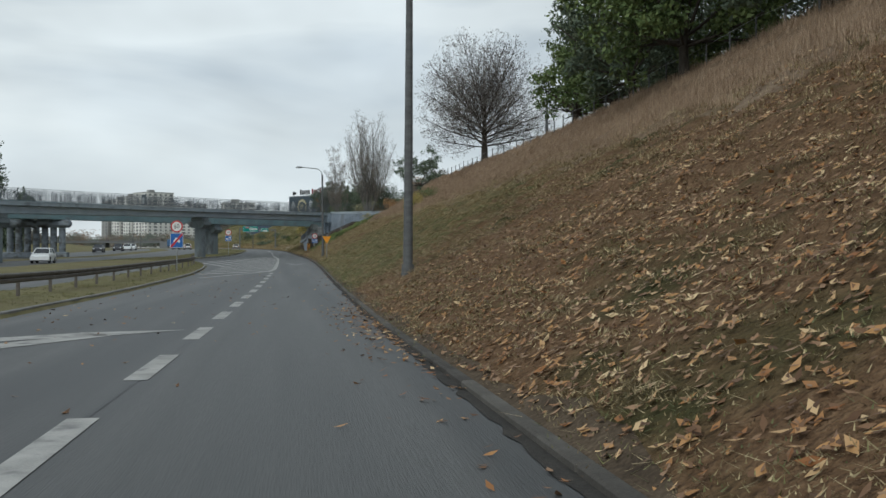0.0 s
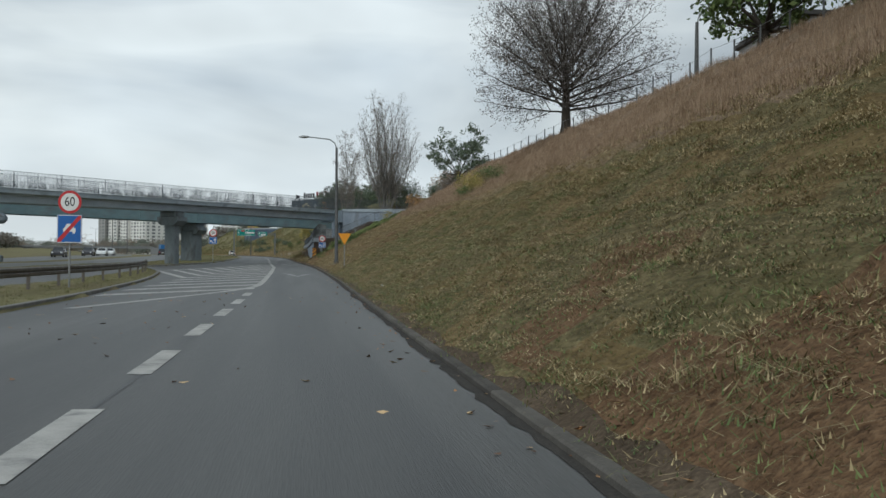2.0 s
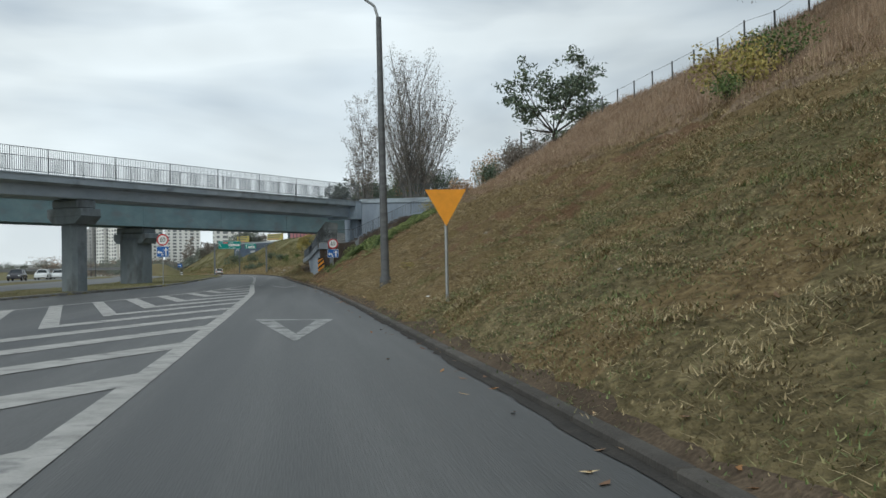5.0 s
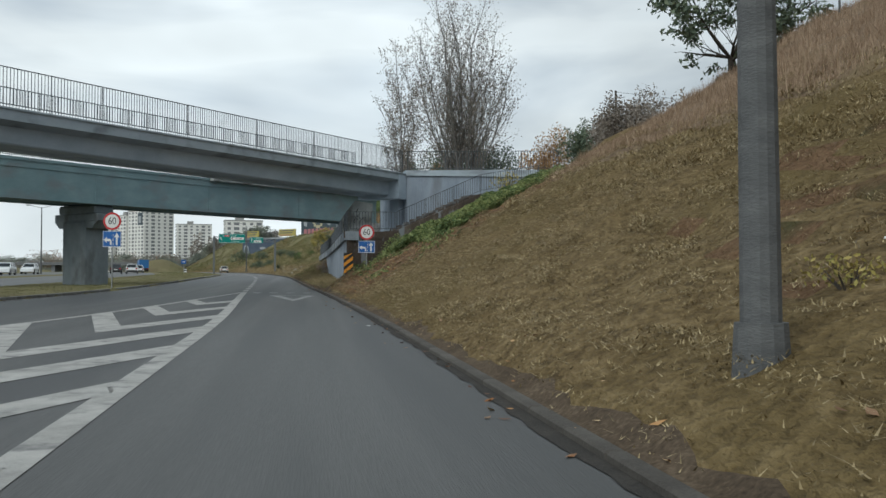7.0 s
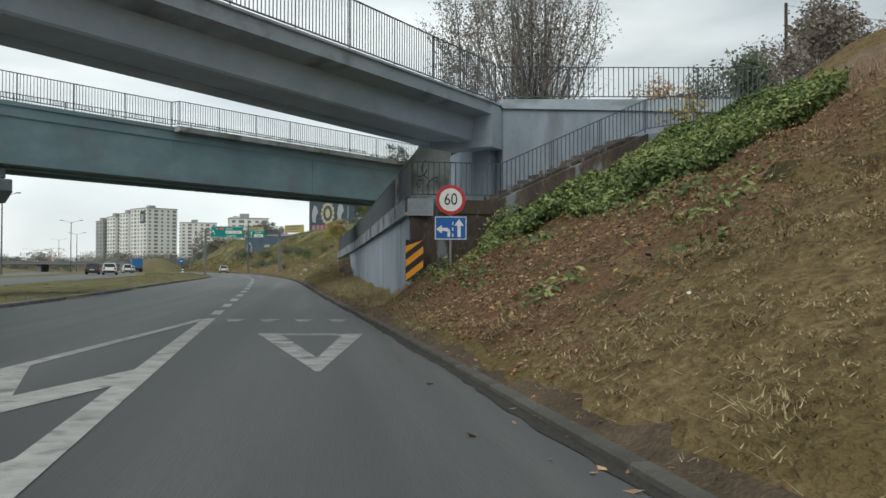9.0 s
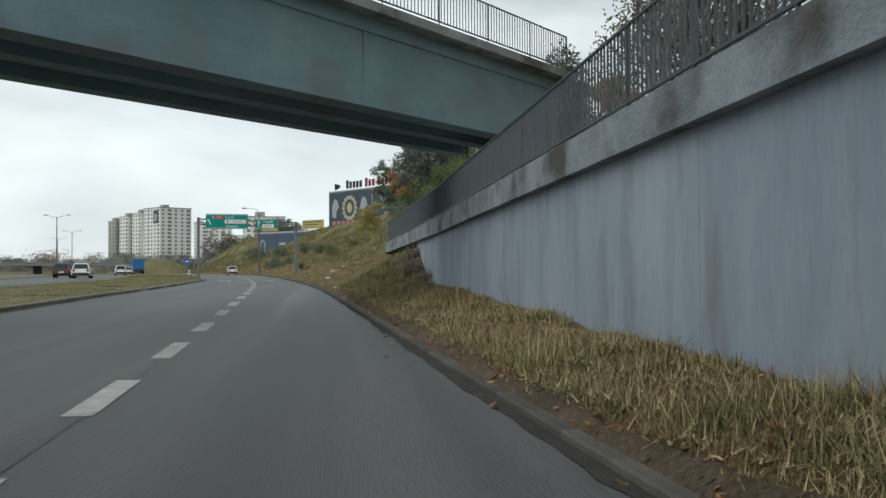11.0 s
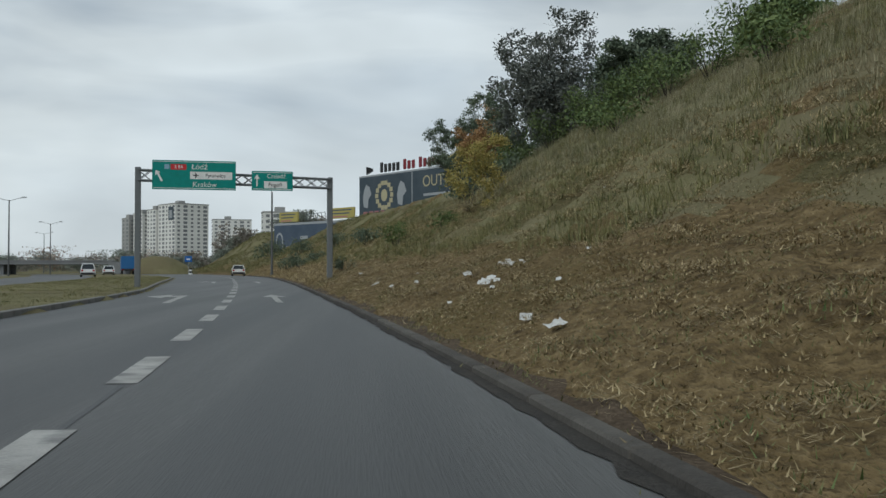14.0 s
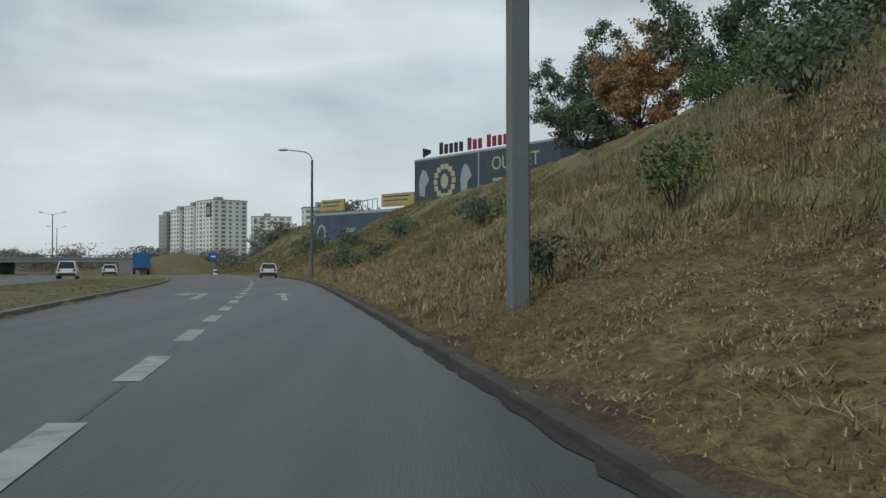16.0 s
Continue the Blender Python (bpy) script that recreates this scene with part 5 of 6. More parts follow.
tree(8.2, 175.2, 17.4, 2.3, LEAF_BROWN, "slim upright poplar with thin grey leaves", leaves=7500, size=0.08, trunk=0.1, low=0.2, stems=5, fill=0.22, bark=BARK_PALE, dense=0.6, inner=0.2)
for x, y, r, h, m, n in ((11.4, 198, 2.6, 4.6, LEAF_DARK, 2400), (8.3, 198.5, 1.5, 1.8, LEAF_ORANGE, 700), (15.5, 194, 4.3, 5.2, LEAF_DARK, 3200), (19, 192, 3.5, 4.5, LEAF_DARK, 2000), (23.5, 190, 2.6, 5.8, LEAF_ORANGE, 1900),
                         (27.0, 188, 2.2, 6.0, LEAF_DARK, 2600), (24, 174, 2.4, 4.8, LEAF_BROWN, 1500), (27, 168, 3.2, 5.5, LEAF_BROWN, 1500), (31, 178, 3.5, 6.0, LEAF_BROWN, 1500),
                         (20.3, 159.5, 1.8, 3.6, LEAF_BROWN, 1400), (22.8, 162.5, 2.0, 4.4, LEAF_BROWN, 1500), (18.6, 163.5, 1.6, 3.0, LEAF_DARK, 1300), (16.6, 165.5, 1.4, 2.2, LEAF_ORANGE, 700), (25.5, 160.5, 2.0, 4.4, LEAF_BROWN, 1400)):
    bush(x, y, r, h, m, {"leaves_dark_green": "large dark green shrub behind the bridge", "leaves_orange": "rust-red shrub behind the bridge railing"}.get(m.name, "grey-brown autumn shrub on the bank"), n * 2, 0.11)
bush(12.4, 97.2, 1.5, 1.5, LEAF_YELLOW, "yellow autumn shrub on the bank's slope", 1500, 0.06)
bush(11.9, 96.9, 0.9, 0.7, LEAF_GREEN, "low green shrub on the bank's slope", 700, 0.05)
bush(13.9, 98.0, 1.4, 1.1, LEAF_GREEN, "low green shrub on the bank's slope", 1100, 0.06)
bush(11.5, 151.5, 1.0, 1.4, LEAF_YELLOW, "yellow sapling above the ivy on the bank", 350, 0.08)
bush(4.5, 104.4, 0.4, 0.3, LEAF_YELLOW, "low yellow weeds behind the lamp post", 240, 0.026)

# along the second bank
for x, y, h, r, m, lab, n in ((9.6, 252.0, 8.2, 4.6, LEAF_GREY, "dull grey-leaved tree on the bank's shoulder", 4600), (13.5, 246.0, 3.6, 2.8, LEAF_DARK, "low dark green tree on the bank's shoulder", 4200),
                              (9.4, 300.0, 11.0, 4.6, LEAF_DARK, "dark green tree at the end of the bank", 6400), (9.8, 284.0, 6.8, 2.7, LEAF_ORANGE, "orange autumn tree on the bank", 3400),
                              (12.5, 276.0, 9.6, 3.8, LEAF_DARK, "dark green tree on the bank's shoulder", 3800), (15.5, 266.0, 8.0, 3.8, LEAF_DARK, "dark green tree on the bank's shoulder", 3800),
                              (17.5, 256.0, 5.6, 3.4, LEAF_DARK, "dark green tree on the bank's shoulder", 3800), (18.5, 238.0, 3.3, 2.6, LEAF_GREEN, "green tree on the bank's shoulder", 3400),
                              (17.0, 226.0, 2.2, 1.8, LEAF_GREEN, "green tree on the bank's shoulder", 2800), (17.0, 214.0, 2.8, 1.8, LEAF_ORANGE, "rust-orange tree on the bank's shoulder", 2200)):
    tree(x, y, h, r, m, lab, leaves=int(n * 4), size=0.13, trunk=0.16, clear=0.12, low=0.03, limbs=14, fill=0.24, dense=0.9, gaps=0.25)
tree(1.95, 231.5, 3.0, 0.78, LEAF_YELLOW, "slim yellow-green birch sapling on the bank", leaves=6500, size=0.05, trunk=0.04, clear=0.08, low=-0.05, limbs=18, fill=0.15, dense=1.5)
bush(0.9, 233.0, 0.8, 0.9, LEAF_GREEN, "fresh green bush in the dry grass", 600, 0.06)
for x, y, r, h, m, n, s in ((-3.3, 236.4, 0.55, 0.6, LEAF_DARK, 500, 0.05), (-0.8, 239.5, 0.75, 1.15, LEAF_GREEN, 700, 0.06), (3.2, 243.5, 1.6, 1.5, LEAF_DARK, 800, 0.1), (5.5, 248.5, 1.8, 1.5, LEAF_DARK, 800, 0.1),
                            (8.0, 231.5, 1.6, 1.3, LEAF_GREEN, 700, 0.1), (10.5, 222.0, 1.9, 1.6, LEAF_GREEN, 900, 0.1), (11.5, 214.0, 2.0, 1.6, LEAF_GREEN, 900, 0.1), (10.0, 206.5, 2.2, 1.9, LEAF_GREEN, 1000, 0.1),
                            (8.5, 236.5, 1.6, 1.3, LEAF_GREEN, 700, 0.1), (-2.0, 262.0, 1.4, 1.2, LEAF_DARK, 600, 0.1), (-8.0, 288.0, 1.5, 1.3, LEAF_DARK, 800, 0.1), (-6.3, 284.5, 1.0, 0.9, LEAF_DARK, 500, 0.09),
                            (-9.4, 292.5, 1.2, 1.1, LEAF_DARK, 600, 0.1), (-5.0, 300.0, 1.6, 1.5, LEAF_DARK, 600, 0.12), (-10.0, 322.0, 2.0, 2.0, LEAF_DARK, 700, 0.14), (-16.5, 352.0, 3.0, 3.0, LEAF_DARK, 900, 0.18)) + tuple(
                            (EDGE(y) + 15.2 + 0.9 * math.sin(y * 1.7), y, 1.7, 1.9, LEAF_GREEN, 1300, 0.08) for y in (226, 229.5, 233, 237, 241, 245, 249.5, 254, 259, 264)):
    bush(x, y, r, h, m, "dark green bush in the dry grass" if m is LEAF_DARK else "fresh green bush in the dry grass", n, s)


for x, y, r, h, m, n in ((1.75, 181.9, 0.5, 0.6, LEAF_BROWN, 420), (1.95, 183.4, 0.5, 0.4, LEAF_BROWN, 220), (2.1, 180.4, 0.45, 0.4, LEAF_BROWN, 260)):
    bush(x, y, r, h, m, "low tangle of weeds and dry twigs under the parapet", int(n * 2), 0.033, name="weeds", category="weeds")


IVY_EDGE = [(4.2, 147.8), (4.5, 145.9), (5.0, 144.0), (5.9, 142.6), (6.2, 140.4), (7.2, 139.0), (8.9, 139.2), (11.4, 142.0), (13.8, 147.6), (12.4, 151.2), (8.2, 149.6), (5.4, 148.6)]


def inside(x, y, poly):
    hit = False
    for (ax, ay), (bx, by) in zip(poly, poly[1:] + poly[:1]):
        if (ay > y) != (by > y) and x < ax + (bx - ax) * (y - ay) / (by - ay):
            hit = not hit
    return hit


def ivy():
    th = thing("ivy", pose(7.5, 145.5, ground(7.5, 145.5)), "thick green ivy and weeds spilling down the bank by the stairs", "ivy", kind="stuff")
    inv = th.matrix_world.inverted()
    pts, dark = [], []
    while len(pts) + len(dark) < 90000:
        x, y = rnd.uniform(3.0, 14.0), rnd.uniform(137, 152)
        if not inside(x + 0.7 * noise.noise((x * 0.8, y * 0.8, 1.0)), y + 0.9 * noise.noise((x * 0.8, y * 0.8, 7.0)), IVY_EDGE):
            continue
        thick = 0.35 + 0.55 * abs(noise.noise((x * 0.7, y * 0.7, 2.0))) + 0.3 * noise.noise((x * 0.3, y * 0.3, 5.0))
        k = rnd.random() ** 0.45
        # lighter leaves on top, darker ones below: highlights and shaded gaps by colour
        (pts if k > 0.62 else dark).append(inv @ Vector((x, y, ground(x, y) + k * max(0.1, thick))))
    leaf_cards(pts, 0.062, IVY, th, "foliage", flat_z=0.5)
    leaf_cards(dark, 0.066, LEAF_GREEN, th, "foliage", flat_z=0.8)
    low = []
    spots = [(rnd.uniform(2.2, 8.5), rnd.gauss(140.5, 3.4)) for _ in range(28)] + [(3.1, 144.6), (3.3, 143.5), (2.9, 145.6), (3.4, 141.6), (2.7, 146.8)]
    clumps = [(4.2, 145.9, 0.3), (4.9, 146.9, 0.8), (4.5, 146.2, 0.5), (4.6, 145.2, 0.45), (4.0, 144.6, 0.3), (3.3, 147.2, 0.3), (5.0, 144.4, 0.4)]
    for cx, cy, tall in [(*c, 0.2) for c in spots] + clumps:
        if cx < EDGE(cy) + 0.9 or cy > 147.3:
            continue
        for i in range(int(70 + 600 * (tall - 0.2))):
            x, y = rnd.gauss(cx, 0.26), rnd.gauss(cy, 0.34 if tall < 0.3 else 0.26)
            if y < 147.9:
                low.append(inv @ Vector((x, y, ground(x, y) + rnd.random() * tall)))
    leaf_cards(low, 0.055, IVY, th, "weeds", flat_z=0.5)


ivy()


# ---- grass, fallen leaves, litter ----
def tufts(name, n, place, blades, h, w, mat, label, lean=0.5, spread=0.07):
    """Grass blades, one narrow triangle each, in tufts."""
    base = np.array([p for p in (place() for _ in range(n)) if p is not None])
    m = len(base)
    b = np.repeat(base, blades, 0)
    k = len(b)
    b = b + np.c_[npr.normal(0, spread, (k, 2)), np.full(k, -0.02)]
    ang = npr.uniform(0, 2 * math.pi, k)
    mod = np.array([0.45 + 1.5 * abs(noise.noise((p[0] * 1.3, p[1] * 0.5, 3.0))) for p in base])
    hh = h * npr.uniform(0.45, 1.25, k) * np.repeat(mod, blades)
    ln = np.abs(npr.normal(0, lean, k)) * hh
    side = np.c_[-np.sin(ang), np.cos(ang), np.zeros(k)] * (w * npr.uniform(0.6, 1.4, k))[:, None]
    tip = b + np.c_[np.cos(ang) * ln, np.sin(ang) * ln, hh]
    tri = np.stack([b - side, b + side, tip], 1).reshape(-1, 3)
    me = bpy.data.meshes.new(name)
    me.vertices.add(3 * k)
    me.vertices.foreach_set("co", tri.ravel())
    me.loops.add(3 * k)
    me.loops.foreach_set("vertex_index", np.arange(3 * k))
    me.polygons.add(k)
    me.polygons.foreach_set("loop_start", np.arange(0, 3 * k, 3))
    me.update()
    me.validate()
    me.materials.append(mat)
    return tagged(new(name, me), label, "grass", kind="stuff")


def bank_spot(y0, y1, s0, s1, f=0.0, cut=-9.0, seed=0.0, clump=False):
    def pick():
        y = rnd.uniform(y0, y1)
        s = rnd.uniform(s0, s1)
        x = EDGE(y) + s
        if WALL_Y0 - 0.8 < y < 196.5 and x > wall_x(y) - 0.1:
            return None
        if rnd.random() < (0.8 if y > 60 else 0.45) * leafy(x, y) * (s > 0.9):
            return None
        if f and noise.noise((x * f, y * f, seed)) < cut:
            return None
        lift = 0.0
        if clump:
            k = noise.noise((x * 2.4, y * 1.3, 5.0)) + 0.5 * noise.noise((x * 5.0, y * 3.0, 2.0))
            if k < -0.1:
                return None
            lift = min(0.11, 0.26 * max(0.0, k))
        return (x, y, ground(x, y) + lift)
    return pick


tufts("dry_grass", 105000, bank_spot(2, 236, 0.3, 6.2, 0.5, -0.8, clump=True), 9, 0.045, 0.006, STRAW, "short mown straw-brown grass on the bank", 2.6, 0.12)
tufts("hay", 46000, bank_spot(24, 150, 0.6, 7.5, 1.1, 0.12, 21.0, clump=True), 9, 0.06, 0.006, STRAW, "cut hay lying in clumps on the bank", 3.0, 0.1)
tufts("green_grass", 14000, bank_spot(186, 236, 0.25, 6.0, 0.22, -0.1, 4.0), 7, 0.05, 0.0055, BLADE, "short dull green grass on the bank", 2.0, 0.12)
tufts("hay", 16000, bank_spot(196, 240, 0.6, 7.0, 1.1, 0.12, 21.0, clump=True), 9, 0.06, 0.006, STRAW, "cut hay lying in clumps on the bank", 3.0, 0.1)
tufts("green_grass", 26000, bank_spot(2, 96, 0.25, 6.0, 0.22, -0.02, 4.0), 7, 0.05, 0.0055, BLADE, "short dull green grass on the bank", 2.0, 0.12)
tufts("green_grass", 30000, bank_spot(34, 98, 0.25, 7.5, 0.35, -0.25, 14.0), 7, 0.055, 0.0055, GREEN_BLADE, "short green grass among the mown hay", 1.8, 0.12)
tufts("dry_grass", 66000, bank_spot(10, 250, 5.5, 10.5, 0.4, -0.7, 2.0, clump=True), 6, 0.1, 0.009, STRAW, "uncut dry grass on the middle of the bank", 1.8, 0.12)
tufts("tall_dry_grass", 50000, bank_spot(16, 150, 8.8, 19.5, 0.3, -0.75, 6.0), 6, 0.42, 0.007, STRAW_RED, "tall rusty brown grass on the upper bank", 0.55)
tufts("tall_dry_grass", 16000, bank_spot(190, 262, 8.0, 18.0, 0.3, -0.3, 6.0), 6, 0.42, 0.009, PALE_GRASS, "tall dry brown grass on the upper bank", 0.5)
tufts("tall_green_grass", 34000, bank_spot(196, 330, 3.0, 17.0, 0.25, -0.15, 8.0), 6, 0.34, 0.011, BLADE, "tall dull green grass on the second bank", 0.6)
tufts("dry_grass", 14000, bank_spot(335, 440, 0.4, 26.0, 0.2, -0.6, 3.0), 6, 0.35, 0.03, BLADE, "grass on the slope before the shops", 0.9)
tufts("dry_grass", 20000, bank_spot(236, 345, 0.4, 14.0, 0.3, -0.6, 3.0), 6, 0.22, 0.012, STRAW, "dry grass on the far end of the bank", 0.9)


def wall_foot():
    y = rnd.uniform(146, 190)
    x = rnd.uniform(EDGE(y) + 0.35, wall_x(y) + 0.1)
    return (x, y, ground(x, y))


def green_strip():
    y = rnd.gauss(183, 5.5)
    x = EDGE(y) + rnd.uniform(0.5, 2.8)
    return (x, y, ground(x, y)) if noise.noise((x * 0.8, y * 0.5, 12.0)) > -0.15 and x < wall_x(y) else None


tufts("verge_grass", 5000, green_strip, 8, 0.09, 0.005, GREEN_BLADE, "soft green grass below the parapet", 1.4, 0.1)
tufts("wall_foot_grass", 10000, wall_foot, 7, 0.11, 0.006, BLADE, "rough green grass at the foot of the retaining wall", 1.1)
tufts("wall_foot_grass", 5000, wall_foot, 6, 0.2, 0.006, STRAW, "dry stalks at the foot of the retaining wall", 0.9)


def flat_spot():
    y = rnd.uniform(8, 300)
    if y < 106 and rnd.random() < 0.55:
        x = rnd.uniform(MERGE(y) + 0.1, KERB_L(y) - 0.2)
    elif y > 108:
        x = MEDIAN(y) - rnd.uniform(0.25, 7.0)
    else:
        return None
    return (x, y, ground(x, y))


tufts("verge_grass", 34000, flat_spot, 5, 0.08, 0.009, BLADE, "short grass on the flat verge and median", 0.8)


def fallen():
    pts, n = [], 0
    for i in range(40000):
        y = -4 + 38 * rnd.random() ** 1.1
        s = rnd.uniform(0.2, 14.0)
        keep = 1.0 if y < 24 else (34 - y) / 10
        if rnd.random() > keep * (1.0 if s < 9 else 0.45):
            continue
        x = EDGE(y) + s
        pts.append((x, y, ground(x, y) + rnd.uniform(0.02, 0.07)))
    few = [p for p in pts if rnd.random() < np.interp(p[1], [13, 26], [0.5, 0.06])]
    ob = leaf_cards(few, 0.06, FALLEN, None, "fallen_leaves", lie=(-0.48, 0, 0.87))
    tagged(ob, "pale and orange fallen maple leaves strewn over the bank", "leaves", kind="stuff")
    ob = leaf_cards(pts, 0.048, MOULD, None, "fallen_leaves", lie=(-0.48, 0, 0.87))
    tagged(ob, "thick layer of brown fallen maple leaves on the bank", "leaves", kind="stuff")
    pts = []
    for i in range(2600):
        y = rnd.uniform(0, 190)
        side = rnd.random()
        s = rnd.gauss(0.1, 0.33) if side < 0.6 else rnd.uniform(0.4, 7)
        if y > 70 and rnd.random() < 0.55:
            continue
        x = EDGE(y) + s
        z = zr(y) + 0.015 if s < 0 else ground(x, y) + 0.04
        pts.append((x, y, z))
    for i in range(700):
        y = rnd.gauss(19, 5)
        x = EDGE(y) - abs(rnd.gauss(0, 0.45)) + 0.1
        pts.append((x, y, zr(y) + 0.02 + 0.02 * rnd.random()))
    for i in range(420):
        y = rnd.uniform(8, 66)
        x = rnd.uniform(KERB_L(y), LINE(y) - 0.2) if rnd.random() < 0.8 else LINE(y) + rnd.random() * 3
        pts.append((x, y, zr(y) + 0.015))
    ob = leaf_cards([p for p in pts if rnd.random() < 0.65], 0.05, MOULD, None, "scattered_leaves", lie=(0, 0, 1))
    tagged(ob, "scattered brown fallen leaves along the road's edge", "leaves", kind="stuff")
    pts = [p for p in pts if rnd.random() < 0.35]
    ob = leaf_cards(pts, 0.05, FALLEN, None, "scattered_leaves", lie=(0, 0, 1))
    tagged(ob, "scattered fallen leaves along the road's edge", "leaves", kind="stuff")
    pts = []
    for i in range(2600):
        y = rnd.uniform(146, 190)
        x = rnd.uniform(EDGE(y) + 0.1, wall_x(y) + 0.1)
        pts.append((x, y, ground(x, y) + 0.04))
    for i in range(40000):
        x, y = rnd.uniform(1.6, 11.0), rnd.uniform(129, 150)
        if x < EDGE(y) + 0.3 or (y > 147.4 and x < 5.5) or rnd.random() > leafy(x, y):
            continue
        pts.append((x, y, ground(x, y) + 0.03))
    ob = leaf_cards([p for p in pts if rnd.random() < 0.1], 0.04, FALLEN, None, "fallen_leaves", flat_z=0.4)
    tagged(ob, "pale fallen leaves on the bank below the ivy", "leaves", kind="stuff")
    ob = leaf_cards(pts, 0.038, MOULD, None, "fallen_leaves", lie=(-0.48, 0, 0.87))
    tagged(ob, "brown fallen leaves under the ivy on the bank", "leaves", kind="stuff")


fallen()


def litter(x, y, r, n=1):
    for i in range(n):
        px, py = x + rnd.uniform(-1, 1) * r * 3 * (n > 1), y + rnd.uniform(-1, 1) * r * 3 * (n > 1)
        bm = bmesh.new()
        r *= 0.62
        bmesh.ops.create_grid(bm, x_segments=4, y_segments=3, size=r * rnd.uniform(0.8, 1.2))
        for v in bm.verts:
            v.co.z += rnd.uniform(0, 0.5) * r
            v.co.x *= rnd.uniform(0.8, 1.3)
        th = part("litter", bm, LITTER, None)
        on_road = px < EDGE(py)
        z = zr(py) + 0.02 if on_road else ground(px, py) + 0.06
        th.matrix_world = pose(px, py, z, 0 if on_road else rnd.uniform(-12, 12), -25 if not on_road else 0, rnd.uniform(0, 180))
        tagged(th, "crumpled white scrap of plastic lying in the grass", "litter", "scraps along the bank")


litter(-0.6, 189.0, 0.11)
for x, y, r in ((-0.8, 208.9, 0.13), (-0.74, 206.9, 0.17), (-0.6, 207.3, 0.1), (-0.62, 206.5, 0.08), (-0.12, 208.5, 0.13), (-0.2, 208.9, 0.09), (0.05, 208.2, 0.1), (-1.45, 213.0, 0.09), (-2.6, 227.2, 0.1),
                (-1.02, 201.6, 0.1), (-0.95, 200.4, 0.14), (-1.3, 215.1, 0.06), (-2.25, 217.0, 0.12), (-1.95, 214.4, 0.07), (-1.4, 206.0, 0.05), (-0.9, 205.0, 0.05), (0.6, 205.6, 0.06), (-0.3, 203.4, 0.05)):
    litter(x, y, r)
for x, y in ((3.0, 214.0), (4.6, 99.0), (5.1, 97.5), (4.9, 104.6), (6.3, 101.0), (3.6, 93.4), (3.4, 60.5), (6.3, 70.0), (7.8, 78.0), (4.6, 84.0), (3.0, 74.0), (2.0, 118.0), (3.6, 131.0)):
    litter(x, y, rnd.uniform(0.035, 0.06))


# ---- vehicles ----
GLASS = plain("car_glass", (0.02, 0.025, 0.03), rough=0.08, spec=0.6, var=0.05, bump=0)
TYRE = plain("tyre_rubber", (0.02, 0.02, 0.02), rough=0.9)
RIM = plain("wheel_rim", (0.4, 0.4, 0.41), rough=0.35, metal=0.7)
TAIL = plain("tail_light_red", (0.35, 0.02, 0.02), rough=0.25)
HEAD = plain("headlight_clear", (0.75, 0.77, 0.78), rough=0.15)
CAR_WHITE = plain("car_paint_white", (0.72, 0.73, 0.73), rough=0.25, var=0.03, bump=0)
CAR_SILVER = plain("car_paint_silver", (0.66, 0.65, 0.61), rough=0.3, metal=0.15, var=0.04, bump=0)
CAR_DARK = plain("car_paint_dark", (0.06, 0.06, 0.065), rough=0.25, var=0.04, bump=0)
TRUCK_BLUE = plain("truck_paint_blue", (0.03, 0.13, 0.32), rough=0.4, var=0.06)
PLASTIC = plain("black_plastic", (0.03, 0.03, 0.03), rough=0.6)


def wheel(parent, x, y, r, w):
    ty = part("wheel", tube((x - w / 2, y, r), (x + w / 2, y, r), r, None, 20), TYRE, parent)
    s = 1 if x > 0 else -1
    part("rim", tube((x + s * w * 0.35, y, r), (x + s * (w * 0.5 + 0.006), y, r), r * 0.62, r * 0.55, 14), RIM, ty)


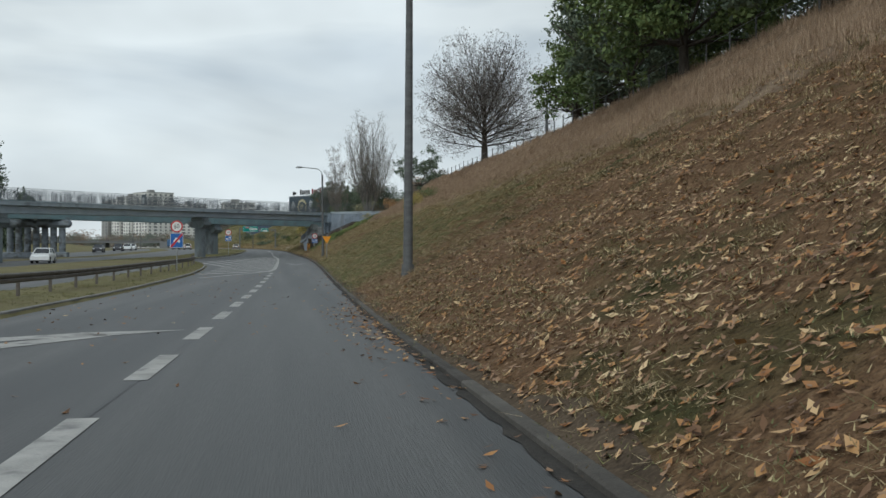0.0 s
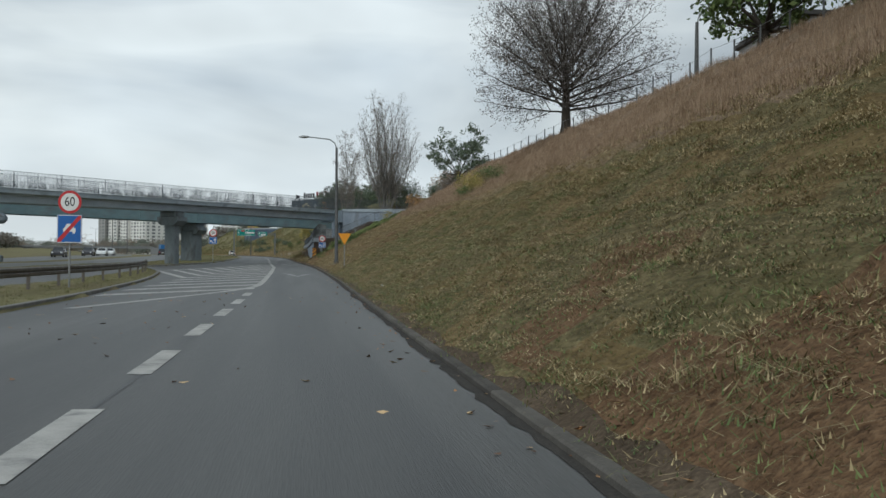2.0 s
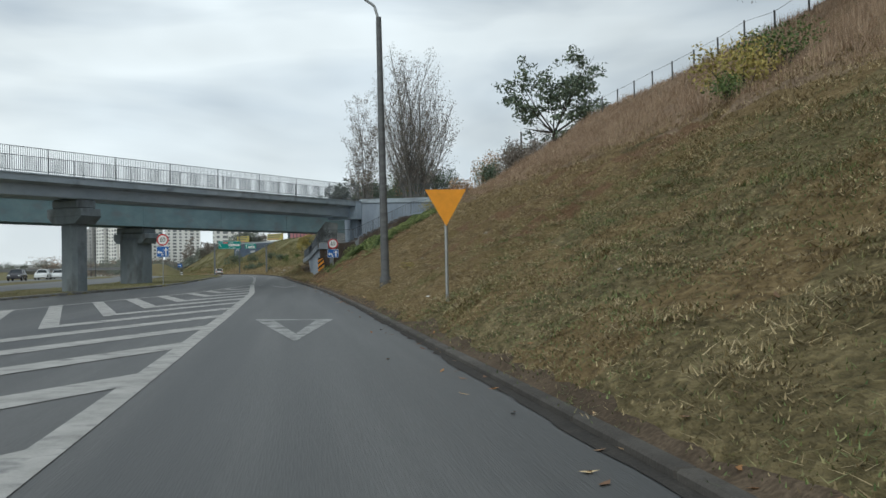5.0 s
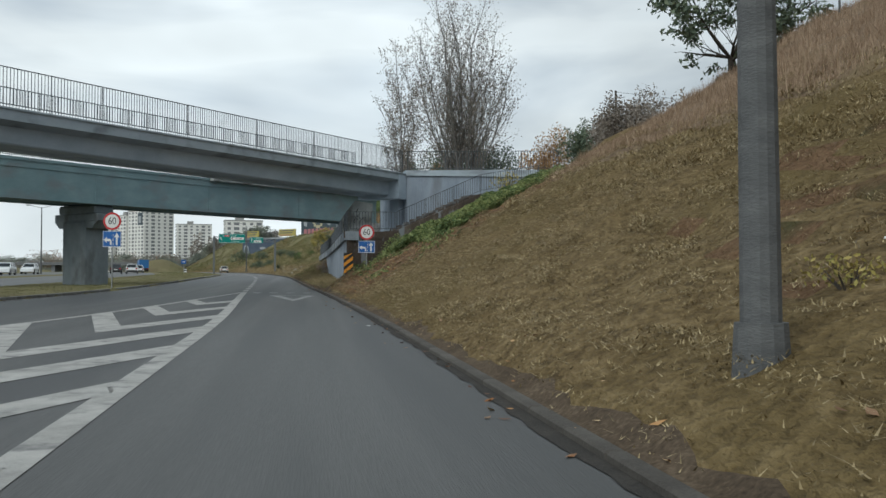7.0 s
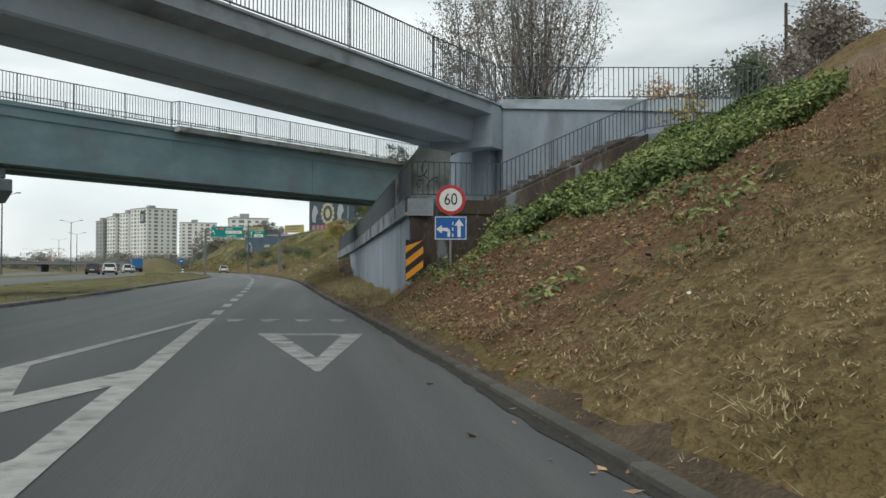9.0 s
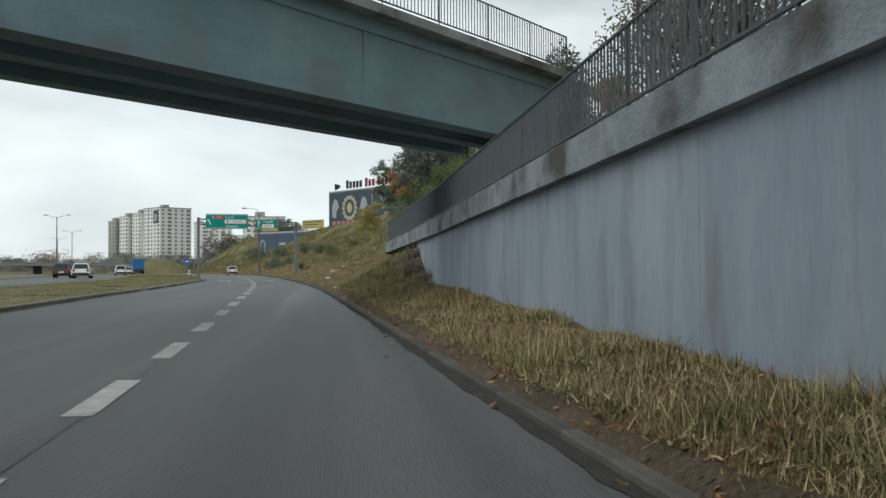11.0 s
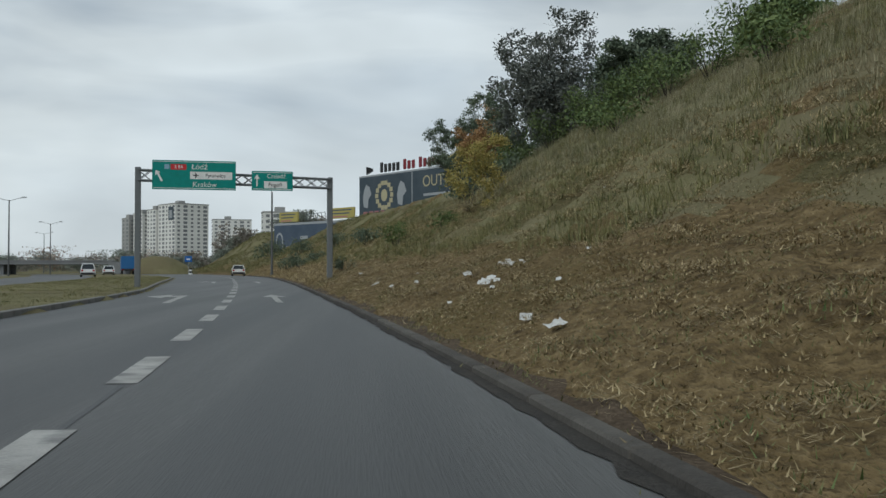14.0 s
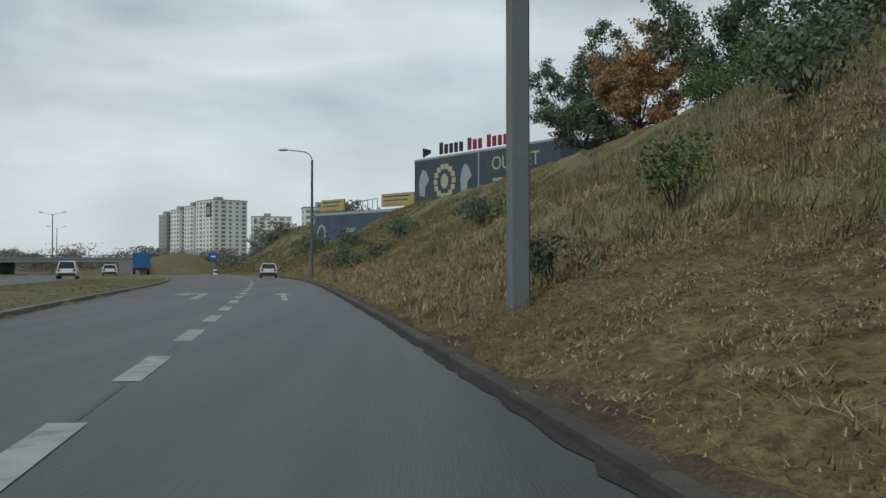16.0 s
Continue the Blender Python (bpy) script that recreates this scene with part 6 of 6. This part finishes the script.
def car(x, y, heading, paint, label, tall=0.0):
    """A hatchback, nose along local +y."""
    z = zr(y) + 0.01
    th = thing("car", pose(x, y, z, 0, 0, heading), label, "car", "cars on the road")
    L, W, H = 4.1, 1.7, 1.46 + tall
    prof = [(-2.05, 0.32), (-2.08, 0.6), (-2.0, 0.92), (0.9, 0.95), (1.75, 0.8), (2.02, 0.62), (2.05, 0.3), (1.7, 0.22), (-1.75, 0.22)]
    bm = bmesh.new()
    rows = []
    for s, k in ((-1, 0.94), (-1, 1.0), (1, 1.0), (1, 0.94)):
        rows.append([bm.verts.new((s * W / 2 * k, py * (0.985 if k < 1 else 1.0), pz if k < 1 else 0.22 + (pz - 0.22) * 0.72)) for py, pz in prof])
    rows = [rows[1], rows[0], rows[3], rows[2]]
    n = len(prof)
    for a, b in zip(rows, rows[1:]):
        for i in range(n):
            j = (i + 1) % n
            bm.faces.new((a[i], a[j], b[j], b[i]))
    bm.faces.new(rows[0])
    bm.faces.new(rows[-1][::-1])
    bmesh.ops.recalc_face_normals(bm, faces=bm.faces)
    part("body", bm, paint, th)

    def cabin(z0, z1, y0, y1, y2, y3, w0, w1):
        b = bmesh.new()
        lo = [b.verts.new(p) for p in ((-w0, y0, z0), (w0, y0, z0), (w0, y1, z0), (-w0, y1, z0))]
        hi = [b.verts.new(p) for p in ((-w1, y2, z1), (w1, y2, z1), (w1, y3, z1), (-w1, y3, z1))]
        b.faces.new(hi)
        b.faces.new(lo[::-1])
        for i in range(4):
            j = (i + 1) % 4
            b.faces.new((lo[i], lo[j], hi[j], hi[i]))
        bmesh.ops.recalc_face_normals(b, faces=b.faces)
        return b
    part("windows", cabin(0.9, H - 0.06, -1.96, 1.0, -1.62, 0.2, 0.76, 0.6), GLASS, th, "dark car windows")
    part("roof", cabin(H - 0.07, H, -1.68, 0.28, -1.55, 0.1, 0.62, 0.55), paint, th)
    for s in (-1, 1):
        for y0, y2 in ((-1.98, -1.64), (-0.45, -0.5), (1.0, 0.22)):
            part("pillar", tube((s * 0.765, y0, 0.9), (s * 0.605, y2, H - 0.04), 0.045, None, 6), paint, th)
        for wy in (-1.28, 1.28):
            wheel(th, s * 0.78, wy, 0.31, 0.2)
        part("tail_light", box((0.24, 0.06, 0.22), (s * 0.64, -2.03, 0.76), bevel=0.02), TAIL, th)
        part("headlight", box((0.3, 0.06, 0.14), (s * 0.6, 1.97, 0.64), bevel=0.02), HEAD, th)
        part("mirror", box((0.14, 0.08, 0.1), (s * 0.88, 0.75, 0.98), bevel=0.02), paint, th)
    part("rear_bumper", box((1.55, 0.08, 0.2), (0, -2.07, 0.42), bevel=0.03), PLASTIC, th)
    part("number_plate", box((0.5, 0.02, 0.11), (0, -2.1, 0.6)), WHITE, th)
    return th


car(-18.3, 326.0, 7.5, CAR_SILVER, "silver hatchback driving ahead, seen from behind")
car(-23.0, 100.0, -176, CAR_WHITE, "white car on the main carriageway")
car(-25.6, 252.0, 9, CAR_WHITE, "white car on the main carriageway")
car(-29.0, 258.0, 9, CAR_DARK, "dark car on the main carriageway")
car(-35.2, 316.0, 14, CAR_WHITE, "tall white car on the main carriageway", 0.15)
car(-40.5, 348.0, 16, CAR_WHITE, "white car on the main carriageway")
for x, y in ((-34.0, 205.0), (-35.0, 222.0), (-36.5, 238.0), (-33.0, 180.0)):
    car(x, y, -176, CAR_WHITE if y > 210 else CAR_DARK, "car queueing on the far carriageway")


def truck(x, y, heading, label):
    th = thing("truck", pose(x, y, zr(y) + 0.01, 0, 0, heading), label, "truck")
    part("chassis", box((0.9, 8.0, 0.25), (0, 0, 0.75)), PLASTIC, th)
    part("cab", box((2.4, 1.9, 2.3), (0, 3.1, 1.95), bevel=0.12), TRUCK_BLUE, th)
    part("windscreen", box((2.1, 0.04, 0.8), (0, 4.06, 2.4), bevel=0.02), GLASS, th)
    part("box_body", box((2.5, 5.8, 2.4), (0, -1.0, 2.15), bevel=0.04), TRUCK_BLUE, th, "blue tarpaulin body")
    part("rear_frame", box((2.45, 0.06, 0.35), (0, -3.95, 0.9)), PLASTIC, th)
    for s in (-1, 1):
        for wy in (-2.9, -1.7, 2.9):
            wheel(th, s * 1.05, wy, 0.5, 0.3)
        part("tail_light", box((0.3, 0.05, 0.16), (s * 0.95, -4.0, 0.9)), TAIL, th)


truck(-44.7, 380.0, 14, "dark blue lorry on the main carriageway")

# ---- fence, house and mast on the bank ----
fence = thing("fence", Matrix(), "thin grey post and rail fence along the top of the bank", "fence")
FX = lambda y: EDGE(y) + 17.4
fp = None
fy = 32.0
while fy < 132:
    z = ground(FX(fy), fy)
    if fp is None:
        ob = part("post", box((0.06, 0.06, 1.35), (0, 0, 0.3)), POLE, fence)
        fp = ob.data
    else:
        ob = new("post", fp)
        ob.parent = fence
    ob.matrix_basis = pose(FX(fy), fy, z)
    z2 = ground(FX(fy + 2.6), fy + 2.6)
    for h in (0.92,):
        part("rail", tube((FX(fy), fy, z + h), (FX(fy + 2.6), fy + 2.6, z2 + h), 0.01, None, 5), GALV, fence)
    fy += 2.6

RENDERED = material("house_render_grey", [(0.25, 0.26, 0.27), (0.36, 0.37, 0.38), (0.45, 0.46, 0.46)], scale=0.6, rough=0.9, bump=0.15)
ROOF = material("roof_dark", [(0.05, 0.05, 0.05), (0.09, 0.085, 0.08)], scale=1.2, rough=0.85)
house = thing("house", pose(31.4, 86.0, ground(31.4, 86) - 0.2, 0, 0, -6), "small flat grey house with a balcony on top of the bank", "house")
part("wall", box((7.0, 9.0, 3.9), (0, 0, 1.95), bevel=0.03), RENDERED, house)
part("roof", box((7.5, 9.5, 0.3), (0, 0, 4.0), bevel=0.05), ROOF, house)
for yy in (-2.6, 0.2, 3.0):
    wdw = part("window", box((0.1, 1.5, 1.4), (-3.5, yy, 2.7)), WHITE, house)
    part("pane", box((0.04, 1.3, 1.2), (-3.56, yy, 2.7)), GLASS, wdw)
part("balcony", box((1.1, 3.4, 0.15), (-4.0, -2.2, 1.5)), CONCRETE, house)
for i in range(12):
    part("baluster", box((0.05, 0.1, 0.9), (-4.5, -3.8 + i * 0.29, 2.0)), WHITE, house)

mast = thing("utility_pole", pose(22.85, 167.9, ground(22.85, 167.9) - 0.2), "thin wooden utility pole with a wire on the bank", "utility pole")
mh = 14.85 - (ground(22.85, 167.9) - 0.2)
part("pole", tube((0, 0, 0), (0, 0, mh), 0.11, 0.08, 8), BARK, mast)
part("wire", tube((0, 0, mh - 0.1), (22, 6, mh - 0.6), 0.012, None, 4), RAIL, mast)

# ---- shop building with billboards behind the second bank ----
NAVY = material("shop_facade_navy", [(0.045, 0.065, 0.1), (0.065, 0.09, 0.13), (0.09, 0.115, 0.155)], scale=0.3, rough=0.6, bump=0.1)
NAVY2 = material("billboard_dark_green_blue", [(0.035, 0.052, 0.068), (0.05, 0.07, 0.088), (0.07, 0.09, 0.108)], scale=0.25, rough=0.55, bump=0.05)
YELLOW = plain("sign_yellow", (0.4, 0.34, 0.1), rough=0.5)
PINK = plain("lettering_faded_red", (0.38, 0.16, 0.17), rough=0.5)
GOLD = plain("ornament_pale_gold", (0.42, 0.38, 0.24), rough=0.5)
PALE = plain("ornament_pale_grey", (0.32, 0.34, 0.36), rough=0.5)


def face_board(a, b, z0, z1, depth, mat, name, label, category):
    a, b = Vector(a), Vector(b)
    d = b - a
    th = thing(name, pose(a.x, a.y, 0, 0, 0, math.degrees(math.atan2(d.y, d.x))), label, category)
    w = d.length
    part("wall", box((w, depth, z1 - z0), (w / 2, depth / 2, (z0 + z1) / 2), bevel=0.05), mat, th)
    return th, w


def rect(u0, u1, z0, z1):
    return [(u0, z0), (u1, z0), (u1, z1), (u0, z1)]


shop, w = face_board((-17.3, 372), (-2.0, 356), 1.0, 12.3, 12.0, NAVY, "shop_building", "low dark blue shop building with signs along its roof", "building")
flat([rect(0, w, 11.9, 12.3)], -0.03, PALE, shop, "parapet_strip")
arch = [(1.6 + 1.0 * math.cos(math.pi * i / 10), 9.3 + 1.3 * math.sin(math.pi * i / 10)) for i in range(11)]
inner = [(1.6 + 0.65 * math.cos(math.pi * i / 10), 9.3 + 0.95 * math.sin(math.pi * i / 10)) for i in range(11)]
flat([[arch[i], arch[i + 1], inner[i + 1], inner[i]] for i in range(10)] + [rect(0.6, 0.95, 7.6, 9.3), rect(2.25, 2.6, 7.6, 9.3)], -0.04, PALE, shop, "emblem")
for r in (rect(3.4, 4.6, 7.8, 8.2), rect(7.2, 9.2, 9.3, 9.9), rect(9.6, 11.6, 9.0, 9.5), rect(13.5, 17.5, 9.6, 10.0)):
    flat([r], -0.04, PALE, shop, "lettering_bar")
for u0, u1, z0, z1 in ((1.2, 6.2, 12.5, 14.2), (14.2, 20.5, 12.6, 14.4)):
    part("roof_sign", box((u1 - u0, 0.3, z1 - z0), ((u0 + u1) / 2, 0.4, (z0 + z1) / 2)), YELLOW, shop, "yellow roof sign")
    for k in range(3):
        flat([rect(u0 + 0.4, u1 - 0.6 - 0.5 * k, z1 - 0.5 - 0.55 * k, z1 - 0.3 - 0.55 * k)], 0.24, PINK if k == 2 else NAVY, shop, "lettering_bar")
for k in range(6):
    part("roof_rail", tube((8 + k * 1.0, 0.6, 12.3), (8 + k * 1.0, 0.6, 13.8), 0.05, None, 5), RAIL, shop)
part("roof_rail", tube((8, 0.6, 13.6), (13, 0.6, 13.9), 0.05, None, 5), RAIL, shop)

shop.location.z -= 0.9

bill, w = face_board((-1.9, 403.6), (19.5, 372.5), 9.0, 23.1, 10.0, NAVY2, "billboard_building", "tall dark building wall covered with large billboards", "building")
flat([rect(0, w, 22.75, 23.1)], -0.03, PALE, bill, "parapet_strip")
flat([rect(18.2, 18.5, 12, 22.7)], -0.03, PALE, bill, "panel_joint")
ring = []
for i in range(14):
    t = 2 * math.pi * i / 14
    cx, cz = 9.0 + 2.6 * math.cos(t), 18.6 + 2.6 * math.sin(t)
    ring.append([(cx - 0.55, cz - 0.45), (cx + 0.55, cz - 0.45), (cx + 0.55, cz + 0.45), (cx - 0.55, cz + 0.45)])
flat(ring, -0.04, GOLD, bill, "round_emblem")
flat([[(9.0 + 1.1 * math.cos(2 * math.pi * i / 12), 18.6 + 1.3 * math.sin(2 * math.pi * i / 12)) for i in range(12)]], -0.04, GOLD, bill, "emblem_centre")
for cx in (3.0, 15.0):
    flat([[(cx - 1.3, 16.5), (cx + 0.2, 16.2), (cx + 0.4, 18.0), (cx + 1.5, 19.0), (cx + 0.8, 20.6), (cx - 0.4, 21.2), (cx - 1.2, 20.0), (cx - 1.6, 18.4)]], -0.04, PALE, bill, "pale_figure_shape")
for i in range(8):
    flat([rect(1.6 + 2.0 * i, 3.1 + 2.0 * i, 13.6, 15.5)], -0.04, PINK, bill, "lettering_bar")
text_part("OUTLET", 3.1, (27.5, -0.06, 20.4), GOLD, bill)
for r in (rect(22.0, 32.0, 17.6, 18.1), rect(23.0, 30.0, 16.5, 16.9)):
    flat([r], -0.04, PALE, bill, "lettering_bar")
u = 6.8
LETTER_RED = plain("roof_letter_dark_red", (0.2, 0.02, 0.03), rough=0.5)
for word, mat in ((5, BLACK), (3, LETTER_RED), (5, LETTER_RED)):
    for i in range(word):
        part("roof_letter", box((1.0, 0.25, 1.7 if i else 2.1), (u + 0.6, 0.5, 24.3 + (0 if i else 0.2)), bevel=0.1), mat, bill)
        u += 1.4
    u += 0.9
for i in range(4):
    part("roof_letter", box((0.3, 0.3, 1.6 - 0.3 * i), (2.2 + 0.6 * i, 0.5, 24.2)), BLACK, bill)

# ---- apartment blocks, far off ----
PANEL_WHITE = material("apartment_panel_white", [(0.62, 0.615, 0.59), (0.71, 0.705, 0.68), (0.78, 0.775, 0.75)], scale=0.08, rough=0.9, bump=0.1, bump_scale=1.5)
PANEL_GREY = material("apartment_panel_grey", [(0.24, 0.24, 0.24), (0.32, 0.32, 0.31), (0.4, 0.4, 0.39)], scale=0.08, rough=0.9, bump=0.1, bump_scale=1.5)
FAR_GLASS = plain("far_window_glass", (0.2, 0.21, 0.22), rough=0.25)


def apartments(x, y, z0, z1, wa, wb, heading, mat, label, stripe=None):
    """A block whose near corner stands at x, y; wa runs to the left of it, wb to the right."""
    th = thing("apartment_block", pose(x, y, 0, 0, 0, heading), label, "apartment block", "apartment blocks")
    part("wall", box((wb, wa, z1 - z0), (wb / 2, wa / 2, (z0 + z1) / 2)), mat, th)
    part("roof_parapet", box((wb + 0.4, wa + 0.4, 0.7), (wb / 2, wa / 2, z1 + 0.35)), PANEL_GREY, th)
    part("lift_house", box((5, 5, 2.6), (wb * 0.4, wa * 0.5, z1 + 1.9)), PANEL_GREY, th)
    me = None
    rows = int((z1 - z0) / 2.85)
    for side, ln in ((0, wb), (1, wa)):
        n = max(2, int(ln / 4.4))
        for r in range(rows):
            for c in range(n):
                wide = (c + side) % 3 == 1
                u = (c + 0.5) * ln / n
                zz = z1 - 1.6 - r * 2.85
                if me is None:
                    ob = part("window", box((1.0, 0.14, 1.0)), FAR_GLASS, th)
                    me = ob.data
                else:
                    ob = new("window", me)
                    ob.parent = th
                sc = Matrix.Diagonal((3.1 if wide else 1.9, 1, 1.75 if wide else 1.45, 1))
                ob.matrix_basis = (pose(u, 0.0, zz) if side == 0 else pose(0.0, u, zz, 0, 0, 90)) @ sc
    return th


HD = 38
apartments(-128.0, 900.0, 3, 52.5, 25, 26, HD, PANEL_WHITE, "white eleven-storey apartment block with grey window rows")
apartments(-145.0, 919.0, 3, 49.5, 14, 12, HD, PANEL_WHITE, "white stepped apartment block beside the tallest one")
apartments(-157.0, 931.0, 3, 47.5, 14, 12, HD, PANEL_WHITE, "white stepped apartment block beside the tallest one")
apartments(-169.0, 943.0, 3, 44.5, 12, 10, HD, PANEL_GREY, "grey lower apartment block at the row's end")
apartments(-114.0, 985.0, 3, 46.0, 14, 30, 12, PANEL_WHITE, "distant white apartment block with balconies")
apartments(-49.0, 700.0, 3, 34.0, 12, 22, 10, PANEL_WHITE, "white apartment block behind the shop")
poster = thing("wall_poster", pose(-128.0, 900.0, 0, 0, 0, HD), "large dark poster on the apartment block's wall", "poster")
part("sheet", box((0.1, 7.5, 9.5), (-0.14, 6.0, 46.0)), NAVY2, poster)
flat([rect(0, 1, 0, 1)], -5, PALE, poster, "pale_shape").matrix_basis = pose(-0.22, 8.5, 42.8, 0, 0, -90) @ Matrix.Diagonal((4.0, 0.001, 5.5, 1))

# ---- far overpass, island signs, far woods ----
far = thing("overpass", pose(-48.5, 391, 0.5, 0, 0, 176), "long low concrete overpass far across the main road", "bridge")
FAR_CONCRETE = plain("far_grey_concrete", (0.2, 0.205, 0.21), rough=0.9, scale=0.6)
part("deck", box((95, 8, 0.55), (47.5, 0, 4.1)), FAR_CONCRETE, far)
part("edge_beam", box((95, 0.3, 0.22), (47.5, 4.0, 4.48)), FAR_CONCRETE, far)
part("handrail", box((95, 0.06, 0.06), (47.5, 4.0, 5.0)), RAIL, far)
for u in np.arange(0, 95, 2.5):
    part("post", box((0.06, 0.06, 0.5), (u + 0.1, 4.0, 4.75)), RAIL, far)
for u in (22, 44, 66, 88):
    part("pier", box((1.0, 6, 2.6), (u, 0, 2.6)), FAR_CONCRETE, far)
part("end_block", prism([(-2.2, -4.2), (1.2, -4.2), (1.2, 4.2), (-2.2, 4.2)], 1.0, [4.0, 4.35, 4.35, 4.0]), FAR_CONCRETE, far)



def grass_mound(x, y, rx, ry, h):
    """The grassy embankment that carries the overpass's end, with an uneven round top."""
    n = 22
    verts, faces = [], []
    for j in range(n + 1):
        for i in range(n + 1):
            u, v = 2 * i / n - 1, 2 * j / n - 1
            f = max(0.0, 1 - math.hypot(u, v) ** 2.2)
            px, py = x + u * rx, y + v * ry
            verts.append((px, py, zr(py) - 0.3 + h * f ** 0.8 * (1 + 0.25 * noise.noise((px * 0.2, py * 0.2, 4.0)))))
    for j in range(n):
        for i in range(n):
            q = j * (n + 1) + i
            faces.append((q, q + 1, q + n + 2, q + n + 1))
    tagged(mesh_object("embankment", verts, faces, GREEN_GROUND, smooth=True), "low grassy embankment at the far overpass's end", "embankment", kind="structure")


grass_mound(-43.0, 398.0, 8.6, 10.0, 3.9)

isl = thing("keep_right_sign", pose(-34.0, 381.9, zr(381.9), 0, 0, 8), "blue direction sign with a striped bollard on the island", "road sign")
part("pole", tube((0, 0.05, 0), (0, 0.05, 3.4), 0.05, None, 8), GALV, isl)
part("blue_plate", box((1.3, 0.05, 1.1), (0, 0, 2.9)), BLUE, isl)
flat([rect(-0.35, 0.35, 2.75, 3.0)], -0.03, WHITE, isl, "arrow")
bol = thing("bollard", pose(-33.2, 379.5, zr(379.5)), "black and white striped bollard on the island", "bollard")
for i in range(4):
    part("stripe_ring", tube((0, 0, 0.3 * i), (0, 0, 0.3 * (i + 1)), 0.35 - 0.03 * i, 0.33 - 0.03 * i, 12), BLACK if i % 2 else WHITE, bol)


def far_woods(name, spots, mat, label, size=0.4, per=620):
    pts = []
    for x, y, r, h in spots:
        z = ground(x, y)
        lob = [(rnd.gauss(0, 0.45), rnd.gauss(0, 0.45), rnd.uniform(0.35, 0.9)) for _ in range(6)]
        for i in range(per):
            a, b, c = lob[i % 6]
            pts.append((x + (a + rnd.gauss(0, 0.28)) * r, y + (b + rnd.gauss(0, 0.28)) * r, z + max(0.02, c + max(-0.2, min(0.2, rnd.gauss(0, 0.15)))) * h))
    ob = leaf_cards(pts, size, mat, None, name)
    return tagged(ob, label, "woods", kind="stuff")


wood_a, wood_b, wood_c = [], [], []
for i in range(150):
    u = rnd.random()
    y = rnd.uniform(560, 840)
    x = -0.135 * y - rnd.uniform(-60, 190) * (0.5 + 0.5 * u)
    (wood_a, wood_b, wood_c)[rnd.choice((0, 0, 1, 1, 2))].append((x, y, rnd.uniform(4, 8), rnd.uniform(5, 10)))
for i in range(60):
    y = rnd.uniform(430, 640)
    x = -0.07 * y - 8 + rnd.uniform(-26, 30)
    (wood_a, wood_b)[rnd.random() < 0.35].append((x, y, rnd.uniform(2.5, 5), rnd.uniform(3, 6.5)))
for i in range(230):
    y = rnd.uniform(150, 520)
    x = MEDIAN(y) - rnd.uniform(48, 190)
    (wood_a, wood_b, wood_c)[rnd.choice((0, 1, 1, 2))].append((x, y, rnd.uniform(3, 6), rnd.uniform(3, 5.6)))
# leaf colours greyed and lightened to stand for distance haze
FAR_GREEN = leaf_mat("far_leaves_hazed_green", [(0.13, 0.15, 0.125), (0.18, 0.2, 0.165), (0.23, 0.25, 0.205)])
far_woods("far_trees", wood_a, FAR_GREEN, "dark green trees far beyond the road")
FAR_BROWN = leaf_mat("far_leaves_hazed_brown", [(0.17, 0.155, 0.13), (0.23, 0.21, 0.18), (0.29, 0.265, 0.23)])
FAR_RUST = leaf_mat("far_leaves_hazed_rust", [(0.2, 0.145, 0.105), (0.27, 0.195, 0.14), (0.34, 0.25, 0.185)])
far_woods("far_trees", wood_b, FAR_BROWN, "brown autumn trees far beyond the road, greyed by painted haze")
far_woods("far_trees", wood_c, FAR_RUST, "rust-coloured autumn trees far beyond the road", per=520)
tree(-43.5, 150.0, 23.0, 3.0, LEAF_DARK, "tall dark poplar beyond the bridge", leaves=7000, size=0.25, low=0.05, stems=5, trunk=0.2, fill=0.4)
tree(-39.6, 151.0, 12.5, 2.6, LEAF_DARK, "dark tree beyond the bridge", leaves=3600, size=0.28, clear=0.1, low=0.08, fill=0.4)
tree(-47.0, 520.0, 20.0, 5.0, LEAF_BROWN, "bare tall tree before the apartment blocks", leaves=1600, size=0.3, clear=0.2, fill=0.4, dense=0.5)
